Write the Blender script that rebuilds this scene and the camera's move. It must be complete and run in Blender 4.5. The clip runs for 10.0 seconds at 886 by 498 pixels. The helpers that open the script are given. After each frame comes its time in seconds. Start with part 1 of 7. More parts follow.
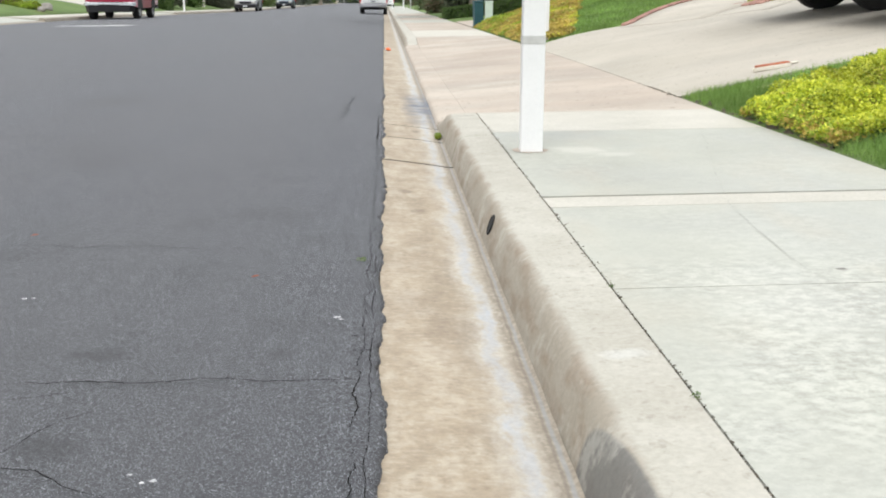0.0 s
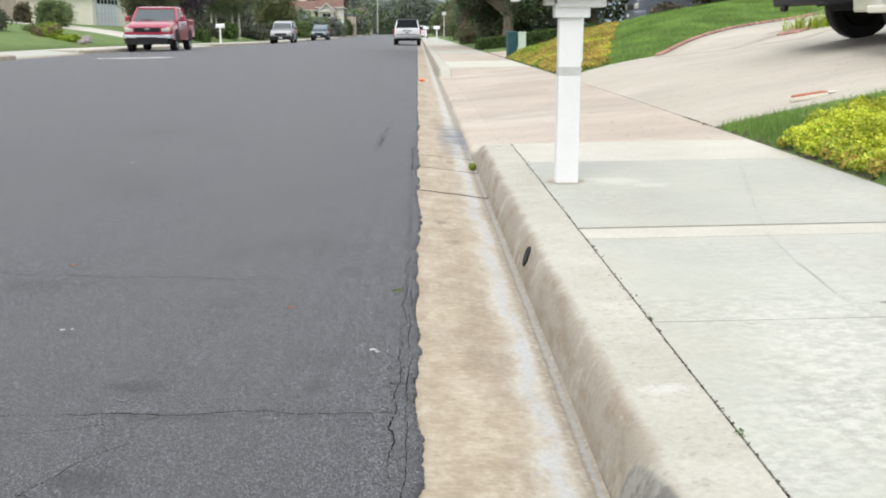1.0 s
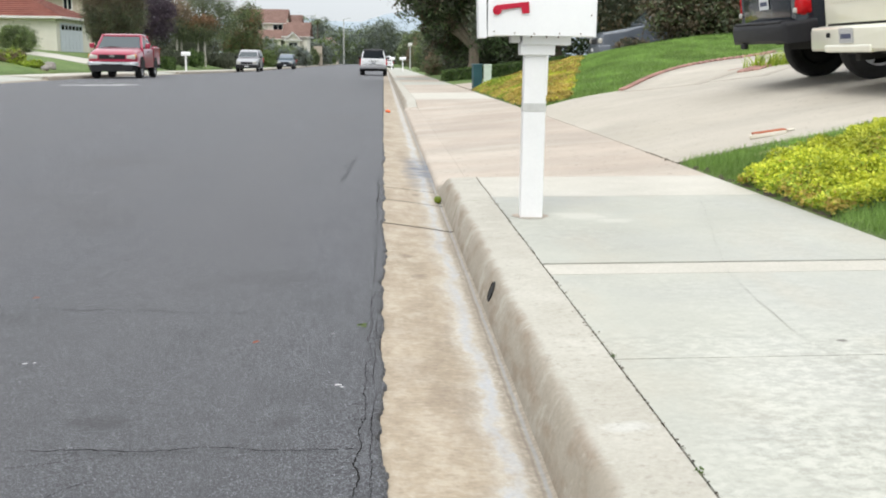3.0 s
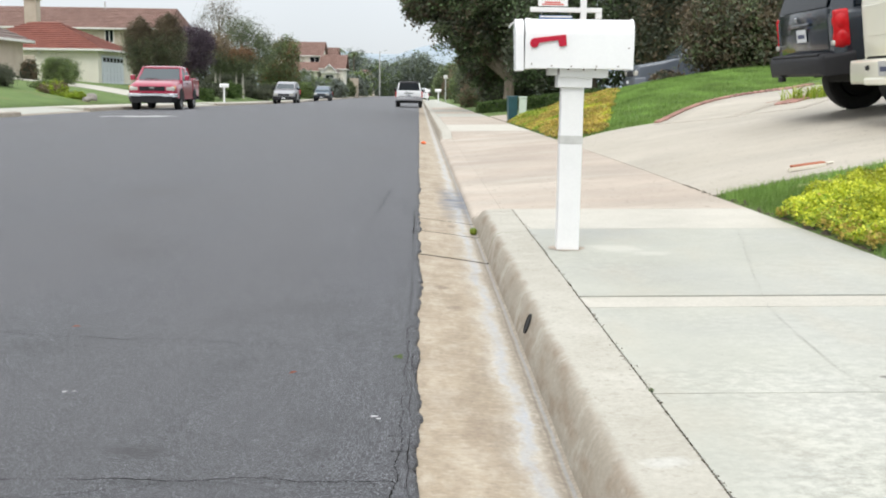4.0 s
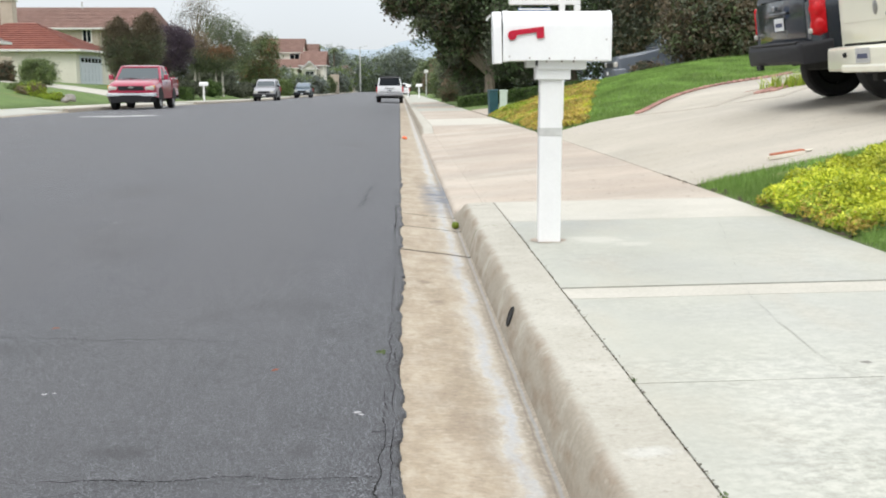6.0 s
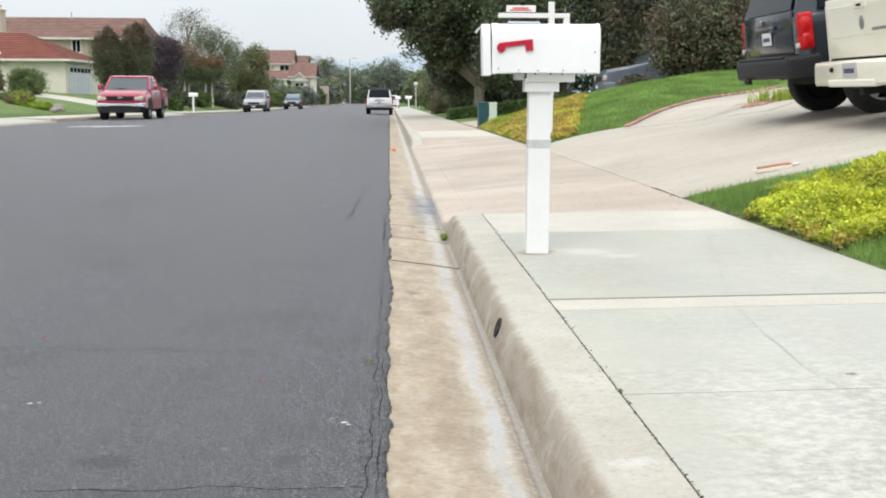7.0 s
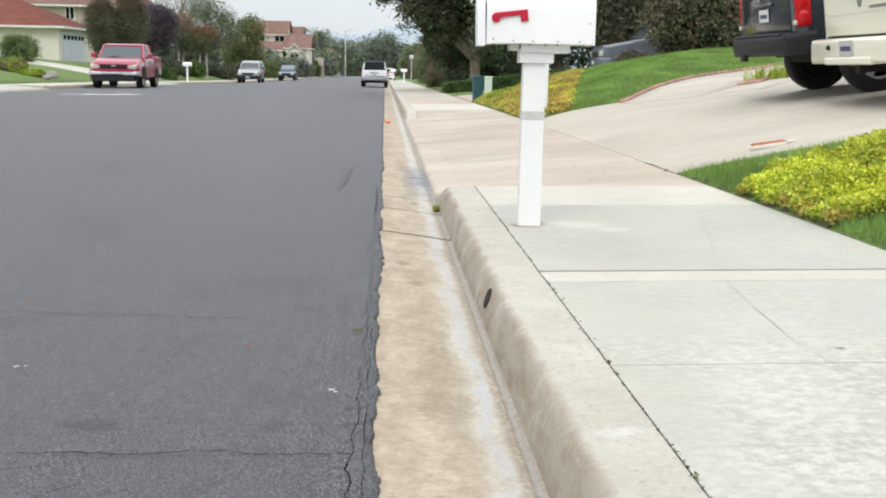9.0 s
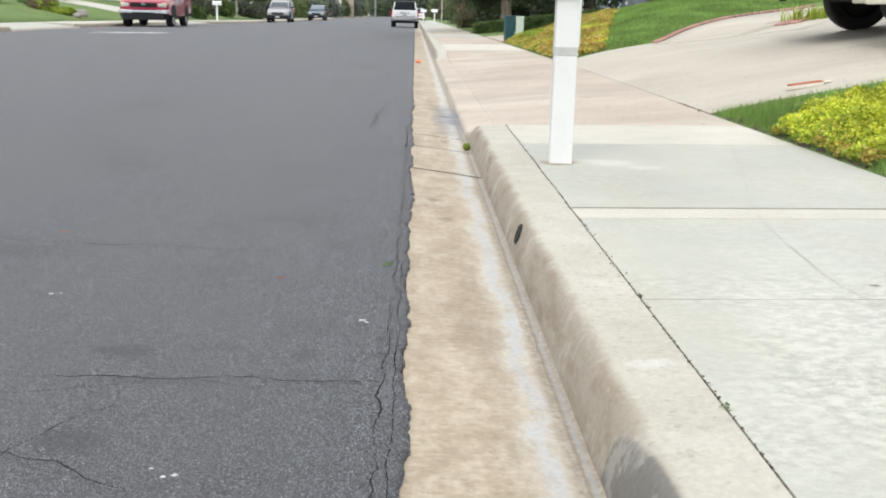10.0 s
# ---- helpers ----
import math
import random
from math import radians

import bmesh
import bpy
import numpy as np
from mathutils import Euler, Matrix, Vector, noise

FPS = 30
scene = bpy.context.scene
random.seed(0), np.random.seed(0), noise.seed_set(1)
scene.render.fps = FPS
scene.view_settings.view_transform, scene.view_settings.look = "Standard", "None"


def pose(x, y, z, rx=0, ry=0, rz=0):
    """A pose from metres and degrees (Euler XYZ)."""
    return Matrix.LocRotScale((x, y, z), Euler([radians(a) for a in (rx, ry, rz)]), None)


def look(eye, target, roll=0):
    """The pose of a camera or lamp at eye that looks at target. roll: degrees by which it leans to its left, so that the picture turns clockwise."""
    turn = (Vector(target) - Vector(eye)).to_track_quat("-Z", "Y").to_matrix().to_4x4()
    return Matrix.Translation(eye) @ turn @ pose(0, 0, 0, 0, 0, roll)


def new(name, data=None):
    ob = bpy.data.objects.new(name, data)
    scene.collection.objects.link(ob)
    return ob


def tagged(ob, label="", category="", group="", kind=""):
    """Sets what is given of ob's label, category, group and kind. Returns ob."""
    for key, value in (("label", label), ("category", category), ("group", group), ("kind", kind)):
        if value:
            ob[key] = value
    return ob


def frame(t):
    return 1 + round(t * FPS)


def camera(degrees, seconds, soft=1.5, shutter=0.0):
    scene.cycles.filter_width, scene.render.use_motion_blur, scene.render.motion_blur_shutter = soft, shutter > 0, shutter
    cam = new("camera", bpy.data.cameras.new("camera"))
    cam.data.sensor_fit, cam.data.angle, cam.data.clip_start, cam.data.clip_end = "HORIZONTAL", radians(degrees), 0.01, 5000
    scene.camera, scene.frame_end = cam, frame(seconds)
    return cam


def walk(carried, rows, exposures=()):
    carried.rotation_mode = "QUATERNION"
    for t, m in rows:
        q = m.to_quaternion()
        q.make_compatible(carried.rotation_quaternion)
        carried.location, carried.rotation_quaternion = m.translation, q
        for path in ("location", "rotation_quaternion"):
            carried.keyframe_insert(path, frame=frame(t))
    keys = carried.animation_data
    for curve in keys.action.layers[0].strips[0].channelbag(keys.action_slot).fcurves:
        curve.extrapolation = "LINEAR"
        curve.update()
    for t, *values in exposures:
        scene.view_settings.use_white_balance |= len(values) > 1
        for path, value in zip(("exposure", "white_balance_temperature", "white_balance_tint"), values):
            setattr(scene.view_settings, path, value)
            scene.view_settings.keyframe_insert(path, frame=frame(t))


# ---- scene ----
cam = camera(46.0, 10.0, soft=2.0)
PATH = [
    (0, (0.023, 0.018, 0.963), (0.131, 1.957, 0.488), 0.2),
    (0.5, (0.006, 0.025, 0.961), (0.096, 1.968, 0.496), -0.1),
    (1, (0.012, 0.035, 0.967), (0.058, 1.989, 0.547), -0.1),
    (1.5, (-0.008, 0.037, 0.969), (0.042, 1.99, 0.541), 0.2),
    (2, (0.005, 0.025, 0.979), (0.067, 1.986, 0.59), 0.4),
    (2.2, (0.008, 0.019, 0.982), (0.104, 1.981, 0.607), 0.2),
    (3.3, (0.007, 0.011, 0.994), (0.127, 1.974, 0.634), 0.9),
    (3.5, (0.016, 0.022, 0.989), (0.129, 1.987, 0.638), 1.4),
    (4, (-0.003, 0.013, 0.994), (0.046, 1.989, 0.688), 0.8),
    (4.5, (-0.002, 0.014, 0.996), (0.05, 1.99, 0.686), 1.1),
    (5, (-0.002, 0.013, 0.994), (0.065, 1.987, 0.68), 1.5),
    (5.2, (0.006, -0.005, 0.998), (0.076, 1.97, 0.693), 1.0),
    (6.3, (0.009, 0.026, 0.989), (0.089, 1.999, 0.671), -0.2),
    (6.5, (0.005, 0.025, 0.991), (0.09, 2.0, 0.687), 0.2),
    (7, (0.012, 0.013, 0.987), (0.113, 1.989, 0.694), 0.2),
    (7.5, (0.022, 0.015, 0.986), (0.123, 1.99, 0.689), 0.9),
    (8, (0.022, 0.01, 0.983), (0.134, 1.985, 0.687), 1.3),
    (8.5, (0.023, 0.018, 0.975), (0.136, 1.988, 0.651), 1.3),
    (9, (0.023, 0.027, 0.966), (0.137, 1.994, 0.625), 1.1),
    (9.5, (0.018, 0.018, 0.937), (0.107, 1.976, 0.536), 1.9),
    (10, (0.015, 0.03, 0.932), (0.076, 1.978, 0.483), 1.4),
]
walk(cam, [(t, look(eye, target, roll)) for t, eye, target, roll in PATH])

# ---- world, sun, exposure ----
SUN_AT = look((-8, -14, 26), (0, 6, 0))
world = bpy.data.worlds.new("overcast_sky")
scene.world = world
world.use_nodes = True
wn, wl = world.node_tree.nodes, world.node_tree.links
wn.clear()
w_out = wn.new("ShaderNodeOutputWorld")
w_bg = wn.new("ShaderNodeBackground")
w_bg.inputs["Strength"].default_value = 1.0
w_co = wn.new("ShaderNodeTexCoord")
w_sep = wn.new("ShaderNodeSeparateXYZ")
wl.new(w_co.outputs["Generated"], w_sep.inputs[0])
w_ramp = wn.new("ShaderNodeValToRGB")          # overcast: the zenith three times the horizon
w_ramp.color_ramp.elements[0].position = 0.0
w_ramp.color_ramp.elements[0].color = (0.66, 0.70, 0.74, 1)
w_ramp.color_ramp.elements[1].position = 1.0
w_ramp.color_ramp.elements[1].color = (2.15, 2.2, 2.25, 1)
wl.new(w_sep.outputs[2], w_ramp.inputs[0])
w_no = wn.new("ShaderNodeTexNoise")
w_no.inputs["Scale"].default_value = 3.0
w_no.inputs["Detail"].default_value = 5.0
wl.new(w_co.outputs["Generated"], w_no.inputs["Vector"])
w_mr = wn.new("ShaderNodeMapRange")
w_mr.inputs["To Min"].default_value = 0.92
w_mr.inputs["To Max"].default_value = 1.08
wl.new(w_no.outputs["Fac"], w_mr.inputs["Value"])
w_mul = wn.new("ShaderNodeVectorMath")
w_mul.operation = "SCALE"
wl.new(w_ramp.outputs["Color"], w_mul.inputs[0])
wl.new(w_mr.outputs["Result"], w_mul.inputs["Scale"])
w_sky = wn.new("ShaderNodeTexSky")
w_sky.sky_type = "NISHITA"
w_sky.sun_disc = False
w_sky.sun_elevation = radians(58)
w_sky.sun_rotation = radians(202)
w_skm = wn.new("ShaderNodeVectorMath")
w_skm.operation = "SCALE"
w_skm.inputs["Scale"].default_value = 0.012
wl.new(w_sky.outputs["Color"], w_skm.inputs[0])
w_add = wn.new("ShaderNodeVectorMath")
w_add.operation = "ADD"
wl.new(w_mul.outputs[0], w_add.inputs[0])
wl.new(w_skm.outputs[0], w_add.inputs[1])
wl.new(w_add.outputs[0], w_bg.inputs["Color"])
wl.new(w_bg.outputs[0], w_out.inputs["Surface"])
sun = new("sun", bpy.data.lights.new("sun", "SUN"))
sun.data.energy, sun.data.angle, sun.data.color = 1.1, radians(25), (1.0, 0.96, 0.9)
sun.matrix_world = SUN_AT

# ---- materials ----


def node(nt, kind, **props):
    n = nt.nodes.new(kind)
    for k, v in props.items():
        n.inputs[k.replace("_", " ")].default_value = v
    return n


def noise_node(nt, co, scale, detail=4.0, rough=0.55, stretch=None):
    if stretch:
        mp = nt.nodes.new("ShaderNodeMapping")
        mp.inputs["Scale"].default_value = stretch
        nt.links.new(co, mp.inputs["Vector"])
        co = mp.outputs[0]
    n = node(nt, "ShaderNodeTexNoise", Scale=scale, Detail=detail, Roughness=rough)
    nt.links.new(co, n.inputs["Vector"])
    return n.outputs["Fac"]


def ramp_node(nt, fac, stops):
    r = nt.nodes.new("ShaderNodeValToRGB")
    el = r.color_ramp.elements
    while len(el) < len(stops):
        el.new(0.5)
    for e, (p, c) in zip(el, stops):
        e.position, e.color = p, (*c, 1)
    nt.links.new(fac, r.inputs[0])
    return r.outputs["Color"]


def range_node(nt, val, a, b, c, d):
    n = nt.nodes.new("ShaderNodeMapRange")
    for key, v in zip(("From Min", "From Max", "To Min", "To Max"), (a, b, c, d)):
        n.inputs[key].default_value = v
    nt.links.new(val, n.inputs["Value"])
    return n.outputs["Result"]


def mix_node(nt, fac, a, b, blend="MIX"):
    n = nt.nodes.new("ShaderNodeMix")
    n.data_type, n.blend_type = "RGBA", blend
    ins = [s for s in n.inputs if s.enabled]
    for s, v in zip(ins, (fac, a, b)):
        if isinstance(v, (int, float)):
            s.default_value = v
        elif isinstance(v, tuple):
            s.default_value = (*v, 1)
        else:
            nt.links.new(v, s)
    return [o for o in n.outputs if o.enabled][0]


def mat(name, stops, scale=3.0, fine=60.0, vary=0.15, bump=0.15, rough=0.85, metal=0.0, coat=0.0, spec=0.5, stretch=None, rand=0.0, island=0.0, extra=None, bump_dist=0.01):
    """A surface with broad colour patches, a fine grain in value, and relief from that grain."""
    m = bpy.data.materials.new(name)
    m.use_nodes = True
    nt = m.node_tree
    nt.nodes.clear()
    out = nt.nodes.new("ShaderNodeOutputMaterial")
    b = node(nt, "ShaderNodeBsdfPrincipled", Roughness=rough, Metallic=metal)
    b.inputs["Coat Weight"].default_value = coat
    b.inputs["Coat Roughness"].default_value = 0.06
    b.inputs["Specular IOR Level"].default_value = spec
    nt.links.new(b.outputs[0], out.inputs[0])
    co = nt.nodes.new("ShaderNodeTexCoord").outputs["Object"]
    broad = noise_node(nt, co, scale, 5.0, 0.6, stretch)
    col = ramp_node(nt, broad, stops)
    grain = noise_node(nt, co, fine, 4.0, 0.7)
    if extra:
        col = extra(nt, co, col)
    val = range_node(nt, grain, 0.25, 0.75, 1 - vary, 1 + vary)
    if rand or island:
        src = nt.nodes.new("ShaderNodeObjectInfo").outputs["Random"] if rand else nt.nodes.new("ShaderNodeNewGeometry").outputs["Random Per Island"]
        rv = range_node(nt, src, 0, 1, 1 - (rand or island), 1 + (rand or island))
        mm = nt.nodes.new("ShaderNodeMath")
        mm.operation = "MULTIPLY"
        nt.links.new(val, mm.inputs[0])
        nt.links.new(rv, mm.inputs[1])
        val = mm.outputs[0]
    sc = nt.nodes.new("ShaderNodeVectorMath")
    sc.operation = "SCALE"
    nt.links.new(col, sc.inputs[0])
    nt.links.new(val, sc.inputs["Scale"])
    nt.links.new(sc.outputs[0], b.inputs["Base Color"])
    if bump:
        bn = nt.nodes.new("ShaderNodeBump")
        bn.inputs["Strength"].default_value = bump
        bn.inputs["Distance"].default_value = bump_dist
        nt.links.new(grain, bn.inputs["Height"])
        nt.links.new(bn.outputs[0], b.inputs["Normal"])
    return m


def leaf_mat(name, dark, light, rough=0.55):
    """Leaves: each takes its own tone between two colours, with some light through them."""
    m = bpy.data.materials.new(name)
    m.use_nodes = True
    nt = m.node_tree
    nt.nodes.clear()
    out = nt.nodes.new("ShaderNodeOutputMaterial")
    b = node(nt, "ShaderNodeBsdfPrincipled", Roughness=rough)
    b.inputs["Specular IOR Level"].default_value = 0.3
    tr = nt.nodes.new("ShaderNodeBsdfTranslucent")
    rnd = nt.nodes.new("ShaderNodeNewGeometry").outputs["Random Per Island"]
    co = nt.nodes.new("ShaderNodeTexCoord").outputs["Object"]
    broad = noise_node(nt, co, 1.2, 3.0)
    mid = tuple((a + c) / 2 for a, c in zip(dark, light))
    c1 = ramp_node(nt, rnd, [(0.0, dark), (0.6, mid), (1.0, light)])
    val = range_node(nt, broad, 0.3, 0.7, 0.62, 1.45)
    sc = nt.nodes.new("ShaderNodeVectorMath")
    sc.operation = "SCALE"
    nt.links.new(c1, sc.inputs[0])
    nt.links.new(val, sc.inputs["Scale"])
    nt.links.new(sc.outputs[0], b.inputs["Base Color"])
    nt.links.new(sc.outputs[0], tr.inputs["Color"])
    ms = nt.nodes.new("ShaderNodeMixShader")
    ms.inputs[0].default_value = 0.25
    nt.links.new(b.outputs[0], ms.inputs[1])
    nt.links.new(tr.outputs[0], ms.inputs[2])
    nt.links.new(ms.outputs[0], out.inputs[0])
    return m


def x_of(nt, co, axis=0):
    s = nt.nodes.new("ShaderNodeSeparateXYZ")
    nt.links.new(co, s.inputs[0])
    return s.outputs[axis]


def math_node(nt, op, a, b=None):
    n = nt.nodes.new("ShaderNodeMath")
    n.operation = op
    for s, v in zip(n.inputs, (a, b)):
        if v is None:
            continue
        if isinstance(v, (int, float)):
            s.default_value = v
        else:
            nt.links.new(v, s)
    return n.outputs[0]


def stain(nt, co, col, cx, cy, rx, ry, tone, strength, seed=9.0):
    """A soft-edged, ragged stain of its own shape at a place on a flat surface."""
    x, y = x_of(nt, co, 0), x_of(nt, co, 1)
    dx = math_node(nt, "MULTIPLY", math_node(nt, "SUBTRACT", x, cx), 1 / rx)
    dy = math_node(nt, "MULTIPLY", math_node(nt, "SUBTRACT", y, cy), 1 / ry)
    r = math_node(nt, "SQRT", math_node(nt, "ADD", math_node(nt, "MULTIPLY", dx, dx), math_node(nt, "MULTIPLY", dy, dy)))
    r = math_node(nt, "ADD", r, math_node(nt, "MULTIPLY", math_node(nt, "SUBTRACT", noise_node(nt, co, seed, 5.0, 0.65), 0.5), 1.6))
    return mix_node(nt, range_node(nt, r, 0.45, 1.05, strength, 0), col, tone)


def asphalt_extra(nt, co, col):
    # pale aggregate specks, dark pits, tyre-worn bands along the street and oil patches
    mid = noise_node(nt, co, 14.0, 5.0, 0.65)
    col = mix_node(nt, range_node(nt, mid, 0.42, 0.58, 0.28, 0), col, (0.030, 0.030, 0.034))
    speck = noise_node(nt, co, 310.0, 2.5, 0.65)
    col = mix_node(nt, range_node(nt, speck, 0.56, 0.61, 0, 1.0), col, (0.34, 0.35, 0.375))
    pits = noise_node(nt, co, 170.0, 2.5, 0.55)
    col = mix_node(nt, range_node(nt, pits, 0.48, 0.40, 0, 0.95), col, (0.008, 0.008, 0.0095))
    band = noise_node(nt, co, 0.8, 4.0, 0.55, (1.2, 0.10, 1))
    col = mix_node(nt, range_node(nt, band, 0.45, 0.62, 0, 0.45), col, (0.068, 0.067, 0.072))
    blot = noise_node(nt, co, 2.3, 5.0, 0.62)
    col = mix_node(nt, range_node(nt, blot, 0.55, 0.65, 0, 0.25), col, (0.030, 0.029, 0.032))
    for cx, cy, rx, ry, k in ((-0.73, 2.67, 0.10, 0.06, 0.8), (-0.69, 2.09, 0.09, 0.08, 0.75), (-0.27, 2.70, 0.05, 0.06, 0.5), (-1.35, 3.7, 0.2, 0.12, 0.4), (-0.45, 4.5, 0.25, 0.2, 0.3)):
        col = stain(nt, co, col, cx, cy, rx, ry, (0.020, 0.019, 0.021), k * 0.8, 34.0)
    oil = noise_node(nt, co, 0.9, 3.0, 0.5, (0.8, 0.45, 1))
    return mix_node(nt, range_node(nt, oil, 0.58, 0.68, 0, 0.5), col, (0.036, 0.034, 0.035))


def gutter_extra(nt, co, col):
    # pale mineral trail of the running water, wandering near the flow line, with a bluish damp core
    x, y = x_of(nt, co, 0), x_of(nt, co, 1)
    mott = noise_node(nt, co, 7.0, 7.0, 0.7, (1, 0.6, 1))
    col = mix_node(nt, range_node(nt, mott, 0.49, 0.60, 0, 0.65), col, (0.42, 0.365, 0.285))
    col = mix_node(nt, range_node(nt, mott, 0.48, 0.36, 0, 0.6), col, (0.235, 0.185, 0.135))
    fine = noise_node(nt, co, 38.0, 5.0, 0.65, (0.8, 1.6, 1))
    col = mix_node(nt, range_node(nt, fine, 0.46, 0.36, 0, 0.45), col, (0.22, 0.17, 0.12))
    col = mix_node(nt, range_node(nt, fine, 0.54, 0.62, 0, 0.35), col, (0.44, 0.385, 0.31))
    wob = noise_node(nt, co, 1.0, 4.0, 0.6, (0.01, 1.7, 0.01))
    wx = math_node(nt, "ADD", x, math_node(nt, "MULTIPLY", math_node(nt, "SUBTRACT", wob, 0.5), 0.16))
    ragged = noise_node(nt, co, 26.0, 5.0, 0.7, (1, 0.5, 1))
    wx = math_node(nt, "ADD", wx, math_node(nt, "MULTIPLY", math_node(nt, "SUBTRACT", ragged, 0.5), 0.11))
    d = math_node(nt, "ABSOLUTE", math_node(nt, "SUBTRACT", wx, 0.322))
    grey = range_node(nt, math_node(nt, "SUBTRACT", wx, 0.02), 0.20, 0.29, 0, 0.55)
    col = mix_node(nt, grey, col, (0.335, 0.305, 0.255))
    broken = range_node(nt, noise_node(nt, co, 9.0, 6.0, 0.7, (1, 0.45, 1)), 0.36, 0.60, 0.25, 1.0)
    col = mix_node(nt, math_node(nt, "MULTIPLY", range_node(nt, d, 0.012, 0.062, 0.8, 0), broken), col, (0.52, 0.485, 0.42))
    col = mix_node(nt, math_node(nt, "MULTIPLY", range_node(nt, d, 0.004, 0.030, 0.85, 0), broken), col, (0.36, 0.38, 0.41))
    # gritty band against the kerb foot
    grit = noise_node(nt, co, 60.0, 3.0, 0.6)
    band = math_node(nt, "MULTIPLY", range_node(nt, x, 0.352, 0.372, 0, 1), range_node(nt, grit, 0.40, 0.56, 0.1, 0.9))
    col = mix_node(nt, band, col, (0.235, 0.20, 0.155))
    # pale lime line with a dark groove right at the kerb foot
    fx = math_node(nt, "ADD", x, math_node(nt, "MULTIPLY", math_node(nt, "SUBTRACT", noise_node(nt, co, 9.0, 4.0), 0.5), 0.012))
    col = mix_node(nt, range_node(nt, math_node(nt, "ABSOLUTE", math_node(nt, "SUBTRACT", fx, 0.389)), 0.002, 0.006, 0.5, 0), col, (0.15, 0.125, 0.10))
    col = mix_node(nt, range_node(nt, math_node(nt, "ABSOLUTE", math_node(nt, "SUBTRACT", fx, 0.402)), 0.003, 0.008, 0.65, 0), col, (0.27, 0.275, 0.275))
    # damp blue-grey spread just past the start of the driveway
    yy = math_node(nt, "ABSOLUTE", math_node(nt, "SUBTRACT", y, 9.3))
    pat = math_node(nt, "MULTIPLY", range_node(nt, yy, 0.3, 1.5, 1, 0), range_node(nt, wx, 0.16, 0.26, 0, 1))
    pat = math_node(nt, "MULTIPLY", pat, range_node(nt, noise_node(nt, co, 5.0, 4.0), 0.4, 0.58, 0.45, 1.0))
    col = mix_node(nt, pat, col, (0.12, 0.135, 0.165))
    for cx, cy, rx, ry, k in ((0.125, 5.2, 0.045, 0.06, 0.55), (0.175, 4.72, 0.05, 0.07, 0.5), (0.22, 3.0, 0.09, 0.2, 0.3), (0.10, 3.25, 0.1, 0.18, 0.2), (0.24, 7.6, 0.04, 0.1, 0.6)):
        col = stain(nt, co, col, cx, cy, rx, ry, (0.155, 0.115, 0.085), k, 30.0)
    # rubbed brown smudges across the tan pan, and two dark scuffs
    sm = noise_node(nt, co, 2.6, 4.0, 0.6, (1.2, 0.8, 1))
    return mix_node(nt, range_node(nt, sm, 0.53, 0.68, 0, 0.25), col, (0.20, 0.15, 0.11))


def slab_extra(nt, co, col):
    # pale worn patches with ragged edges, grey traffic film, faint tan scuffs, fine dark specks
    g = noise_node(nt, co, 0.9, 5.0, 0.6)
    col = mix_node(nt, range_node(nt, g, 0.46, 0.62, 0, 0.35), col, (0.345, 0.35, 0.335))
    t = noise_node(nt, co, 1.6, 5.0, 0.6, (1.4, 0.7, 1))
    col = mix_node(nt, range_node(nt, t, 0.52, 0.66, 0, 0.35), col, (0.38, 0.345, 0.28))
    w = noise_node(nt, co, 22.0, 8.0, 0.75, (1.0, 1.3, 1))
    area = math_node(nt, "MULTIPLY", range_node(nt, noise_node(nt, co, 1.1, 3.0), 0.44, 0.58, 0.25, 1.0), range_node(nt, x_of(nt, co, 1), 2.85, 3.25, 1.0, 0.32))
    col = mix_node(nt, math_node(nt, "MULTIPLY", range_node(nt, w, 0.51, 0.56, 0, 0.5), area), col, (0.53, 0.525, 0.465))
    col = mix_node(nt, math_node(nt, "MULTIPLY", range_node(nt, w, 0.48, 0.41, 0, 0.65), area), col, (0.285, 0.28, 0.245))
    for cx, cy, rx, ry, k in ((1.06, 5.58, 0.18, 0.16, 0.4), (1.22, 5.40, 0.12, 0.08, 0.35), (1.1, 2.7, 0.25, 0.4, 0.2)):
        col = stain(nt, co, col, cx, cy, rx, ry, (0.56, 0.55, 0.49), k, 12.0)
    col = stain(nt, co, col, 1.41, 3.03, 0.022, 0.014, (0.10, 0.09, 0.08), 0.8, 30.0)
    p = noise_node(nt, co, 70.0, 3.0, 0.6)
    return mix_node(nt, range_node(nt, p, 0.38, 0.30, 0, 0.3), col, (0.24, 0.23, 0.2))


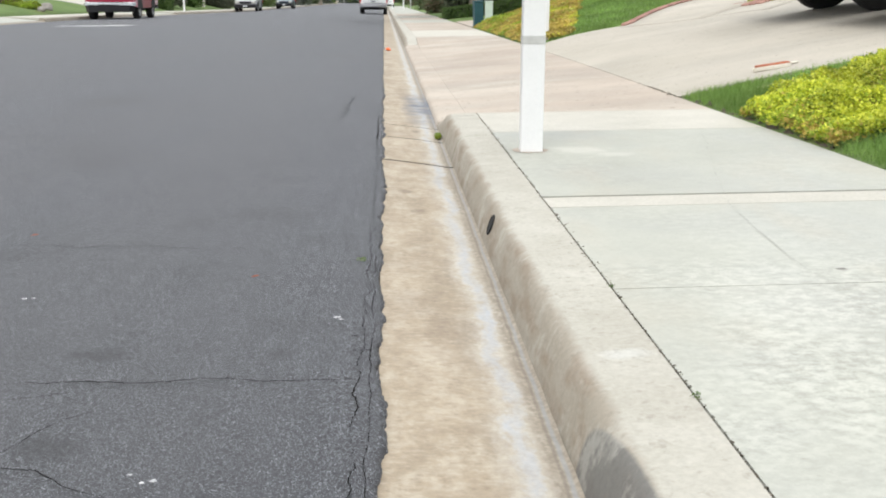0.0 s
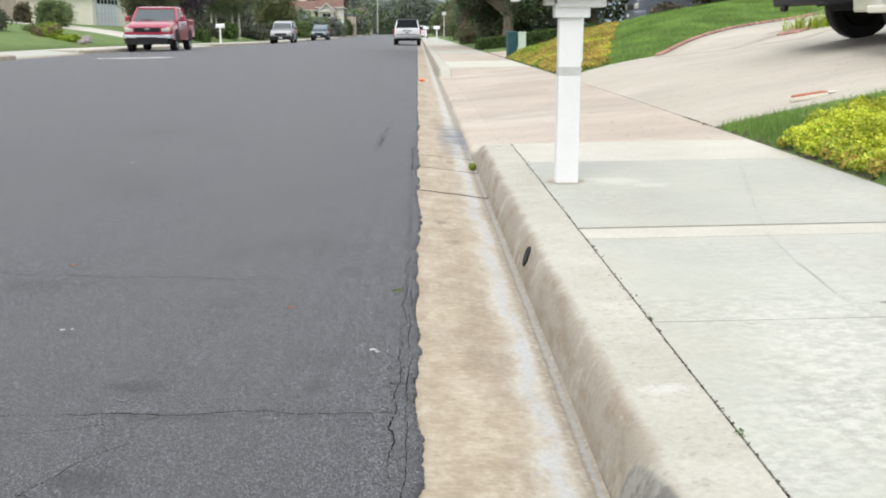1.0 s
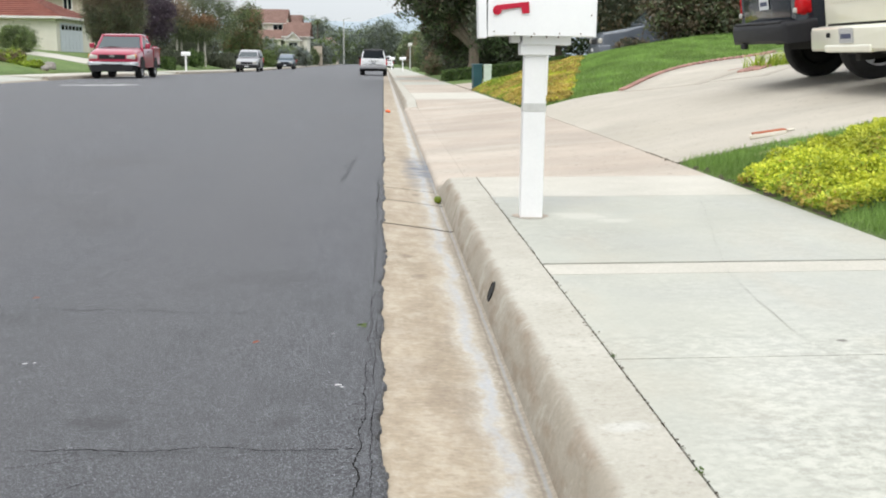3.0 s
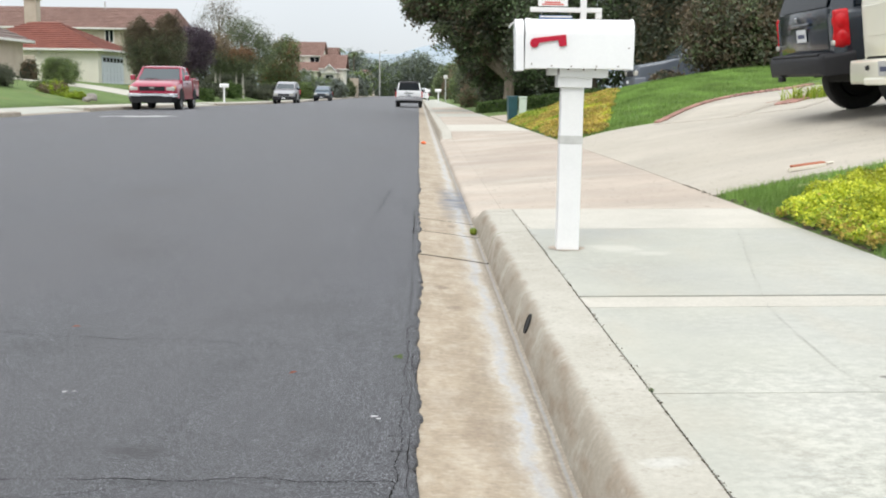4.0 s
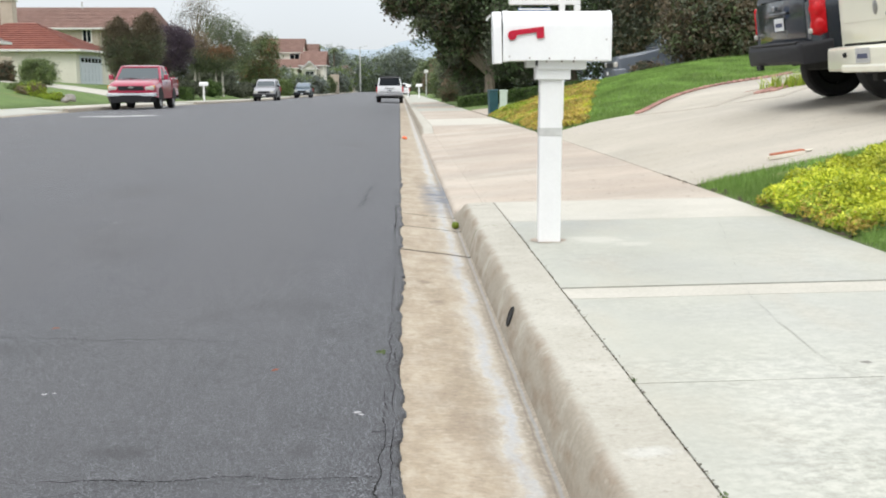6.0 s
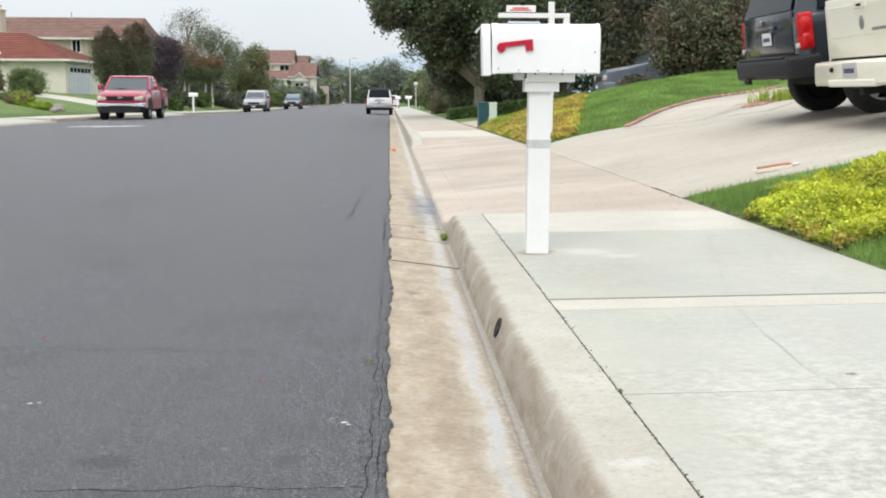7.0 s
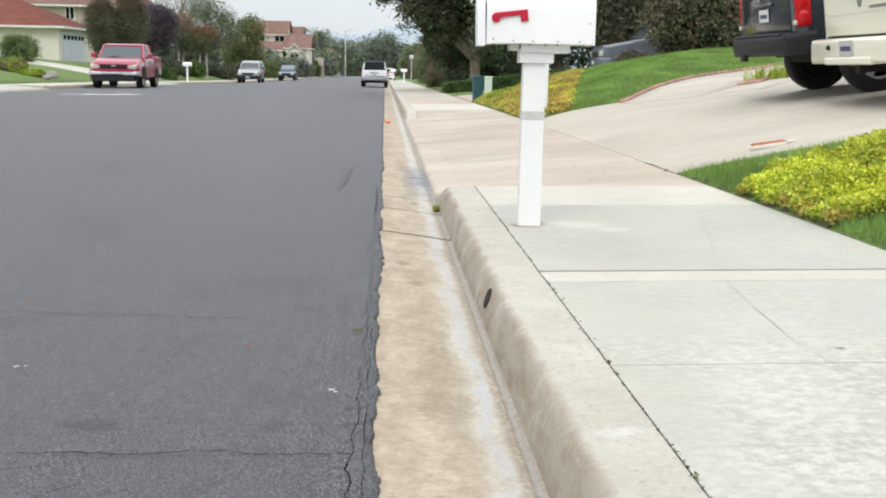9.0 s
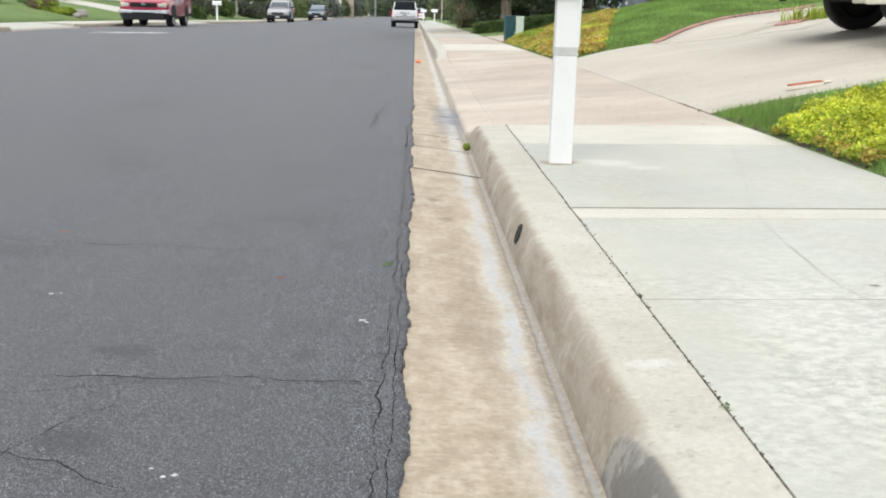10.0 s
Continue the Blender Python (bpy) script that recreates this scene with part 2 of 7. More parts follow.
def kerb_extra(nt, co, col):
    st = noise_node(nt, co, 2.2, 6.0, 0.65, (1, 0.8, 4))
    col = mix_node(nt, range_node(nt, st, 0.48, 0.66, 0, 0.3), col, (0.30, 0.275, 0.225))
    x, y, z = x_of(nt, co, 0), x_of(nt, co, 1), x_of(nt, co, 2)
    # film of road dirt on the battered face, its upper edge wandering
    jag = math_node(nt, "ADD", x, math_node(nt, "MULTIPLY", math_node(nt, "SUBTRACT", noise_node(nt, co, 3.0, 6.0, 0.65), 0.5), 0.09))
    col = mix_node(nt, range_node(nt, jag, 0.494, 0.468, 0, 0.6), col, (0.235, 0.19, 0.138))
    # rust-brown tide low down in places
    lo = noise_node(nt, co, 4.0, 5.0, 0.6, (0.2, 1, 3))
    col = mix_node(nt, math_node(nt, "MULTIPLY", range_node(nt, lo, 0.50, 0.62, 0, 0.55), range_node(nt, x, 0.500, 0.470, 0, 1)), col, (0.21, 0.15, 0.10))
    # old dark grey patch with a rounded end, near the foot of the view
    py = math_node(nt, "MULTIPLY", math_node(nt, "SUBTRACT", y, 1.66), 2.6)
    pz = math_node(nt, "MULTIPLY", math_node(nt, "SUBTRACT", z, 0.02), 9.3)
    rr = math_node(nt, "ADD", math_node(nt, "POWER", math_node(nt, "ABSOLUTE", py), 3.0), math_node(nt, "POWER", math_node(nt, "ABSOLUTE", pz), 3.0))
    col = mix_node(nt, range_node(nt, rr, 1.05, 0.9, 0, 0.8), col, (0.115, 0.115, 0.11))
    w = noise_node(nt, co, 6.0, 7.0, 0.7, (1, 1.2, 1))
    col = mix_node(nt, range_node(nt, w, 0.53, 0.62, 0, 0.35), col, (0.48, 0.46, 0.405))
    col = stain(nt, co, col, 0.585, 2.33, 0.07, 0.04, (0.54, 0.54, 0.51), 0.45, 40.0)
    p = noise_node(nt, co, 34.0, 4.0, 0.6)
    return mix_node(nt, range_node(nt, p, 0.42, 0.32, 0, 0.35), col, (0.2, 0.175, 0.14))


def drive_extra(nt, co, col):
    st = noise_node(nt, co, 0.55, 6.0, 0.6, (0.5, 1.3, 1))
    col = mix_node(nt, range_node(nt, st, 0.46, 0.66, 0, 0.45), col, (0.285, 0.262, 0.225))
    pale = noise_node(nt, co, 0.7, 6.0, 0.6, (0.6, 1.1, 1))
    col = mix_node(nt, range_node(nt, pale, 0.52, 0.64, 0, 0.4), col, (0.50, 0.46, 0.39))
    s = noise_node(nt, co, 22.0, 2.0, 0.5)
    return mix_node(nt, range_node(nt, s, 0.67, 0.71, 0, 0.7), col, (0.13, 0.11, 0.09))


def lawn_extra(nt, co, col):
    dry = noise_node(nt, co, 0.7, 5.0, 0.6)
    col = mix_node(nt, range_node(nt, dry, 0.55, 0.72, 0, 0.6), col, (0.17, 0.15, 0.055))
    return stain(nt, co, col, 3.12, 7.98, 0.36, 0.14, (0.36, 0.29, 0.15), 0.9, 14.0)


M = {}
M["asphalt"] = mat("asphalt", [(0.3, (0.029, 0.0300, 0.0355)), (0.7, (0.041, 0.0420, 0.0485))], 1.3, 110, 0.55, 0.9, 0.60, spec=0.6, extra=asphalt_extra, bump_dist=0.008)
M["asphalt_strip"] = mat("asphalt_strip", [(0.3, (0.05, 0.05, 0.053)), (0.7, (0.075, 0.073, 0.074))], 3, 110, 0.35, 0.6, 0.92, bump_dist=0.006)
M["crack"] = mat("crack_dirt", [(0.3, (0.006, 0.0055, 0.005)), (0.7, (0.014, 0.0125, 0.011))], 9, 90, 0.3, 0.0, 0.95, spec=0.1)
M["hair"] = mat("hairline_dirt", [(0.38, (0.20, 0.19, 0.17)), (0.54, (0.36, 0.355, 0.315))], 6, 60, 0.2, 0.1, 0.95)
M["gutter"] = mat("gutter_concrete", [(0.3, (0.252, 0.204, 0.143)), (0.5, (0.322, 0.262, 0.187)), (0.7, (0.382, 0.323, 0.243))], 2.2, 55, 0.14, 0.22, 0.8, extra=gutter_extra, stretch=(1, 0.5, 1), bump_dist=0.004)
M["kerb"] = mat("kerb_concrete", [(0.3, (0.37, 0.35, 0.295)), (0.7, (0.445, 0.425, 0.37))], 3, 60, 0.13, 0.25, 0.85, extra=kerb_extra, bump_dist=0.005)
M["slab"] = mat("pavement_concrete", [(0.3, (0.34, 0.339, 0.295)), (0.7, (0.412, 0.412, 0.358))], 1.6, 60, 0.06, 0.14, 0.85, extra=slab_extra, rand=0.03, bump_dist=0.004)
M["slab_pale"] = mat("pale_concrete", [(0.3, (0.42, 0.40, 0.345)), (0.7, (0.50, 0.475, 0.415))], 2.2, 60, 0.13, 0.3, 0.85, rand=0.02, bump_dist=0.004)
M["apron"] = mat("tan_concrete", [(0.3, (0.35, 0.29, 0.235)), (0.7, (0.44, 0.375, 0.31))], 0.9, 60, 0.12, 0.3, 0.85, extra=drive_extra, rand=0.05, bump_dist=0.004)
M["drive"] = mat("drive_concrete", [(0.3, (0.37, 0.335, 0.275)), (0.7, (0.45, 0.41, 0.345))], 0.7, 60, 0.12, 0.3, 0.85, extra=drive_extra, bump_dist=0.004)
M["joint"] = mat("joint_dirt", [(0.3, (0.09, 0.078, 0.062)), (0.7, (0.19, 0.165, 0.13))], 14, 60, 0.3, 0.3, 0.95)
M["lawn"] = mat("lawn_soil", [(0.3, (0.080, 0.135, 0.03)), (0.7, (0.12, 0.185, 0.045))], 1.1, 45, 0.35, 0.6, 0.95, extra=lawn_extra, bump_dist=0.03)
M["soil"] = mat("soil", [(0.3, (0.05, 0.04, 0.027)), (0.7, (0.09, 0.07, 0.046))], 3, 40, 0.35, 0.6, 0.95, bump_dist=0.03)
M["far_ground"] = mat("far_ground", [(0.3, (0.05, 0.075, 0.03)), (0.7, (0.10, 0.10, 0.05))], 0.05, 1.0, 0.25, 0.0, 0.95)
M["grass"] = leaf_mat("grass_blade", (0.12, 0.22, 0.04), (0.27, 0.40, 0.11))
M["cover_yellow"] = leaf_mat("yellow_green_leaf", (0.34, 0.40, 0.03), (0.70, 0.70, 0.085))
M["cover_green"] = leaf_mat("mid_green_leaf", (0.17, 0.26, 0.025), (0.40, 0.47, 0.06))
M["cover_gold"] = leaf_mat("golden_leaf", (0.32, 0.24, 0.055), (0.58, 0.45, 0.12))
M["leaf_dark"] = leaf_mat("dark_leaf", (0.070, 0.083, 0.056), (0.125, 0.135, 0.088))
M["leaf_mid"] = leaf_mat("green_leaf", (0.105, 0.138, 0.070), (0.18, 0.215, 0.105))
M["leaf_bright"] = leaf_mat("bright_leaf", (0.11, 0.165, 0.06), (0.22, 0.28, 0.10))
M["leaf_brown"] = leaf_mat("bronze_leaf", (0.165, 0.128, 0.083), (0.24, 0.18, 0.115))
M["leaf_purple"] = leaf_mat("purple_leaf", (0.07, 0.054, 0.07), (0.115, 0.085, 0.105))
M["leaf_red"] = leaf_mat("reddish_leaf", (0.11, 0.075, 0.04), (0.3, 0.165, 0.085))
M["leaf_hedge"] = leaf_mat("hedge_leaf", (0.045, 0.085, 0.025), (0.12, 0.18, 0.05))
# distance haze is put into these paler, greyer leaf colours
M["leaf_far"] = leaf_mat("haze_tinted_leaf", (0.18, 0.21, 0.19), (0.26, 0.29, 0.26))
M["leaf_bronze"] = leaf_mat("dark_bronze_leaf", (0.098, 0.080, 0.052), (0.155, 0.120, 0.076))
M["leaf_street"] = leaf_mat("glossy_green_leaf", (0.078, 0.125, 0.055), (0.15, 0.215, 0.095))
M["bark"] = mat("bark", [(0.3, (0.09, 0.07, 0.05)), (0.7, (0.19, 0.155, 0.12))], 4, 30, 0.3, 0.6, 0.95, stretch=(1, 1, 0.2), bump_dist=0.03)
M["bark_tan"] = mat("tan_bark", [(0.3, (0.16, 0.13, 0.10)), (0.7, (0.30, 0.25, 0.20))], 4, 30, 0.3, 0.6, 0.95, stretch=(1, 1, 0.2), bump_dist=0.03)
M["bark_pale"] = mat("pale_bark", [(0.3, (0.34, 0.31, 0.27)), (0.7, (0.5, 0.47, 0.42))], 4, 30, 0.2, 0.4, 0.9, bump_dist=0.02)
M["white"] = mat("white_paint", [(0.3, (0.76, 0.76, 0.76)), (0.7, (0.83, 0.83, 0.825))], 3, 90, 0.03, 0.06, 0.45)
M["white_metal"] = mat("white_enamel", [(0.3, (0.80, 0.80, 0.81)), (0.7, (0.85, 0.85, 0.85))], 4, 70, 0.02, 0.03, 0.35, coat=0.15)
M["grime_white"] = mat("scuffed_white_paint", [(0.3, (0.52, 0.52, 0.50)), (0.7, (0.72, 0.72, 0.70))], 9, 60, 0.1, 0.15, 0.7)
M["chip"] = mat("grey_chip", [(0.3, (0.34, 0.34, 0.34)), (0.7, (0.58, 0.58, 0.57))], 60, 120, 0.2, 0.1, 0.9)
M["grey_band"] = mat("worn_grey_tape", [(0.3, (0.48, 0.48, 0.46)), (0.7, (0.58, 0.58, 0.56))], 20, 90, 0.06, 0.1, 0.7)
M["flag_red"] = mat("red_enamel", [(0.3, (0.42, 0.008, 0.03)), (0.7, (0.52, 0.012, 0.042))], 9, 60, 0.06, 0.05, 0.5, spec=0.3)
M["rust"] = mat("rusty_screw", [(0.3, (0.10, 0.06, 0.04)), (0.7, (0.2, 0.13, 0.09))], 20, 60, 0.2, 0.2, 0.8)
M["brick"] = mat("red_brick", [(0.3, (0.255, 0.125, 0.098)), (0.7, (0.34, 0.19, 0.15))], 6, 60, 0.2, 0.4, 0.9, rand=0.2)
M["ball"] = mat("lime_skin", [(0.3, (0.075, 0.12, 0.012)), (0.7, (0.19, 0.235, 0.025))], 25, 160, 0.15, 0.3, 0.65, spec=0.3)
M["orange"] = mat("orange_plastic", [(0.3, (0.75, 0.12, 0.03)), (0.7, (0.85, 0.16, 0.04))], 9, 60, 0.1, 0.1, 0.5)
M["board_red"] = mat("red_brown_board", [(0.3, (0.28, 0.07, 0.03)), (0.7, (0.40, 0.13, 0.06))], 5, 60, 0.2, 0.2, 0.8)
M["paper"] = mat("pale_wood", [(0.3, (0.6, 0.55, 0.45)), (0.7, (0.7, 0.66, 0.58))], 7, 60, 0.1, 0.1, 0.8)
M["teal"] = mat("teal_plastic", [(0.3, (0.012, 0.06, 0.075)), (0.7, (0.02, 0.085, 0.10))], 5, 60, 0.1, 0.05, 0.5)
M["pale_green"] = mat("pale_green_enamel", [(0.3, (0.42, 0.52, 0.43)), (0.7, (0.5, 0.6, 0.51))], 5, 60, 0.05, 0.05, 0.55)
M["sign_blue"] = mat("blue_sign", [(0.3, (0.03, 0.10, 0.28)), (0.7, (0.04, 0.13, 0.33))], 5, 60, 0.05, 0.0, 0.5)
M["sign_red"] = mat("red_lettering", [(0.3, (0.62, 0.10, 0.08)), (0.7, (0.7, 0.14, 0.11))], 5, 60, 0.05, 0.0, 0.6)
M["paint_red"] = mat("red_car_paint", [(0.3, (0.28, 0.005, 0.036)), (0.7, (0.33, 0.008, 0.046))], 2, 200, 0.04, 0.0, 0.35, coat=1.0, spec=0.4)
M["paint_black"] = mat("black_car_paint", [(0.3, (0.007, 0.011, 0.018)), (0.7, (0.010, 0.016, 0.025))], 2, 200, 0.1, 0.0, 0.22, coat=0.6, spec=0.5)
M["paint_cream"] = mat("cream_car_paint", [(0.3, (0.74, 0.72, 0.60)), (0.7, (0.79, 0.77, 0.65))], 2, 200, 0.02, 0.0, 0.3, coat=0.7)
M["paint_silver"] = mat("silver_car_paint", [(0.3, (0.30, 0.30, 0.32)), (0.7, (0.36, 0.36, 0.38))], 2, 200, 0.05, 0.0, 0.35, metal=0.3, coat=0.6)
M["paint_white"] = mat("white_car_paint", [(0.3, (0.76, 0.77, 0.79)), (0.7, (0.81, 0.82, 0.84))], 2, 200, 0.02, 0.0, 0.35, coat=0.6)
M["paint_blue"] = mat("grey_blue_car_paint", [(0.3, (0.05, 0.085, 0.12)), (0.7, (0.07, 0.11, 0.15))], 2, 200, 0.05, 0.0, 0.35, coat=0.7)
M["paint_grey"] = mat("grey_car_paint", [(0.3, (0.08, 0.095, 0.12)), (0.7, (0.10, 0.12, 0.145))], 2, 200, 0.05, 0.0, 0.35, coat=0.7)
M["rubber"] = mat("tyre_rubber", [(0.3, (0.014, 0.014, 0.015)), (0.7, (0.025, 0.025, 0.026))], 9, 90, 0.2, 0.2, 0.85)
M["trim"] = mat("black_plastic", [(0.3, (0.010, 0.010, 0.012)), (0.7, (0.016, 0.016, 0.019))], 6, 150, 0.15, 0.15, 0.6, spec=0.35)
# near-black: real black parts, plus shade put into wheel wells, gaps, recesses, drain throat
M["dark"] = mat("black_parts_and_shade", [(0.3, (0.008, 0.008, 0.008)), (0.7, (0.014, 0.014, 0.014))], 6, 50, 0.2, 0.1, 0.9)
M["chrome"] = mat("chrome", [(0.3, (0.6, 0.6, 0.62)), (0.7, (0.68, 0.68, 0.7))], 6, 90, 0.04, 0.0, 0.18, metal=1.0)
M["alloy"] = mat("alloy", [(0.3, (0.48, 0.48, 0.49)), (0.7, (0.56, 0.56, 0.57))], 6, 90, 0.05, 0.0, 0.35, metal=0.3)
M["lamp_clear"] = mat("headlamp_lens", [(0.3, (0.40, 0.39, 0.35)), (0.7, (0.58, 0.57, 0.52))], 12, 90, 0.15, 0.0, 0.2, coat=0.4)
M["lamp_red"] = mat("tail_lamp_lens", [(0.3, (0.40, 0.004, 0.008)), (0.7, (0.55, 0.01, 0.014))], 14, 90, 0.12, 0.0, 0.25, coat=0.15, spec=0.3)
M["lamp_amber"] = mat("amber_lens", [(0.3, (0.62, 0.22, 0.03)), (0.7, (0.7, 0.27, 0.04))], 14, 90, 0.1, 0.0, 0.15, coat=1.0)
M["plate"] = mat("number_plate", [(0.3, (0.62, 0.64, 0.66)), (0.7, (0.68, 0.69, 0.7))], 12, 90, 0.05, 0.0, 0.5)
M["bars"] = mat("dark_lettering", [(0.3, (0.04, 0.05, 0.10)), (0.7, (0.06, 0.07, 0.13))], 12, 90, 0.05, 0.0, 0.6)
M["emblem"] = mat("grey_emblem", [(0.3, (0.22, 0.22, 0.21)), (0.7, (0.32, 0.32, 0.30))], 30, 90, 0.1, 0.0, 0.35, metal=0.5)
M["stucco"] = mat("cream_stucco", [(0.3, (0.70, 0.67, 0.58)), (0.7, (0.77, 0.74, 0.65))], 1.5, 25, 0.06, 0.3, 0.9)
M["stucco_tan"] = mat("tan_stucco", [(0.3, (0.44, 0.37, 0.30)), (0.7, (0.52, 0.45, 0.37))], 1.5, 25, 0.06, 0.3, 0.9)
M["fascia"] = mat("white_fascia", [(0.3, (0.7, 0.69, 0.66)), (0.7, (0.76, 0.75, 0.72))], 2, 40, 0.04, 0.1, 0.6)
M["tile_red"] = mat("terracotta_tile", [(0.3, (0.17, 0.05, 0.034)), (0.7, (0.24, 0.082, 0.056))], 1.2, 14, 0.3, 0.4, 0.85, rand=0.12)
M["tile_brown"] = mat("brown_roof_tile", [(0.3, (0.165, 0.095, 0.075)), (0.7, (0.23, 0.14, 0.115))], 1.2, 14, 0.25, 0.4, 0.9, rand=0.08)
M["tile_grey"] = mat("grey_brown_roof_tile", [(0.3, (0.15, 0.115, 0.10)), (0.7, (0.21, 0.165, 0.145))], 1.2, 14, 0.25, 0.4, 0.9, rand=0.08)
M["garage"] = mat("pale_blue_door", [(0.3, (0.62, 0.66, 0.70)), (0.7, (0.68, 0.72, 0.76))], 2, 40, 0.04, 0.05, 0.6)
M["pole"] = mat("grey_pole", [(0.3, (0.44, 0.44, 0.43)), (0.7, (0.52, 0.52, 0.51))], 4, 40, 0.08, 0.1, 0.6)
M["stone"] = mat("grey_rock", [(0.3, (0.20, 0.185, 0.165)), (0.7, (0.32, 0.30, 0.27))], 3, 25, 0.25, 0.6, 0.9)
# blue-grey here is aerial haze painted as the hills' own colour
M["hill"] = mat("distant_hill", [(0.3, (0.27, 0.33, 0.38)), (0.7, (0.33, 0.385, 0.425))], 0.01, 0.05, 0.08, 0.0, 1.0)


def glass_mat(name, tint, rough=0.05, spec=0.10):
    m = bpy.data.materials.new(name)
    m.use_nodes = True
    b = m.node_tree.nodes["Principled BSDF"]
    b.inputs["Base Color"].default_value = (*tint, 1)
    b.inputs["Roughness"].default_value = rough
    b.inputs["Specular IOR Level"].default_value = spec
    return m


M["glass"] = glass_mat("tinted_glass", (0.009, 0.012, 0.015))
M["glass_light"] = glass_mat("windscreen_glass", (0.045, 0.062, 0.07), 0.06, 0.6)

# ---- mesh helpers ----


def finish(bm, name, material, smooth=False):
    me = bpy.data.meshes.new(name)
    bm.normal_update()
    bm.to_mesh(me)
    bm.free()
    me.materials.append(material)
    if smooth:
        for p in me.polygons:
            p.use_smooth = True
        me.set_sharp_from_angle(angle=radians(38))
    return me


def part(name, bm, material, parent=None, label="", smooth=False, at=None):
    """Links a bmesh as one mesh object, under a thing or a part if one is given."""
    ob = new(name, finish(bm, name, material, smooth))
    if parent:
        ob.parent = parent
    if at is not None:
        ob.matrix_basis = at
    if label:
        ob["label"] = label
    return ob


def thing(name, m, label, category, group="", kind=""):
    ob = new(name)
    ob.empty_display_size = 0.1
    ob.matrix_basis = m
    return tagged(ob, label, category, group, kind)


def box(x0, x1, y0, y1, z0, z1, bev=0.0, seg=2, bm=None):
    own = bm is None
    b = bmesh.new()
    bmesh.ops.create_cube(b, size=1, matrix=Matrix.Translation(((x0 + x1) / 2, (y0 + y1) / 2, (z0 + z1) / 2)) @ Matrix.Diagonal((x1 - x0, y1 - y0, z1 - z0, 1)))
    if bev:
        bmesh.ops.bevel(b, geom=b.edges[:], offset=bev, segments=seg, affect="EDGES", profile=0.5)
    if own:
        return b
    join(bm, b)
    return bm


def join(bm, other):
    me = bpy.data.meshes.new("tmp")
    other.to_mesh(me)
    other.free()
    bm.from_mesh(me)
    bpy.data.meshes.remove(me)


def cyl(r0, r1, p0, p1, n=16, bm=None):
    p0, p1 = Vector(p0), Vector(p1)
    b = bmesh.new()
    d = p1 - p0
    bmesh.ops.create_cone(b, cap_ends=True, segments=n, radius1=r0, radius2=r1, depth=d.length,
                          matrix=Matrix.Translation((p0 + p1) / 2) @ d.to_track_quat("Z", "Y").to_matrix().to_4x4())
    if bm is None:
        return b
    join(bm, b)
    return bm


def prism(outline, axis, a, b, bm=None):
    """A closed outline of 2D points drawn out from a to b along x, y or z."""
    bb = bmesh.new()
    put = {"x": lambda p, t: (t, p[0], p[1]), "y": lambda p, t: (p[0], t, p[1]), "z": lambda p, t: (p[0], p[1], t)}[axis]
    r0 = [bb.verts.new(put(p, a)) for p in outline]
    r1 = [bb.verts.new(put(p, b)) for p in outline]
    n = len(outline)
    bb.faces.new(r0)
    bb.faces.new(r1[::-1])
    for i in range(n):
        bb.faces.new((r0[i], r1[i], r1[(i + 1) % n], r0[(i + 1) % n]))
    bmesh.ops.recalc_face_normals(bb, faces=bb.faces)
    if bm is None:
        return bb
    join(bm, bb)
    return bm


def raw_mesh(name, verts, faces, material, smooth=False):
    """A mesh straight from numpy arrays; faces all of one size."""
    me = bpy.data.meshes.new(name)
    k = faces.shape[1]
    me.vertices.add(len(verts))
    me.vertices.foreach_set("co", np.asarray(verts, np.float32).ravel())
    me.loops.add(faces.size)
    me.loops.foreach_set("vertex_index", faces.astype(np.int32).ravel())
    me.polygons.add(len(faces))
    me.polygons.foreach_set("loop_start", np.arange(0, faces.size, k, dtype=np.int32))
    if smooth:
        me.polygons.foreach_set("use_smooth", np.ones(len(faces), bool))
    me.materials.append(material)
    me.update(calc_edges=True)
    me.validate()
    return me


def grid_mesh(name, xs, ys, height, material, smooth=True):
    xs, ys = np.asarray(xs, float), np.asarray(ys, float)
    X, Y = np.meshgrid(xs, ys)
    Z = np.vectorize(height)(X, Y)
    v = np.column_stack([X.ravel(), Y.ravel(), Z.ravel()])
    nx, ny = len(xs), len(ys)
    i = (np.arange(ny - 1)[:, None] * nx + np.arange(nx - 1)[None, :]).ravel()
    return raw_mesh(name, v, np.column_stack([i, i + 1, i + nx + 1, i + nx]), material, smooth)


def leaf_mesh(name, centres, size, material, rng, flat=0.0, slim=0.55):
    """Many small pointed leaves (a bent pair of triangles each) at the given centres."""
    n = len(centres)
    d = rng.normal(size=(n, 3))
    d[:, 2] *= (1 - flat)
    d /= np.linalg.norm(d, axis=1)[:, None] + 1e-9
    o = rng.normal(size=(n, 3))
    o -= (o * d).sum(1)[:, None] * d
    o /= np.linalg.norm(o, axis=1)[:, None] + 1e-9
    s = size * rng.uniform(0.6, 1.35, n)[:, None]
    up = np.cross(d, o)
    a = centres - d * s
    b = centres + o * s * slim + up * s * 0.15
    c = centres + d * s
    e = centres - o * s * slim + up * s * 0.15
    v = np.stack([a, b, c, e], 1).reshape(-1, 3)
    f = np.arange(4 * n).reshape(n, 4)
    return raw_mesh(name, v, f, material)

# ---- lie of the land ----


def smooth(a, b, t):
    t = min(1.0, max(0.0, (t - a) / (b - a)))
    return t * t * (3 - 2 * t)


def fall(y):
    """The kerb by the camera is level and runs gently downhill farther on."""
    d = max(0.0, y - 9.0)
    return -0.0064 * d * d / (d + 8.0)


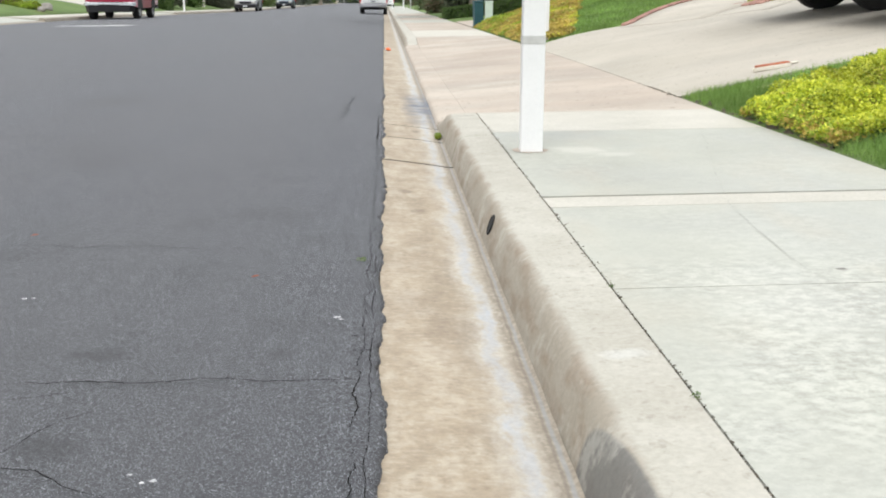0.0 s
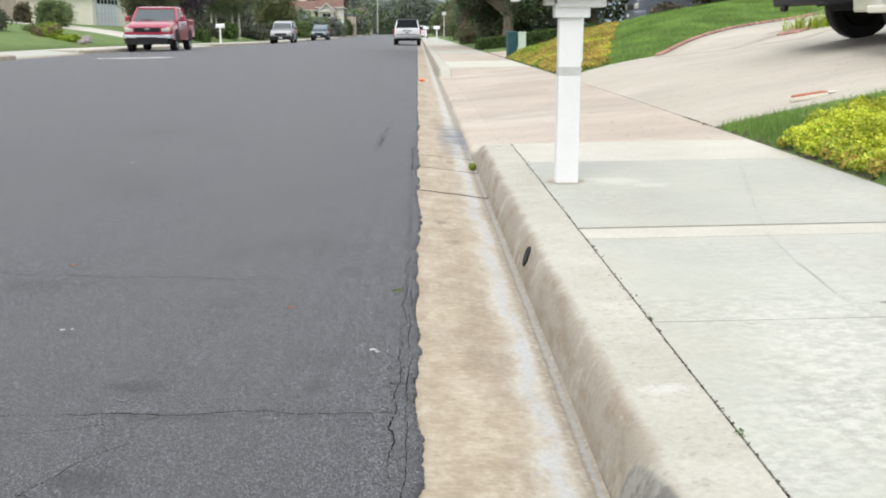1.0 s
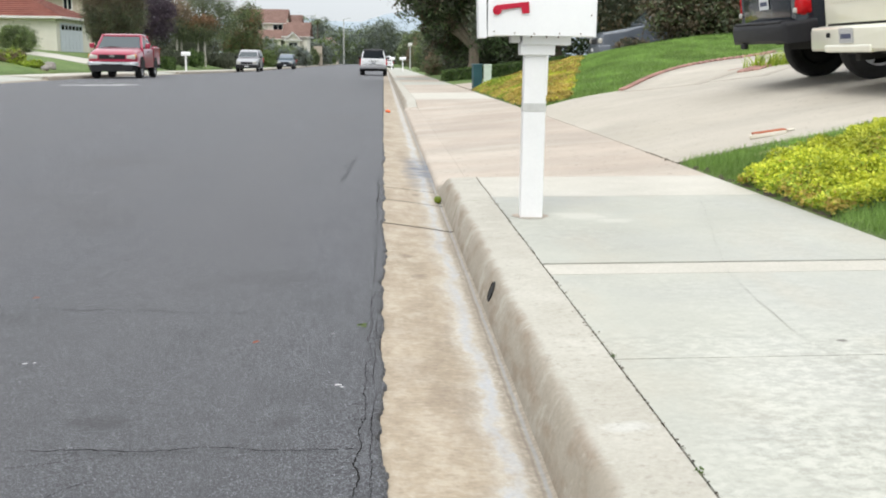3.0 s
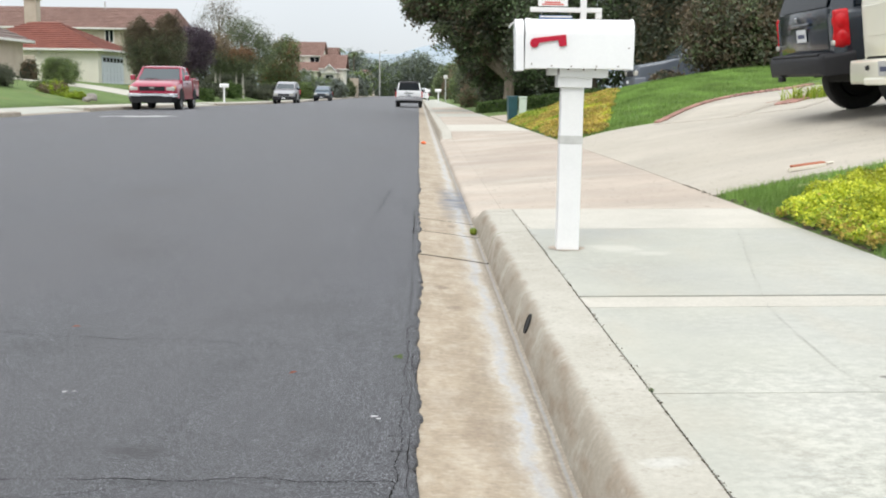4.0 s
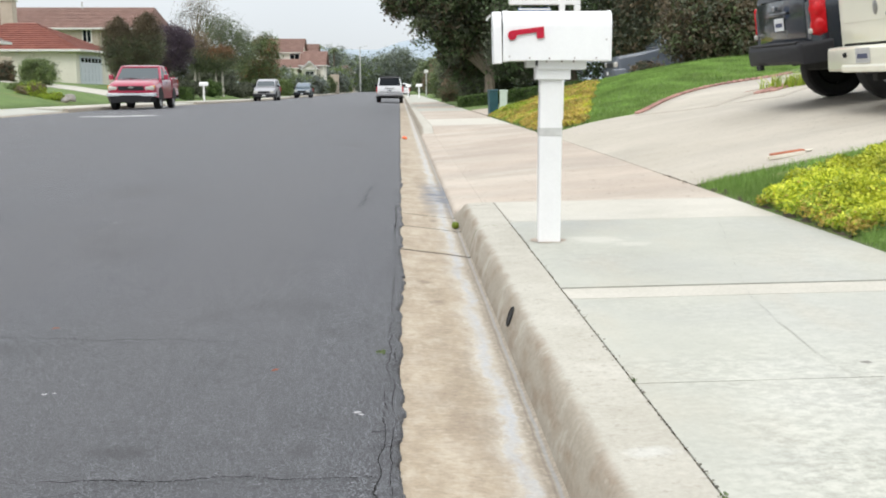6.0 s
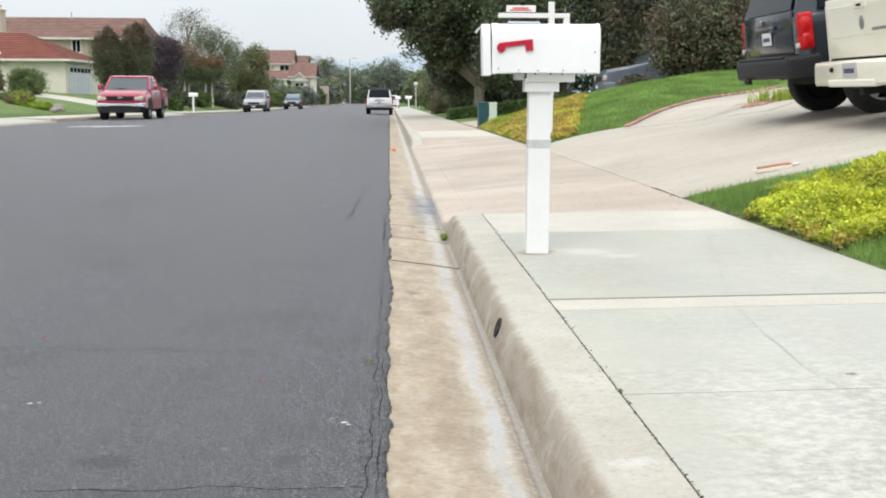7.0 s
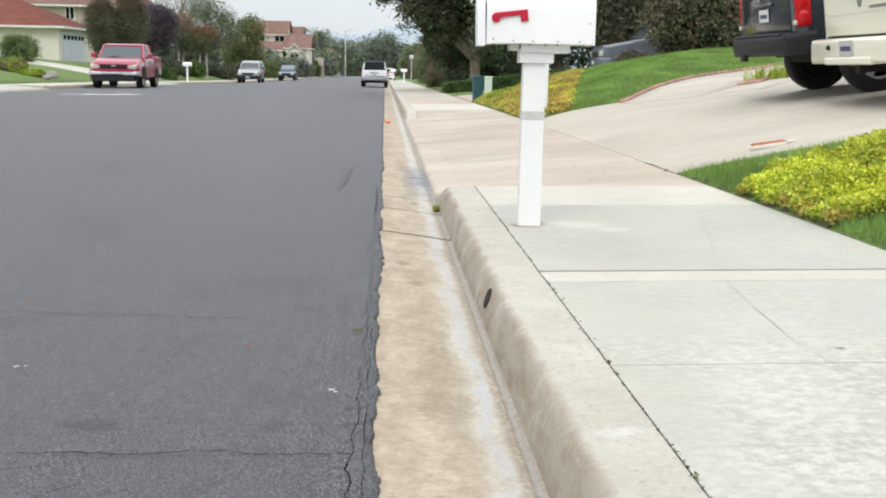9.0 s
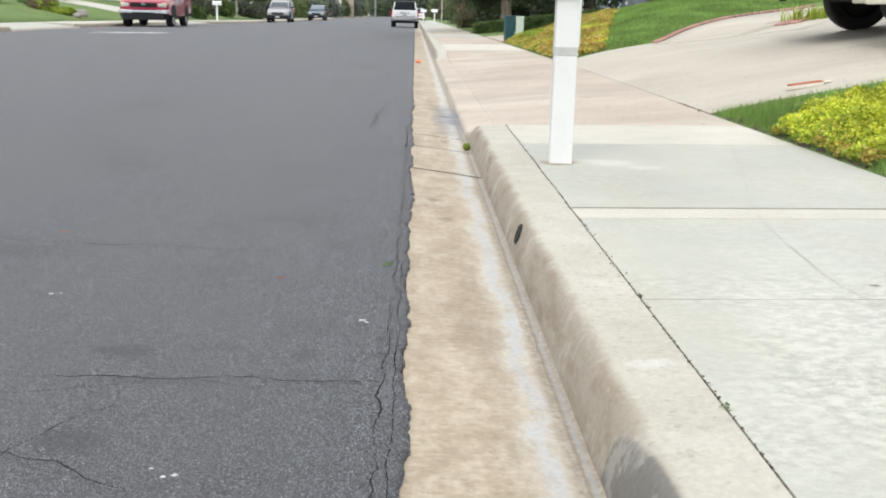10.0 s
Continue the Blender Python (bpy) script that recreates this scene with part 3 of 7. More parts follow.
def left_fall(y):
    """The far kerb stays level longer, then falls to the same grade."""
    d = min(max(0.0, y - 30.0), 45.0)
    e = max(0.0, y - 75.0)
    return -0.0122 * d * d / (d + 19.0) - 0.0055 * e - 0.084 * (1 - math.exp(-e / 15.0))


def road_z(x, y):
    k = min(1.0, max(0.0, -x / 11.4))
    return fall(y) * (1 - k) + left_fall(y) * k + 0.012 + 0.10 * (1 - ((x + 5.7) / 5.7) ** 2)


def off_path(x, y):
    """Metres to the left of the front path's lawn edge (minus: to its right)."""
    return ((y - 16.75) * 3.5 - (x - 4.0) * 4.75) / 5.9


def bank(x, y):
    """Ground right of the pavement: an 18 per cent rise, steeper past the driveway, easing at the top."""
    d = x - 2.4
    if d <= 0:
        return 0.165 + 0.02 * d + fall(y)
    low = 3.2 * (1 - math.exp(-0.205 * d / 3.2))
    high = 2.3 * (1 - math.exp(-0.40 * d / 2.3))
    flat = 1.2 * (1 - math.exp(-0.10 * d / 1.2))
    t, u = smooth(-0.8, 2.8, off_path(x, y)), smooth(28.0, 33.0, y)
    return 0.165 + fall(y) + (low * (1 - t) + high * t) * (1 - u) + flat * u


def left_bank(x, y):
    d = -12.95 - x
    return 0.17 + left_fall(y) + (1.7 * (1 - math.exp(-0.24 * d / 1.7)) if d > 0 else 0.0)


def land(x, y):
    if x > 2.37:
        return bank(x, y)
    if x < -12.95:
        return left_bank(x, y)
    return min(fall(y), left_fall(y)) - 0.25


def spread(*bands):
    out = []
    for a, b, n in bands:
        out += list(np.linspace(a, b, n, endpoint=False))
    return out + [bands[-1][1]]


ground = new("ground", grid_mesh("ground", spread((-900, -120, 10), (-120, -40, 20), (-40, -12.96, 34), (-12.96, -12.94, 1), (-12.94, 2.36, 3), (2.36, 2.38, 1), (2.38, 14, 60), (14, 40, 26), (40, 900, 16)),
                                 spread((-60, 0, 12), (0, 8.2, 32), (8.2, 36, 90), (36, 120, 60), (120, 320, 30), (320, 1500, 16)), land, M["lawn"]))
tagged(ground, "green lawn and open ground rising from the street", "ground", kind="structure")

# road: jagged edge of the asphalt overlay along the gutter
ys = spread((-8, 0, 40), (0, 8, 900), (8, 12, 160), (12, 40, 200), (40, 120, 60), (120, 292, 24))
X0, cols = -11.4, [-11.4, -9.5, -7.6, -5.7, -3.8, -2.4, -1.2, -0.5, -0.1]
rv, n_c = [], len(cols) + 3
for y in ys:
    e = 0.004 + 0.022 * noise.fractal((0.3, y * 2.4, 0), 1, 2, 4) + 0.013 * noise.noise((2.0, y * 11, 0)) + 0.007 * noise.noise((5.0, y * 34, 0)) + 0.006 * noise.noise((8.0, y * 80, 0))
    for x in cols:
        rv.append((x, y, road_z(x, y) + 0.006 * noise.noise((x * 0.8, y * 0.5, 3))))
    rv += [(e - 0.02, y, fall(y) + 0.016), (e, y, fall(y) + 0.010), (e + 0.004, y, fall(y) - 0.03)]
n_y = len(ys)
idx = (np.arange(n_y - 1)[:, None] * n_c + np.arange(n_c - 1)[None, :]).ravel()
road = new("road", raw_mesh("road", np.array(rv), np.column_stack([idx, idx + 1, idx + n_c + 1, idx + n_c]), M["asphalt"], True))
tagged(road, "dark grey worn asphalt street with fine cracks", "road", kind="structure")


def crack_line(points, width, wander, seed, material, name="crack", lift=0.004, step=0.014):
    """A dark ragged crack along a wandering line on the road."""
    pts, L = [], 0.0
    for (xa, ya), (xb, yb) in zip(points, points[1:]):
        seg = math.hypot(xb - xa, yb - ya)
        n = max(2, int(seg / step))
        nx, ny = -(yb - ya) / seg, (xb - xa) / seg
        for i in range(n):
            s = i / n
            L += seg / n
            k = wander * (noise.fractal((L * 4.0, seed, 0), 0.7, 2.2, 6))
            w = width * max(0.12, 0.55 + 0.7 * noise.noise((L * 4, seed + 5, 0)) + 0.5 * noise.noise((L * 31, seed, 1)))
            x, y = xa + (xb - xa) * s + nx * k, ya + (yb - ya) * s + ny * k
            pts.append((x, y, nx * w, ny * w))
    v, f = [], []
    for i, (x, y, a, b) in enumerate(pts):
        for s in (-1, 1):
            px_, py_ = x + s * a, y + s * b
            v.append((px_, py_, road_z(px_, py_) + lift))
        if i:
            f.append((2 * i - 2, 2 * i - 1, 2 * i + 1, 2 * i))
    ob = new(name, raw_mesh(name, np.array(v), np.array(f), material))
    ob.parent = road
    return ob


crack_line([(-0.064, 1.0), (-0.054, 2.3), (-0.046, 3.0), (-0.034, 3.9), (-0.028, 5.6), (-0.03, 7.4)], 0.0019, 0.022, 1.0, M["crack"], step=0.010)
crack_line([(-0.024, 1.6), (-0.021, 2.9), (-0.017, 3.8)], 0.0016, 0.012, 2.0, M["crack"], step=0.010)
crack_line([(-0.055, 2.50), (-0.5, 2.47), (-1.1, 2.44), (-1.6, 2.62)], 0.0038, 0.03, 3.0, M["crack"])
crack_line([(-0.6, 2.46), (-0.95, 2.30), (-1.2, 2.28)], 0.002, 0.03, 3.5, M["crack"])
crack_line([(-0.5, 3.86), (-1.1, 3.84), (-2.4, 3.92)], 0.003, 0.035, 4.0, M["crack"])
crack_line([(-0.30, 8.1), (-0.30, 8.9), (-0.27, 9.9)], 0.0055, 0.05, 5.0, M["crack"])
crack_line([(-0.80, 1.98), (-0.752, 2.13), (-0.69, 2.235), (-0.63, 2.29)], 0.0019, 0.035, 6.0, M["crack"])
crack_line([(-0.80, 2.02), (-0.676, 1.985), (-0.619, 1.944), (-0.50, 1.85)], 0.0019, 0.035, 6.6, M["crack"])
crack_line([(-0.03, 7.0), (-0.03, 8.4)], 0.006, 0.02, 7.0, M["crack"])
for sx, sy, sl in ((-0.07, 2.85, 0.05), (-0.06, 2.72, 0.05), (-0.05, 3.55, 0.05)):
    crack_line([(sx - 0.01, sy), (sx + sl, sy + 0.01)], 0.004, 0.01, sy, M["crack"], step=0.01)

# white paint spots and chips on the road
spot_rng = np.random.default_rng(5)


def splat(x, y, r, material, name, n=14):
    bm = bmesh.new()
    vs = []
    for i in range(n):
        a = 2 * math.pi * i / n
        k = r * spot_rng.uniform(0.45, 1.25)
        px_, py_ = x + 1.3 * k * math.cos(a), y + k * math.sin(a)
        vs.append(bm.verts.new((px_, py_, road_z(px_, py_) + 0.005)))
    bm.faces.new(vs)
    return part(name, bm, material, road)


for x, y, r in ((-0.129, 3.02, 0.014), (-0.115, 3.0, 0.009), (-0.16, 3.06, 0.004), (-0.44, 1.93, 0.010), (-0.46, 1.92, 0.008), (-0.49, 1.955, 0.006), (-0.167, 3.6, 0.007), (-1.086, 3.15, 0.012), (-1.06, 3.16, 0.008),
                (-1.9, 7.0, 0.02), (-0.55, 9.0, 0.02), (-0.2, 11.8, 0.03)):
    splat(x, y, r * 0.7, M["chip"], "paint_spot")

# dry leaves on the road
for x, y, turn in ((-1.32, 3.99, 10), (-0.42, 3.45, 40)):
    bm = bmesh.new()
    vs = [bm.verts.new(q) for q in ((-0.030, 0, 0.002), (-0.012, 0.009, 0.008), (0.014, 0.008, 0.009), (0.028, 0, 0.004), (0.012, -0.009, 0.005), (-0.014, -0.008, 0.004))]
    bm.faces.new(vs)
    bmesh.ops.solidify(bm, geom=bm.faces[:], thickness=0.001)
    tagged(part("dry_leaf", bm, M["board_red"], None, "", False, pose(x, y, road_z(x, y) + 0.006, 0, 0, turn) @ Matrix.Scale(0.55, 4)), "small dry reddish brown leaf on the asphalt", "leaf", "leaves on the road")

# worn white arrow on the far lane
bm = bmesh.new()
for (xa, ya), (xb, yb), w in (((-8.9, 29.6), (-8.0, 29.9), 0.22), ((-8.2, 29.6), (-7.2, 30.1), 0.32), ((-7.6, 30.3), (-7.0, 30.3), 0.2)):
    vs = [bm.verts.new((x, y, road_z(x, y) + 0.006)) for x, y in ((xa, ya - w), (xb, yb - w), (xb + 0.15, yb), (xb, yb + w), (xa, ya + w))]
    bm.faces.new(vs)
part("road_marking", bm, M["grime_white"], road, "worn white painted arrow")

# ---- gutter and kerb ----
KERB_ENDS = (7.42, 8.05, 20.6, 21.9)           # where the kerb sinks to the driveway and comes back


def kerb_up(y):
    a, b, c, d = KERB_ENDS
    return 1 - smooth(a, b, y) * (1 - smooth(c, d, y))


def section(y):
    """Gutter pan and kerb across the street at y: (x, z) points."""
    k = kerb_up(y)
    top = 0.020 + 0.113 * k
    w = 0.003 * noise.noise((0, y * 4, 1))
    return [(0.0, 0.0), (0.12, -0.006), (0.25, -0.014), (0.35, -0.022), (0.405, -0.026), (0.418 + w, -0.020), (0.432 + w, 0.25 * top), (0.452 + w, 0.70 * top), (0.466 + w, 0.875 * top), (0.485 + w, 0.965 * top), (0.512, top), (0.59, top + 0.004), (0.668, top + 0.007)]


gutter = tagged(new("gutter"), "tan concrete gutter with a pale water stain", "gutter", kind="structure")
kerb = tagged(new("kerb"), "weathered concrete kerb with a rounded edge", "kerb", kind="structure")


def strip(name, lo, hi, a, b, step, material, parent, skew=0.0):
    """A length of the section between its points lo and hi, with a skirt below."""
    rows, ysx = [], spread((a, b, max(2, int((b - a) / step))))
    for y in ysx:
        pts = section(y)[lo:hi]
        pts = [(pts[0][0], pts[0][1] - 0.12)] + pts + [(pts[-1][0], pts[-1][1] - 0.12)]
        rows.append([(x, y - skew * x, z + fall(y)) for x, z in pts])
    n = len(rows[0])
    v = np.array(rows).reshape(-1, 3)
    i = (np.arange(len(rows) - 1)[:, None] * n + np.arange(n - 1)[None, :]).ravel()
    me = raw_mesh(name, v, np.column_stack([i, i + 1, i + n + 1, i + n]), material, True)
    me.set_sharp_from_angle(angle=radians(50))
    ob = new(name, me)
    ob.parent = parent
    return ob


cuts = [-6, 6.24, 7.29, 8.0, 13.4, 20.8, 25.6, 31.7, 37.8, 43.9, 50, 62, 74, 98, 130, 200, 320]
JOINT = {6.24: 0.016, 7.29: 0.011}             # half widths of the two crumbled joints
for a, b in zip(cuts, cuts[1:]):
    fine = 0.08 if b < 26 else 1.0
    strip("gutter_length", 0, 6, a + JOINT.get(a, 0.009), b - JOINT.get(b, 0.009), fine, M["gutter"], gutter, 0.47)
    strip("kerb_length", 5, 13, a + 0.003, b - 0.003, fine, M["apron"] if 7.9 < a < 20 else M["kerb"], kerb)
for c in cuts[1:9]:
    jf = strip("joint_fill", 0, 6, c - 0.032, c + 0.032, 0.016, M["crack"], gutter, 0.47)
    jf.location.z = -0.003
    jf2 = strip("joint_fill", 5, 13, c - 0.006, c + 0.006, 0.006, M["joint"], kerb)
    jf2.location.z = -0.003
# grimy joint bed below the gutter, kerb and pavement joints
bed = new("joint_bed", grid_mesh("joint_bed", [-0.02, 0.40], spread((-6, 60, 30), (60, 320, 20)), lambda x, y: fall(y) - 0.045, M["joint"]))
bed.parent = gutter


def drain(y, z, r, long):
    """A drain pipe's mouth in the kerb face: a rim and a flat disc painted dark for its shaded throat."""
    bm = bmesh.new()
    for k in range(24):
        a = 2 * math.pi * k / 24
        for rr, dx in ((r, -0.002), (r * 0.93, -0.007), (r * 0.86, -0.004)):
            dz = rr * math.sin(a)
            bm.verts.new((0.432 + 0.333 * (z + dz - 0.033) + dx, y + rr * long * math.cos(a), z + dz))
    bm.verts.ensure_lookup_table()
    for k in range(24):
        j = (k + 1) % 24
        for s in (0, 1):
            bm.faces.new((bm.verts[3 * k + s], bm.verts[3 * j + s], bm.verts[3 * j + s + 1], bm.verts[3 * k + s + 1]))
    bm.faces.new([bm.verts[3 * k + 2] for k in range(24)])
    bmesh.ops.recalc_face_normals(bm, faces=bm.faces)
    return part("drain_pipe", bm, M["dark"], kerb, "dark drain outlet in the kerb face")


drain(4.08, 0.066, 0.040, 1.15)

# ---- pavement ----
pavement = tagged(new("pavement"), "pale grey concrete pavement with tooled joints", "pavement", kind="structure")


def walk_z(x, y):
    k = kerb_up(y)
    inner = 0.027 + 0.113 * k
    return fall(y) + inner + (0.165 - inner) * (x - 0.668) / 1.702


def slab(a, b, x0, x1, material, parent, name="paving_slab", high=walk_z, nx=5, ny=6):
    g = 0.004
    xs, yq = np.linspace(x0 + g, x1 - g, nx), np.linspace(a + g, b - g, ny)
    bm = bmesh.new()
    vs = [[bm.verts.new((x, y, high(x, y))) for x in xs] for y in yq]
    for j in range(ny - 1):
        for i in range(nx - 1):
            bm.faces.new((vs[j][i], vs[j][i + 1], vs[j + 1][i + 1], vs[j + 1][i]))
    rim = [e for e in bm.edges if e.is_boundary]
    low = bmesh.ops.extrude_edge_only(bm, edges=rim)["geom"]
    lv = [q for q in low if isinstance(q, bmesh.types.BMVert)]
    for q in lv:
        q.co.z -= 0.09
        q.co.x += 0.004 if q.co.x > (x0 + x1) / 2 else -0.004
    bmesh.ops.recalc_face_normals(bm, faces=bm.faces)
    return part(name, bm, material, parent)


# near pavement: full joints at 1.46, 4.27; fainter scores between
for a, b, m_ in ((-5.5, -1.35, "slab"), (-1.35, 1.46, "slab"), (1.46, 2.874, "slab"), (2.874, 4.05, "slab"), (4.05, 4.260, "slab_pale"), (4.277, 6.37, "slab"), (6.37, 7.43, "slab_pale")):
    slab(a - (0.001 if a not in (4.277,) else -0.003), b + (0.001 if b != 4.260 else -0.002), 0.670, 2.372, M[m_], pavement)
# apron across the driveway, then pavement beyond
for a, b, m_ in ((7.43, 10.4, "apron"), (10.4, 13.5, "apron"), (13.5, 16.7, "apron"), (16.7, 19.4, "apron"), (19.4, 22.3, "apron"), (22.3, 26.7, "slab_pale"), (26.7, 31.5, "apron"), (31.5, 36, "apron"), (36, 41, "slab"),
                 (41, 46, "apron"), (46, 51, "slab"), (51, 60, "apron"), (60, 75, "slab"), (75, 100, "slab"), (100, 140, "slab")):
    slab(a - 0.0015, b + 0.0015, 0.6655 if a < 19 else 0.670, 2.372, M[m_], pavement)
wb = new("joint_bed", grid_mesh("joint_bed", [0.62, 1.5, 2.40], spread((-5.5, 7, 24), (7, 9, 40), (9, 20, 20), (20, 23, 40), (23, 30, 10), (30, 140, 30)), lambda x, y: min(walk_z(max(x, 0.668), y), 0.2 + fall(y)) - 0.009, M["joint"]))
wb.parent = pavement
HAIR = [(1.967, 6.35), (1.70, 5.3), (1.532, 4.64), (1.387, 4.02), (1.336, 3.53), (1.322, 3.34), (1.304, 3.15), (1.307, 2.99), (1.334, 2.79)]
for (xa, ya), (xb, yb) in zip(HAIR, HAIR[1:]):
    v_, f_ = [], []
    for i in range(19):
        q = i / 18
        cx, cy = xa + (xb - xa) * q + 0.012 * noise.noise((ya + (yb - ya) * q * 3, 2, 0)), ya + (yb - ya) * q
        w_ = 0.0003 + 0.0020 * abs(noise.noise((cy * 9, 1, 0))) + 0.0012 * smooth(0.25, 0.0, abs(cy - 3.38))
        v_ += [(cx - w_, cy, walk_z(cx, cy) + 0.004), (cx + w_, cy, walk_z(cx, cy) + 0.004)]
        if i:
            f_.append((2 * i - 2, 2 * i - 1, 2 * i + 1, 2 * i))
    hc = new("hairline_crack", raw_mesh("hairline_crack", np.array(v_), np.array(f_), M["hair"]))
    hc.parent = pavement
# crumbs of dirt packed into the joint behind the kerb
crumb_rng = np.random.default_rng(8)
cy = crumb_rng.uniform(1.2, 7.4, 700)
cx = 0.673 + crumb_rng.normal(0, 0.004, 700) * (0.6 + 1.6 * (np.sin(cy * 2.3) > 0.55)) + 0.004 * np.sin(cy * 7)
cz = np.array([walk_z(max(a, 0.668), b) for a, b in zip(cx, cy)]) - 0.002
dirt = tagged(new("joint_dirt", leaf_mesh("joint_dirt", np.column_stack([cx, cy, cz]), 0.006, M["joint"], crumb_rng, 0.6, 0.8)), "dark crumbs of dirt in the pavement joint", "dirt", kind="stuff")
ty = crumb_rng.uniform(8.2, 9.3, 160)
tx = 2.362 + crumb_rng.normal(0, 0.012, 160)
tz = np.array([walk_z(2.36, b) for b in ty]) + 0.006
tagged(new("joint_dirt", leaf_mesh("joint_dirt", np.column_stack([tx, ty, tz]), 0.006, M["joint"], crumb_rng, 0.6, 0.8)), "dark crumbs of soil where pavement meets driveway", "dirt", kind="stuff")
# next driveway's flare beyond the hedge bank
slab(28.7, 35.2, 2.374, 9.0, M["apron"], pavement, "paving_slab", lambda x, y: bank(x, y) + 0.03, 10, 8)

# ---- driveway and front path ----
driveway = tagged(new("driveway"), "pale tan concrete driveway sloping up from the street", "driveway", kind="structure")
EDGE_NEAR, EDGE_FAR = 8.30, 16.75
for x0, x1 in ((2.362, 6.6), (6.6, 11.0), (11.0, 16.0)):
    slab(EDGE_NEAR, EDGE_FAR, x0, x1, M["drive"], driveway, "driveway_slab", lambda x, y: bank(x, y) + 0.025 - 0.02 * smooth(2.8, 2.376, x), 14, 10)


def path_mid(t):
    """The curve of the front path, from the driveway's far edge up to the house."""
    return 4.80 + 3.9 * t, 16.62 + 5.0 * t - 0.5 * t * t


def path_bulge(t):
    """How far the lawn edge of the path swells out between the driveway and the house."""
    return 0.38 * math.sin(math.pi * min(max(t * 1.1 + 0.05, 0.0), 1.0))


def path_strip(name, off0, off1, lift, material, parent, t0=0.0, t1=1.0, n=26, swell=0.0):
    rows = []
    for t in np.linspace(t0, t1, n):
        x, y = path_mid(t)
        x2, y2 = path_mid(t + 0.01)
        d = math.hypot(x2 - x, y2 - y)
        nx, ny = -(y2 - y) / d, (x2 - x) / d
        rows.append([(x + nx * o, y + ny * o, bank(x + nx * o, max(y + ny * o, 0)) + lift) for o in np.linspace(off0, off1 + swell * path_bulge(t), 5)])
    rows.insert(0, [(px, py, pz - 0.12) for px, py, pz in rows[0]])
    n += 1
    v = np.array(rows)
    skirt0, skirt1 = v[:, :1] - np.array([0, 0, 0.12]), v[:, -1:] - np.array([0, 0, 0.12])
    v = np.concatenate([skirt0, v, skirt1], 1)
    k = v.shape[1]
    i = (np.arange(n - 1)[:, None] * k + np.arange(k - 1)[None, :]).ravel()
    ob = new(name, raw_mesh(name, v.reshape(-1, 3), np.column_stack([i, i + k, i + k + 1, i + 1]), material))
    ob.parent = parent
    return ob


slab(16.744, 17.2, 5.0, 9.4, M["drive"], driveway, "driveway_slab", lambda x, y: bank(x, y) + 0.0245, 8, 3)
front_path = tagged(new("front_path"), "pale concrete garden path edged with red brick", "path", kind="structure")
path_strip("path_surface", -0.55, 0.80, 0.031, M["drive"], front_path, -0.12, 1.0, 30, 1.0)
path_strip("path_apron", -1.5, -0.545, 0.0285, M["drive"], front_path, -0.1, 0.32, 12)
# brick edging, brick by brick, on both sides of the path
brick_bm = box(-0.10, 0.10, -0.05, 0.05, -0.08, 0.012, 0.006, 1)
brick_me = finish(brick_bm, "brick", M["brick"])
for off, ts in ((0.86, np.linspace(-0.1, 1.0, 33)), (-0.62, np.linspace(0.0, 1.0, 30)), (-0.73, np.linspace(0.0, 1.0, 30)), (-0.84, np.linspace(0.0, 0.3, 9))):
    for t in ts:
        x, y = path_mid(t)
        x2, y2 = path_mid(t + 0.01)
        a = math.atan2(y2 - y, x2 - x)
        off_ = off + (path_bulge(t) if off > 0 else 0.0)
        bx, by = x - math.sin(a) * off_, y + math.cos(a) * off_
        if by < EDGE_FAR + 0.02:
            continue
        br = new("brick", brick_me)
        br.parent = front_path
        br.matrix_basis = pose(bx, by, bank(bx, by) + 0.045, 0, -math.degrees(math.atan(0.3 * math.cos(a))), math.degrees(a))

# ---- left side of the street ----
left_kerb = tagged(new("left_kerb"), "pale concrete kerb across the street", "kerb", kind="structure")
far_pavement = tagged(new("far_pavement"), "pale concrete pavement across the street", "pavement", kind="structure")
lcuts = [-8, 4, 16, 24, 30.5, 36.8, 44, 52, 60, 70, 82, 100, 130, 180, 320]
for a, b in zip(lcuts, lcuts[1:]):
    low = 0.04 if (a in (30.5, 52)) else 0.14
    bm = bmesh.new()
    for y in np.linspace(a + 0.002, b - 0.002, 5):
        z = left_fall(y)
        for x, h in ((-11.38, -0.1), (-11.40, 0.01), (-11.43, low * 0.85), (-11.48, low), (-11.62, low + 0.005), (-11.62, -0.1)):
            bm.verts.new((x, y, z + h))
    bm.verts.ensure_lookup_table()
    for j in range(4):
        for i in range(5):
            q = [bm.verts[6 * j + i], bm.verts[6 * j + i + 1], bm.verts[6 * j + i + 7], bm.verts[6 * j + i + 6]]
            bm.faces.new(q)
    bm.faces.new(bm.verts[0:6])
    bm.faces.new(bm.verts[24:30])
    bmesh.ops.recalc_face_normals(bm, faces=bm.faces)
    part("kerb_length", bm, M["kerb"], left_kerb)
    slab(a, b, -12.96, -11.625, M["slab_pale"] if low > 0.1 else M["slab"], far_pavement, "paving_slab", lambda x, y, low=low: left_fall(y) + low + 0.01 + (0.165 - low) * (-11.6 - x) / 1.4, 3, 5)
for yc, w in ((56, 3.0),):
    slab(yc - w, yc + w, -21.0, -12.97, M["slab_pale"], far_pavement, "drive_slab", lambda x, y: left_bank(x, y) + 0.03, 6, 4)

# ---- mailbox ----


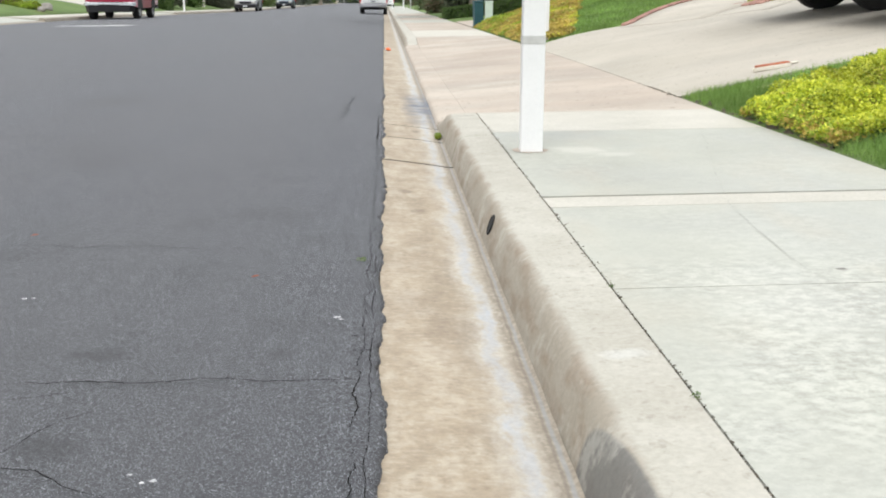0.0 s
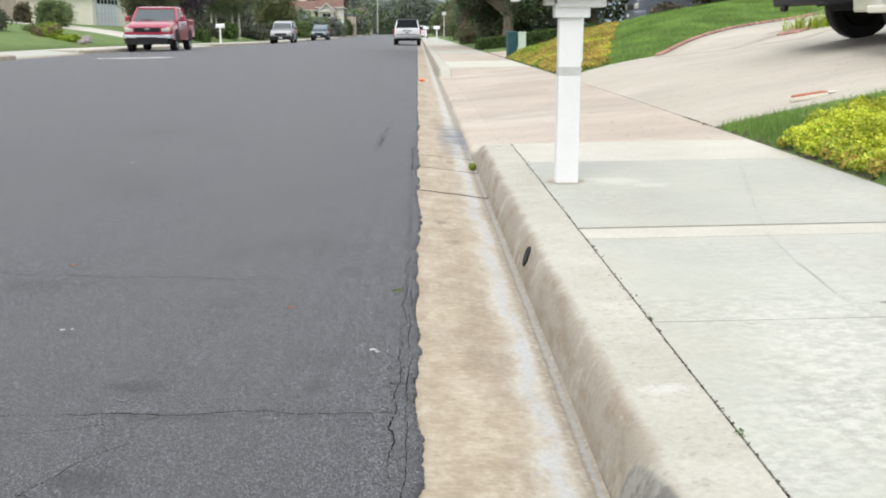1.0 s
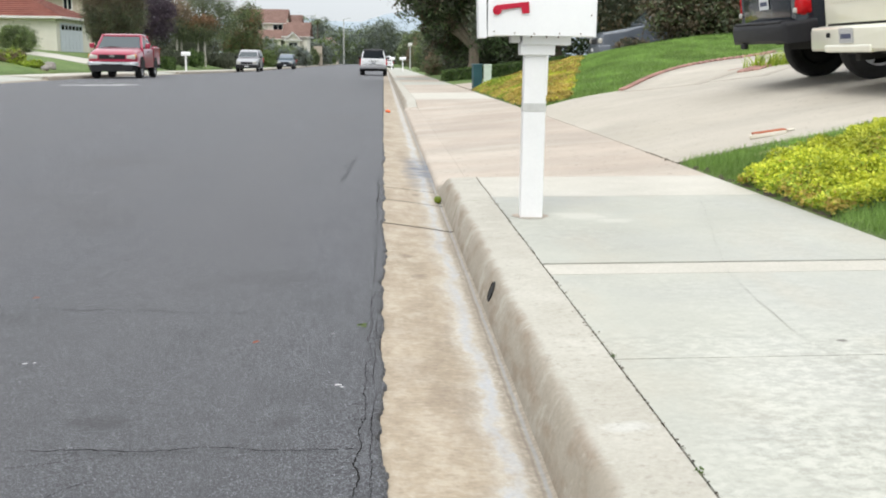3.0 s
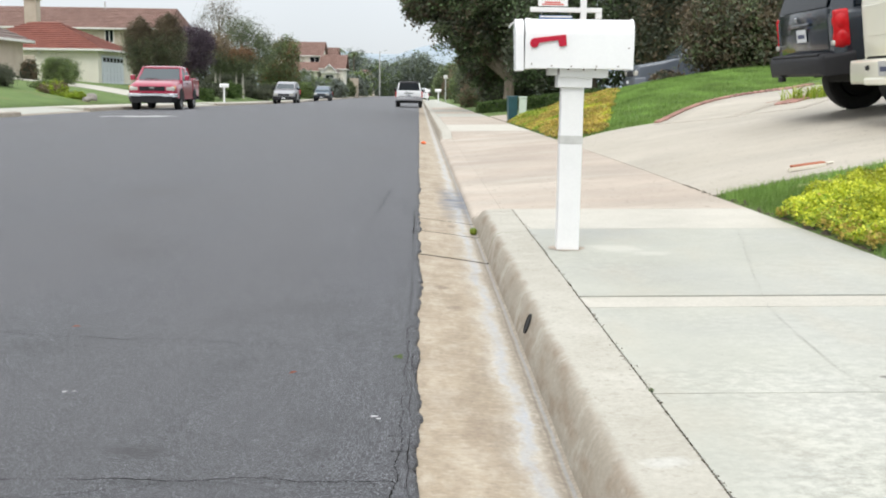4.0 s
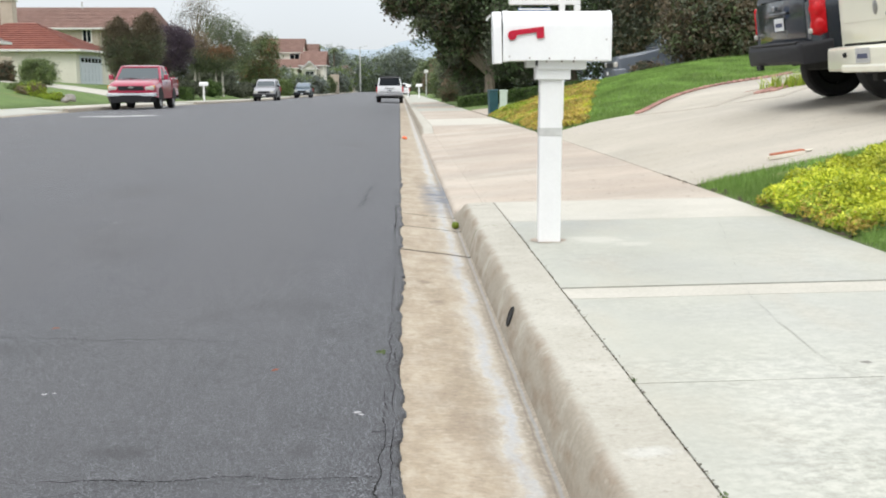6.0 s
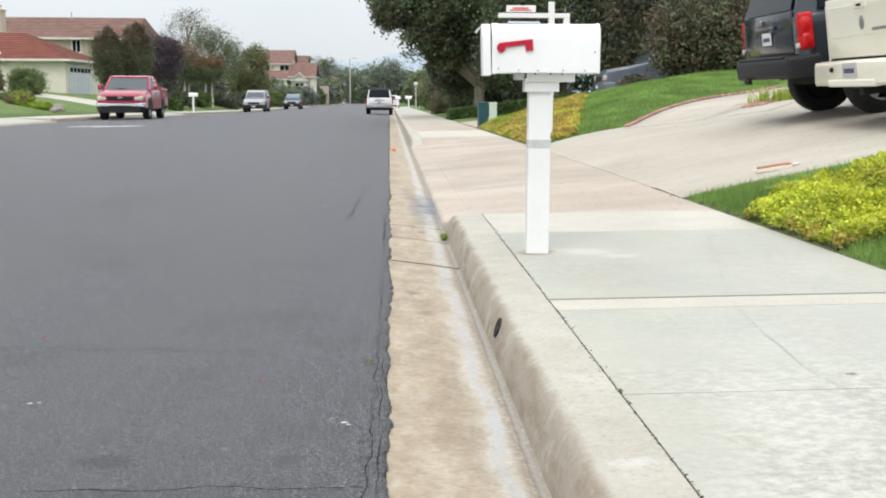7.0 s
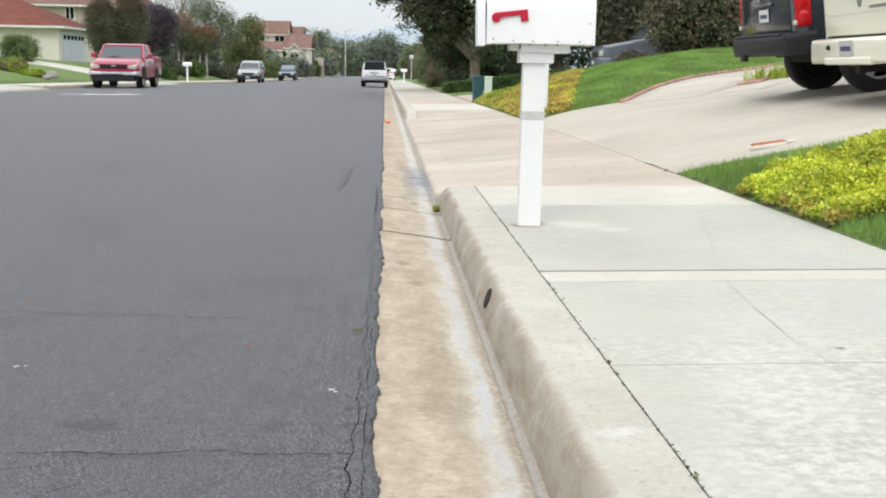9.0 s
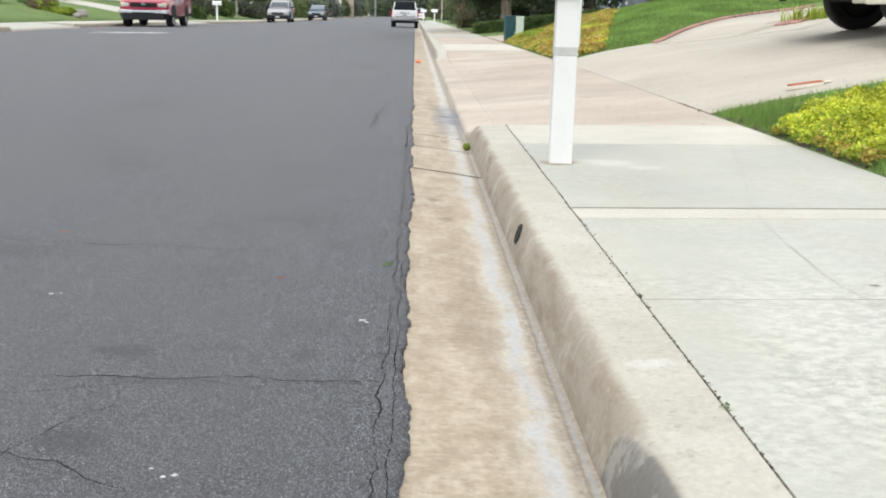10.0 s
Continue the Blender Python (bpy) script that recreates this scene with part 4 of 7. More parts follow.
def mailbox():
    t = thing("mailbox", pose(0.805, 5.578, 0.140, 0, 0.0, -3.0), "large white metal mailbox with red flag on a white square post", "mailbox")
    part("post", box(-0.059, 0.059, -0.05, 0.068, -0.03, 0.905, 0.004, 2), M["white"], t)
    part("post_band", box(-0.0612, 0.0612, -0.0522, 0.0702, 0.568, 0.612, 0.001, 1), M["grey_band"], t, "worn grey band round the post")
    bm = bmesh.new()
    for k in range(18):
        a = 2 * math.pi * k / 18
        r = 0.105 + 0.02 * noise.noise((math.cos(a) * 2, math.sin(a) * 2, 0))
        bm.verts.new((r * math.cos(a) * 0.95, 0.014 + r * math.sin(a), 0.004))
    bm.faces.new(bm.verts[:])
    part("mortar_collar", bm, M["apron"], t, "ring of mortar round the post foot")
    part("post_cap", box(-0.083, 0.098, -0.07, 0.095, 0.862, 0.935, 0.004, 2), M["white"], t)
    part("mount_block", box(-0.075, 0.178, -0.085, 0.10, 0.915, 0.972, 0.004, 2), M["white"], t)
    bm = box(-0.135, -0.085, -0.075, 0.08, 0.925, 0.975, 0.004, 1)
    part("bracket", bm, M["grime_white"], t, "scuffed white side bracket")
    # box: an arched tunnel with its mouth toward the street
    W, H, R, L0, L1 = 0.135, 0.252, 0.085, -0.255, 0.288

    def arch(grow=0.0):
        pts = [(-W - grow, 0.0 - grow), (W + grow, 0.0 - grow)]
        for k in range(9):
            a = math.pi / 2 * k / 8
            pts.append((W - R + (R + grow) * math.cos(a), H - R + (R + grow) * math.sin(a)))
        for k in range(9):
            a = math.pi / 2 + math.pi / 2 * k / 8
            pts.append((-W + R + (R + grow) * math.cos(a), H - R + (R + grow) * math.sin(a)))
        return pts
    up = pose(0, 0.0, 0.960)
    body = part("box_body", prism(arch(), "x", L0, L1), M["white_metal"], t, "", True, up)
    part("box_back", prism(arch(0.004), "x", L1 - 0.001, L1 + 0.010), M["white_metal"], t, "", True, up)
    part("box_rim", prism(arch(0.003), "x", L0 - 0.004, L0 + 0.028), M["white_metal"], t, "", True, up)
    door = part("door", prism(arch(0.006), "x", L0 - 0.05, L0 - 0.008), M["white_metal"], t, "", True, up @ pose(0, 0, 0, 0, -1.5, 0))
    bm = bmesh.new()
    for (p, q) in (((-0.322, -0.02, 0.235), (-0.335, -0.02, 0.215)), ((-0.322, -0.02, 0.235), (-0.300, -0.02, 0.245))):
        cyl(0.006, 0.005, p, q, 8, bm)
    part("door_catch", bm, M["grime_white"], door, "small scuffed metal latch")
    # red flag lying along the side
    fl = [(p[0] * 1.02 + 0.002, p[1] * 1.02 - 0.030) for p in [(-0.232, 0.150), (-0.228, 0.168), (-0.213, 0.177), (-0.120, 0.188), (-0.052, 0.196), (-0.048, 0.140), (-0.084, 0.136), (-0.090, 0.168), (-0.185, 0.154), (-0.192, 0.137), (-0.208, 0.128), (-0.225, 0.134)]]
    fb = prism(fl, "y", -W - 0.012, -W - 0.006)
    bmesh.ops.bevel(fb, geom=fb.edges[:], offset=0.0012, segments=1, affect="EDGES")
    flag = part("flag", fb, M["flag_red"], t, "red painted metal signal flag", False, up)
    part("flag_pivot", cyl(0.007, 0.006, (-0.214, -W - 0.013, 0.125), (-0.214, -W - 0.016, 0.125), 12), M["flag_red"], flag)
    for x, z in ((-0.12, 0.012), (-0.02, 0.010), (0.11, 0.012), (0.22, 0.012), (0.272, 0.105), (-0.225, 0.02)):
        part("screw", cyl(0.004, 0.003, (x, -W - 0.0005, z), (x, -W - 0.004, z), 8), M["rust"], body)
    for x in (-0.03, 0.05, 0.11):
        part("screw", cyl(0.005, 0.004, (x, -0.0855, 0.955), (x, -0.089, 0.955), 8), M["rust"], t)
    return t


mailbox()

# lime, brick-red board and scraps
lime = bmesh.new()
bmesh.ops.create_uvsphere(lime, u_segments=24, v_segments=16, radius=0.026)
for v in lime.verts:
    v.co.x *= 1.08
    v.co *= 1 + 0.03 * noise.noise(v.co * 40)
    if v.co.x > 0.0245:
        v.co.x += 0.003
ball = part("lime", lime, M["ball"], None, "", True, pose(0.388, 7.25, 0.001, 10, 20, 40))
tagged(ball, "small bumpy green lime lying in the gutter by the kerb", "fruit")
bm = bmesh.new()
bmesh.ops.create_icosphere(bm, subdivisions=2, radius=0.05)
for v in bm.verts:
    v.co.z *= 0.6
    v.co *= 1 + 0.3 * noise.noise(v.co * 25)
tagged(part("orange_scrap", bm, M["orange"], None, "", False, pose(0.09, 19.3, fall(19.3) + 0.02)), "crumpled orange plastic scrap in the gutter", "litter")
loose = thing("loose_board", pose(3.27, 8.72, bank(3.27, 8.72) + 0.045, 0, -9, -4), "short reddish brown board lying at the lawn edge", "board")
part("board", box(-0.135, 0.135, -0.05, 0.05, -0.012, 0.022, 0.003, 1), M["board_red"], loose)
part("batten", box(-0.18, 0.13, -0.075, -0.053, -0.02, 0.012, 0.003, 1), M["paper"], loose, "pale wooden batten")
scrap = part("paper_scrap", box(-0.03, 0.03, -0.02, 0.02, 0, 0.012, 0.003, 1), M["paper"], None, "", False, pose(3.47, 8.76, bank(3.47, 8.76) + 0.03, 0, -9, 10))
tagged(scrap, "small pale scrap lying on the lawn edge", "litter")

# weeds in the pavement joint and gutter crack
wr = np.random.default_rng(21)


def tuft(x, y, z, n, size, material, label):
    c = np.column_stack([x + wr.normal(0, size, n), y + wr.normal(0, size * 1.6, n), z + np.abs(wr.normal(0, size * 0.5, n))])
    ob = new("weed", leaf_mesh("weed", c, size * 0.8, material, wr))
    return tagged(ob, label, "weed")


tuft(-0.07, 3.72, 0.02, 18, 0.008, M["leaf_bright"], "tiny yellow-green weed growing in the road crack")
for yy in (2.05, 2.9):
    tuft(0.671, yy, walk_z(0.671, yy), 14, 0.006, M["leaf_hedge"], "tiny dark weed tuft in the pavement joint")

# ---- sale sign behind the mailbox ----
sale = thing("sale_sign", pose(2.66, 17.35, bank(2.66, 17.35) - 0.135), "white wooden yard sign post with arm, rider and blue panel", "sign")
part("post", box(-0.047, 0.047, -0.047, 0.047, -0.1, 2.40, 0.006, 1), M["white"], sale)
arm = part("arm", box(-0.87, 0.30, -0.04, 0.04, 2.14, 2.215, 0.006, 1), M["white"], sale)
part("arm_bracket", box(0.20, 0.30, -0.04, 0.04, 2.04, 2.135, 0.006, 1), M["white"], sale)
rider = part("rider_panel", box(-0.74, -0.26, -0.012, 0.012, 2.235, 2.34, 0.002, 1), M["white"], sale)
for z0, x0, x1 in ((2.295, -0.64, -0.38), (2.262, -0.68, -0.33)):
    part("lettering_bar", box(x0, x1, -0.017, -0.013, z0 - 0.009, z0 + 0.012), M["sign_red"], rider)
pan = part("panel", box(-0.72, -0.18, -0.012, 0.012, 1.50, 2.09, 0.002, 1), M["sign_blue"], sale, "blue and white hanging panel")
part("panel_border", box(-0.71, -0.19, -0.016, -0.0125, 2.055, 2.082), M["white"], pan)
for xh in (-0.68, -0.22):
    part("hook", cyl(0.006, 0.006, (xh, 0, 2.085), (xh, 0, 2.135), 8), M["pole"], sale)


# ---- utility pedestals ----
def pedestal(name, m, w, h, material, label):
    t = thing(name, m, label, "utility box")
    part("body", box(-w / 2, w / 2, -w / 2, w / 2, -0.1, h - 0.06, 0.01, 2), material, t)
    part("lid", box(-w / 2 - 0.012, w / 2 + 0.012, -w / 2 - 0.012, w / 2 + 0.012, h - 0.06, h, 0.018, 2), material, t)
    return t


pedestal("utility_pedestal", pose(2.54, 28.55, bank(2.54, 28.55), 0, -1.5, 8), 0.24, 0.66, M["teal"], "dark teal plastic utility pedestal beside the pavement")
pedestal("utility_pedestal", pose(3.02, 30.6, bank(3.02, 30.6), 0, 0, -5), 0.22, 0.56, M["pale_green"], "pale green metal utility pedestal in the planting")

# ---- vehicles ----


def loft(stations, n_round=5, bm=None):
    """A body through rounded cross-sections: (x, half width at bottom, half width at top, z bottom, z top, corner radius)."""
    bb = bmesh.new()
    rings = []
    for x, wb_, wt, z0, z1, r in stations:
        r = min(r, (z1 - z0) * 0.49, wt * 0.9)
        pts = [(wb_, z0)]
        for k in range(n_round + 1):
            a = math.pi / 2 * k / n_round
            pts.append((wt - r + r * math.cos(a), z1 - r + r * math.sin(a)))
        full = [(y, z) for y, z in pts] + [(-y, z) for y, z in reversed(pts)]
        rings.append([bb.verts.new((x, y, z)) for y, z in full])
    for r0, r1 in zip(rings, rings[1:]):
        n = len(r0)
        for i in range(n):
            bb.faces.new((r0[i], r0[(i + 1) % n], r1[(i + 1) % n], r1[i]))
    bb.faces.new(rings[0][::-1])
    bb.faces.new(rings[-1])
    bmesh.ops.recalc_face_normals(bb, faces=bb.faces)
    if bm is None:
        return bb
    join(bm, bb)
    return bm


def ring_profile(profile, n=28):
    """A wheel turned about the y axis from (radius, y) points."""
    bm = bmesh.new()
    rows = [[bm.verts.new((r * math.cos(2 * math.pi * k / n), y, r * math.sin(2 * math.pi * k / n))) for k in range(n)] for r, y in profile]
    for a, b in zip(rows, rows[1:]):
        for k in range(n):
            bm.faces.new((a[k], a[(k + 1) % n], b[(k + 1) % n], b[k]))
    bmesh.ops.recalc_face_normals(bm, faces=bm.faces)
    return bm


def wheel(parent, x, y, r, w, side, rim_mat):
    wobj = new("wheel")
    wobj.parent = parent
    wobj.matrix_basis = pose(x, y, r, 0, 0, 0 if side < 0 else 180)
    part("tyre", ring_profile([(r * 0.62, w / 2 * 0.8), (r * 0.9, w / 2), (r * 0.975, w / 2 * 0.85), (r, w / 2 * 0.5), (r, -w / 2 * 0.5), (r * 0.975, -w / 2 * 0.85), (r * 0.9, -w / 2), (r * 0.62, -w / 2 * 0.9), (r * 0.6, -w / 2 * 0.5)]), M["rubber"], wobj, "", True)
    part("barrel", ring_profile([(r * 0.61, -w / 2 * 0.8), (r * 0.57, -w / 2 * 0.7), (r * 0.55, w / 2 * 0.7), (0.001, w / 2 * 0.7)]), M["dark"], wobj, "", True)
    bm = bmesh.new()
    for k in range(6):
        a = 2 * math.pi * k / 6
        b = box(r * 0.08, r * 0.58, -w / 2 * 0.78, -w / 2 * 0.55, -r * 0.075, r * 0.075, r * 0.02, 1)
        b.transform(Matrix.Rotation(a, 4, "Y"))
        join(bm, b)
    b = ring_profile([(0.001, -w / 2 * 0.9), (r * 0.15, -w / 2 * 0.86), (r * 0.17, -w / 2 * 0.5)], 18)
    join(bm, b)
    b = ring_profile([(r * 0.62, -w / 2 * 0.86), (r * 0.565, -w / 2 * 0.84), (r * 0.555, -w / 2 * 0.5)], 28)
    join(bm, b)
    part("rim", bm, rim_mat, wobj, "", True)
    return wobj


def quad(p, bm=None):
    bb = bmesh.new()
    bb.faces.new([bb.verts.new(q) for q in p])
    if bm is None:
        return bb
    join(bm, bb)
    return bm


def pane(p, depth=0.012):
    """A window pane with thickness from four corners."""
    bb = quad(p)
    bmesh.ops.recalc_face_normals(bb, faces=bb.faces)
    bmesh.ops.solidify(bb, geom=bb.faces[:], thickness=depth)
    return bb


def plate(parent, x, y, z, face, w=0.305, h=0.152, tone="plate"):
    """A number plate that faces the front (+1) or rear (-1), with plain bars for its characters."""
    x0, x1 = (x, x + 0.008 * face) if face > 0 else (x + 0.008 * face, x)
    p = part("number_plate", box(x0, x1, y - w / 2, y + w / 2, z - h / 2, z + h / 2, 0.002, 1), M[tone], parent)
    xb = x + 0.011 * face
    part("lettering_bar", box(min(x, xb), max(x, xb), y - w * 0.36, y + w * 0.36, z - h * 0.2, z + h * 0.12), M["bars"], p)
    return p


def side_windows(t, sections, wt, z0, z1, lean, parent):
    for sx in (-1, 1):
        for xa, xb, xc, xd in sections:
            p = [(xa, sx * (wt + 0.004), z0), (xb, sx * (wt + 0.004), z0), (xc, sx * (wt - lean + 0.004), z1), (xd, sx * (wt - lean + 0.004), z1)]
            part("side_window", pane(p), M["glass"], t)


def pickup(m, paint, label, length=5.4, width=1.95, height=1.84, cream=False):
    """A crew of parts for a pickup: nose toward +x."""
    t = thing("pickup_truck", m, label, "pickup truck")
    h, w, F, Rr = height, width / 2, length * 0.53, -length * 0.47
    wb0 = F - 0.95
    cab0, cab1 = F - 3.35, F - 1.35
    # lower body in three: bonnet, cab base, bed
    part("bonnet", loft([(F - 0.0, w * 0.80, w * 0.76, 0.60, 0.93, 0.10), (F - 0.05, w * 0.90, w * 0.86, 0.52, 0.985, 0.20), (F - 0.14, w * 0.97, w * 0.93, 0.48, 1.04, 0.26), (F - 0.35, w * 1.0, w * 0.97, 0.46, 1.10, 0.30), (F - 0.7, w * 1.0, w * 0.97, 0.46, 1.15, 0.30), (cab1 - 0.02, w, w * 0.96, 0.46, 1.20, 0.26)], 8), M[paint], t, "", True)
    part("cab", loft([(cab1 + 0.0, w, w * 0.97, 0.42, 1.16, 0.06), ((cab0 + cab1) / 2, w, w * 0.97, 0.42, 1.17, 0.06), (cab0, w, w * 0.97, 0.42, 1.17, 0.06)]), M[paint], t, "", True)
    part("roof", loft([(cab1 - 0.53, w * 0.79, w * 0.74, h - 0.15, h - 0.055, 0.09), (cab1 - 0.62, w * 0.82, w * 0.76, h - 0.19, h - 0.018, 0.14), (cab1 - 0.85, w * 0.83, w * 0.77, h - 0.21, h, 0.16), (cab0 + 0.3, w * 0.83, w * 0.77, h - 0.21, h - 0.005, 0.16), (cab0 + 0.08, w * 0.80, w * 0.75, h - 0.15, h - 0.04, 0.09)], 8), M[paint], t, "", True)
    part("cabin_interior", loft([(cab1 - 0.12, w * 0.90, w * 0.88, 1.10, 1.2, 0.02), (cab1 - 0.62, w * 0.86, w * 0.76, 1.10, h - 0.1, 0.05), (cab0 + 0.16, w * 0.86, w * 0.76, 1.10, h - 0.1, 0.05)]), M["dark"], t)
    for sx in (-1, 1):
        for xa, xb in ((cab1 - 0.03, cab1 - 0.62), (cab0 + 0.95, cab0 + 0.95), (cab0 + 0.05, cab0 + 0.12)):
            cy = bmesh.new()
            cyl(0.062, 0.05, (xa, sx * w * 0.90, 1.12), (xb, sx * w * 0.755, h - 0.06), 10, cy)
            part("pillar", cy, M[paint], t)
    part("windscreen", pane([(cab1 - 0.02, -w * 0.84, 1.185), (cab1 - 0.02, w * 0.84, 1.185), (cab1 - 0.56, w * 0.71, h - 0.085), (cab1 - 0.56, -w * 0.71, h - 0.085)]), M["glass_light"], t, "windscreen")
    part("rear_window", pane([(cab0 - 0.0, -w * 0.88, 1.2), (cab0 - 0.0, w * 0.88, 1.2), (cab0 + 0.1, w * 0.76, h - 0.1), (cab0 + 0.1, -w * 0.76, h - 0.1)]), M["glass"], t)
    side_windows(t, ((cab1 - 0.12, cab0 + 1.0, cab0 + 1.0, cab1 - 0.6), (cab0 + 0.9, cab0 + 0.1, cab0 + 0.18, cab0 + 0.9)), w * 0.94, 1.2, h - 0.12, w * 0.16, t)
    # bed: two sides, floor, front wall, tailgate
    bed0 = cab0 - 0.03
    for sx in (-1, 1):
        y0, y1 = sorted((sx * w * 0.90, sx * w))
        part("bed_side", box(Rr, bed0, y0, y1, 0.50, 1.22, 0.03, 2), M[paint], t)
        # near-black half discs painted as wheel-well shade; the sides are not cut
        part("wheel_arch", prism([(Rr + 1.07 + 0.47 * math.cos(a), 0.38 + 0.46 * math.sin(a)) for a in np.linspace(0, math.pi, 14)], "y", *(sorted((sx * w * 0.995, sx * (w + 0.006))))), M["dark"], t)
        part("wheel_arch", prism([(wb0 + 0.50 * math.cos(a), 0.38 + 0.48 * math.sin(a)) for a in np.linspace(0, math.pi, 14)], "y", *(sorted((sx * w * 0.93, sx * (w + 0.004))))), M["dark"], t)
    part("bed_floor", box(Rr, bed0, -w * 0.9, w * 0.9, 0.62, 0.70), M["dark"], t)
    part("bed_front", box(bed0 - 0.05, bed0, -w * 0.9, w * 0.9, 0.6, 1.2, 0.01, 1), M[paint], t)
    gate = part("tailgate", box(Rr - 0.035, Rr + 0.03, -w * 0.885, w * 0.885, 0.64, 1.27, 0.022, 3), M[paint], t, "", True)
    part("tailgate_panel", box(Rr - 0.041, Rr - 0.03, -w * 0.80, w * 0.80, 0.86, 1.18, 0.005, 2), M[paint], gate)
    hd = part("tailgate_handle", box(Rr - 0.06, Rr - 0.03, -0.13, 0.13, 1.135, 1.215, 0.012, 2), M["trim"] if not cream else M["paint_cream"], gate)
    # raised dark slip imitates the shaded hollow of the handle
    part("handle_recess_shade", box(Rr - 0.065, Rr - 0.058, -0.05, 0.05, 1.15, 1.175, 0.002, 1), M["dark"], hd)
    bm = bmesh.new()
    bmesh.ops.create_uvsphere(bm, u_segments=14, v_segments=8, radius=0.075, matrix=Matrix.Translation((Rr - 0.04, 0.0, 0.985)) @ Matrix.Diagonal((0.18, 0.75, 1.0, 1)))
    part("emblem", bm, M["emblem"], gate, "grey metal badge", True)
    part("lettering_bar", box(Rr - 0.046, Rr - 0.03, -0.70, -0.22, 0.895, 0.925, 0.002, 1), M["emblem"], gate)
    bump = part("rear_bumper", loft([(Rr - 0.20, w * 0.92, w * 0.90, 0.40, 0.60, 0.04), (Rr - 0.17, w * 0.97, w * 0.96, 0.37, 0.62, 0.04), (Rr + 0.02, w * 0.99, w * 0.99, 0.40, 0.62, 0.03)]), M[paint] if cream else M["chrome"], t, "", True)
    part("bumper_step", box(Rr - 0.215, Rr - 0.02, -w * 0.55, w * 0.55, 0.36, 0.44, 0.02, 2), M[paint] if cream else M["trim"], bump)
    # near-black strip added for the shade in the gap under the tailgate
    part("gate_gap_shade", box(Rr - 0.02, Rr + 0.02, -w * 0.88, w * 0.88, 0.60, 0.635), M["dark"], t)
    part("hitch", box(Rr - 0.1, Rr + 0.3, -0.06, 0.06, 0.26, 0.37, 0.01, 1), M["dark"], t)
    plate(bump, Rr - 0.203, 0.0, 0.53, -1, 0.32, 0.15, "chip" if cream else "plate")
    part("plate_recess", box(Rr - 0.199, Rr - 0.15, -0.26, 0.26, 0.455, 0.60, 0.004, 1), M[paint] if cream else M["trim"], bump)
    part("bumper_bolt", cyl(0.030, 0.022, (Rr - 0.195, 0.42, 0.54), (Rr - 0.225, 0.42, 0.54), 14), M["dark"], bump)
    for sx in (-1, 1):
        y0, y1 = sorted((sx * w * 0.95, sx * w * 1.004))
        part("tail_light", box(Rr + 0.02, Rr + 0.12, y0, y1, 0.78, 1.17, 0.012, 2), M["lamp_red"], t)
        y0, y1 = sorted((sx * w * 0.53, sx * w * 0.90))
        part("headlight", box(F - 0.16, F + 0.016, y0, y1, 0.735, 0.925, 0.07, 3), M["lamp_clear"], t)
        y0, y1 = sorted((sx * w * 0.85, sx * w * 0.925))
        part("indicator", box(F - 0.20, F - 0.05, y0, y1, 0.80, 0.94, 0.02, 2), M["lamp_amber"], t)
        y0, y1 = sorted((sx * (w + 0.02), sx * (w + 0.20)))
        part("mirror", box(cab1 - 0.25, cab1 - 0.10, y0, y1, 1.16, 1.36, 0.03, 2), M[paint], t)
        y0, y1 = sorted((sx * w * 0.985, sx * (w + 0.01)))
        part("door_handle", box(cab0 + 1.02, cab0 + 1.18, y0, y1, 1.02, 1.06, 0.008, 1), M["trim"], t)
        wheel(t, wb0, sx * (w - 0.14), 0.37, 0.25, sx, M["alloy"])
        wheel(t, Rr + 0.62 + 0.45, sx * (w - 0.14), 0.37, 0.25, sx, M["alloy"])
    grille = part("grille", box(F - 0.06, F + 0.01, -w * 0.52, w * 0.52, 0.735, 0.92, 0.03, 2), M["trim"], t, "dark front grille")
    for zz in (0.81, 0.89):
        part("grille_bar", box(F + 0.012, F + 0.022, -w * 0.50, w * 0.50, zz - 0.01, zz + 0.01), M["dark"], grille)
    bm = bmesh.new()
    bmesh.ops.create_uvsphere(bm, u_segments=12, v_segments=8, radius=0.08, matrix=Matrix.Translation((F + 0.016, 0, 0.86)) @ Matrix.Diagonal((0.15, 1.3, 0.55, 1)))
    part("emblem", bm, M["emblem"], grille)
    fb_ = part("front_bumper", loft([(F + 0.11, w * 0.78, w * 0.76, 0.54, 0.63, 0.05), (F + 0.07, w * 0.92, w * 0.90, 0.52, 0.66, 0.06), (F - 0.15, w * 1.0, w * 0.99, 0.52, 0.66, 0.05)]), M["chrome"], t, "chrome front bumper", True)
    part("bumper_slot", box(F + 0.06, F + 0.118, -w * 0.42, w * 0.42, 0.535, 0.565, 0.01, 1), M["trim"], fb_)
    for sx in (-1, 1):
        part("wiper", cyl(0.012, 0.008, (cab1 + 0.02, sx * 0.1, 1.19), (cab1 - 0.04, sx * 0.1 - 0.45, 1.235), 6), M["trim"], t)
    part("valance", loft([(F + 0.085, w * 0.76, w * 0.82, 0.29, 0.53, 0.03), (F - 0.2, w * 0.92, w * 0.98, 0.29, 0.53, 0.03)]), M["trim"], t, "black lower valance")
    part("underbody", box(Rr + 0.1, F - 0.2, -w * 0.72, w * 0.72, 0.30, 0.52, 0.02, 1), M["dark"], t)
    return t


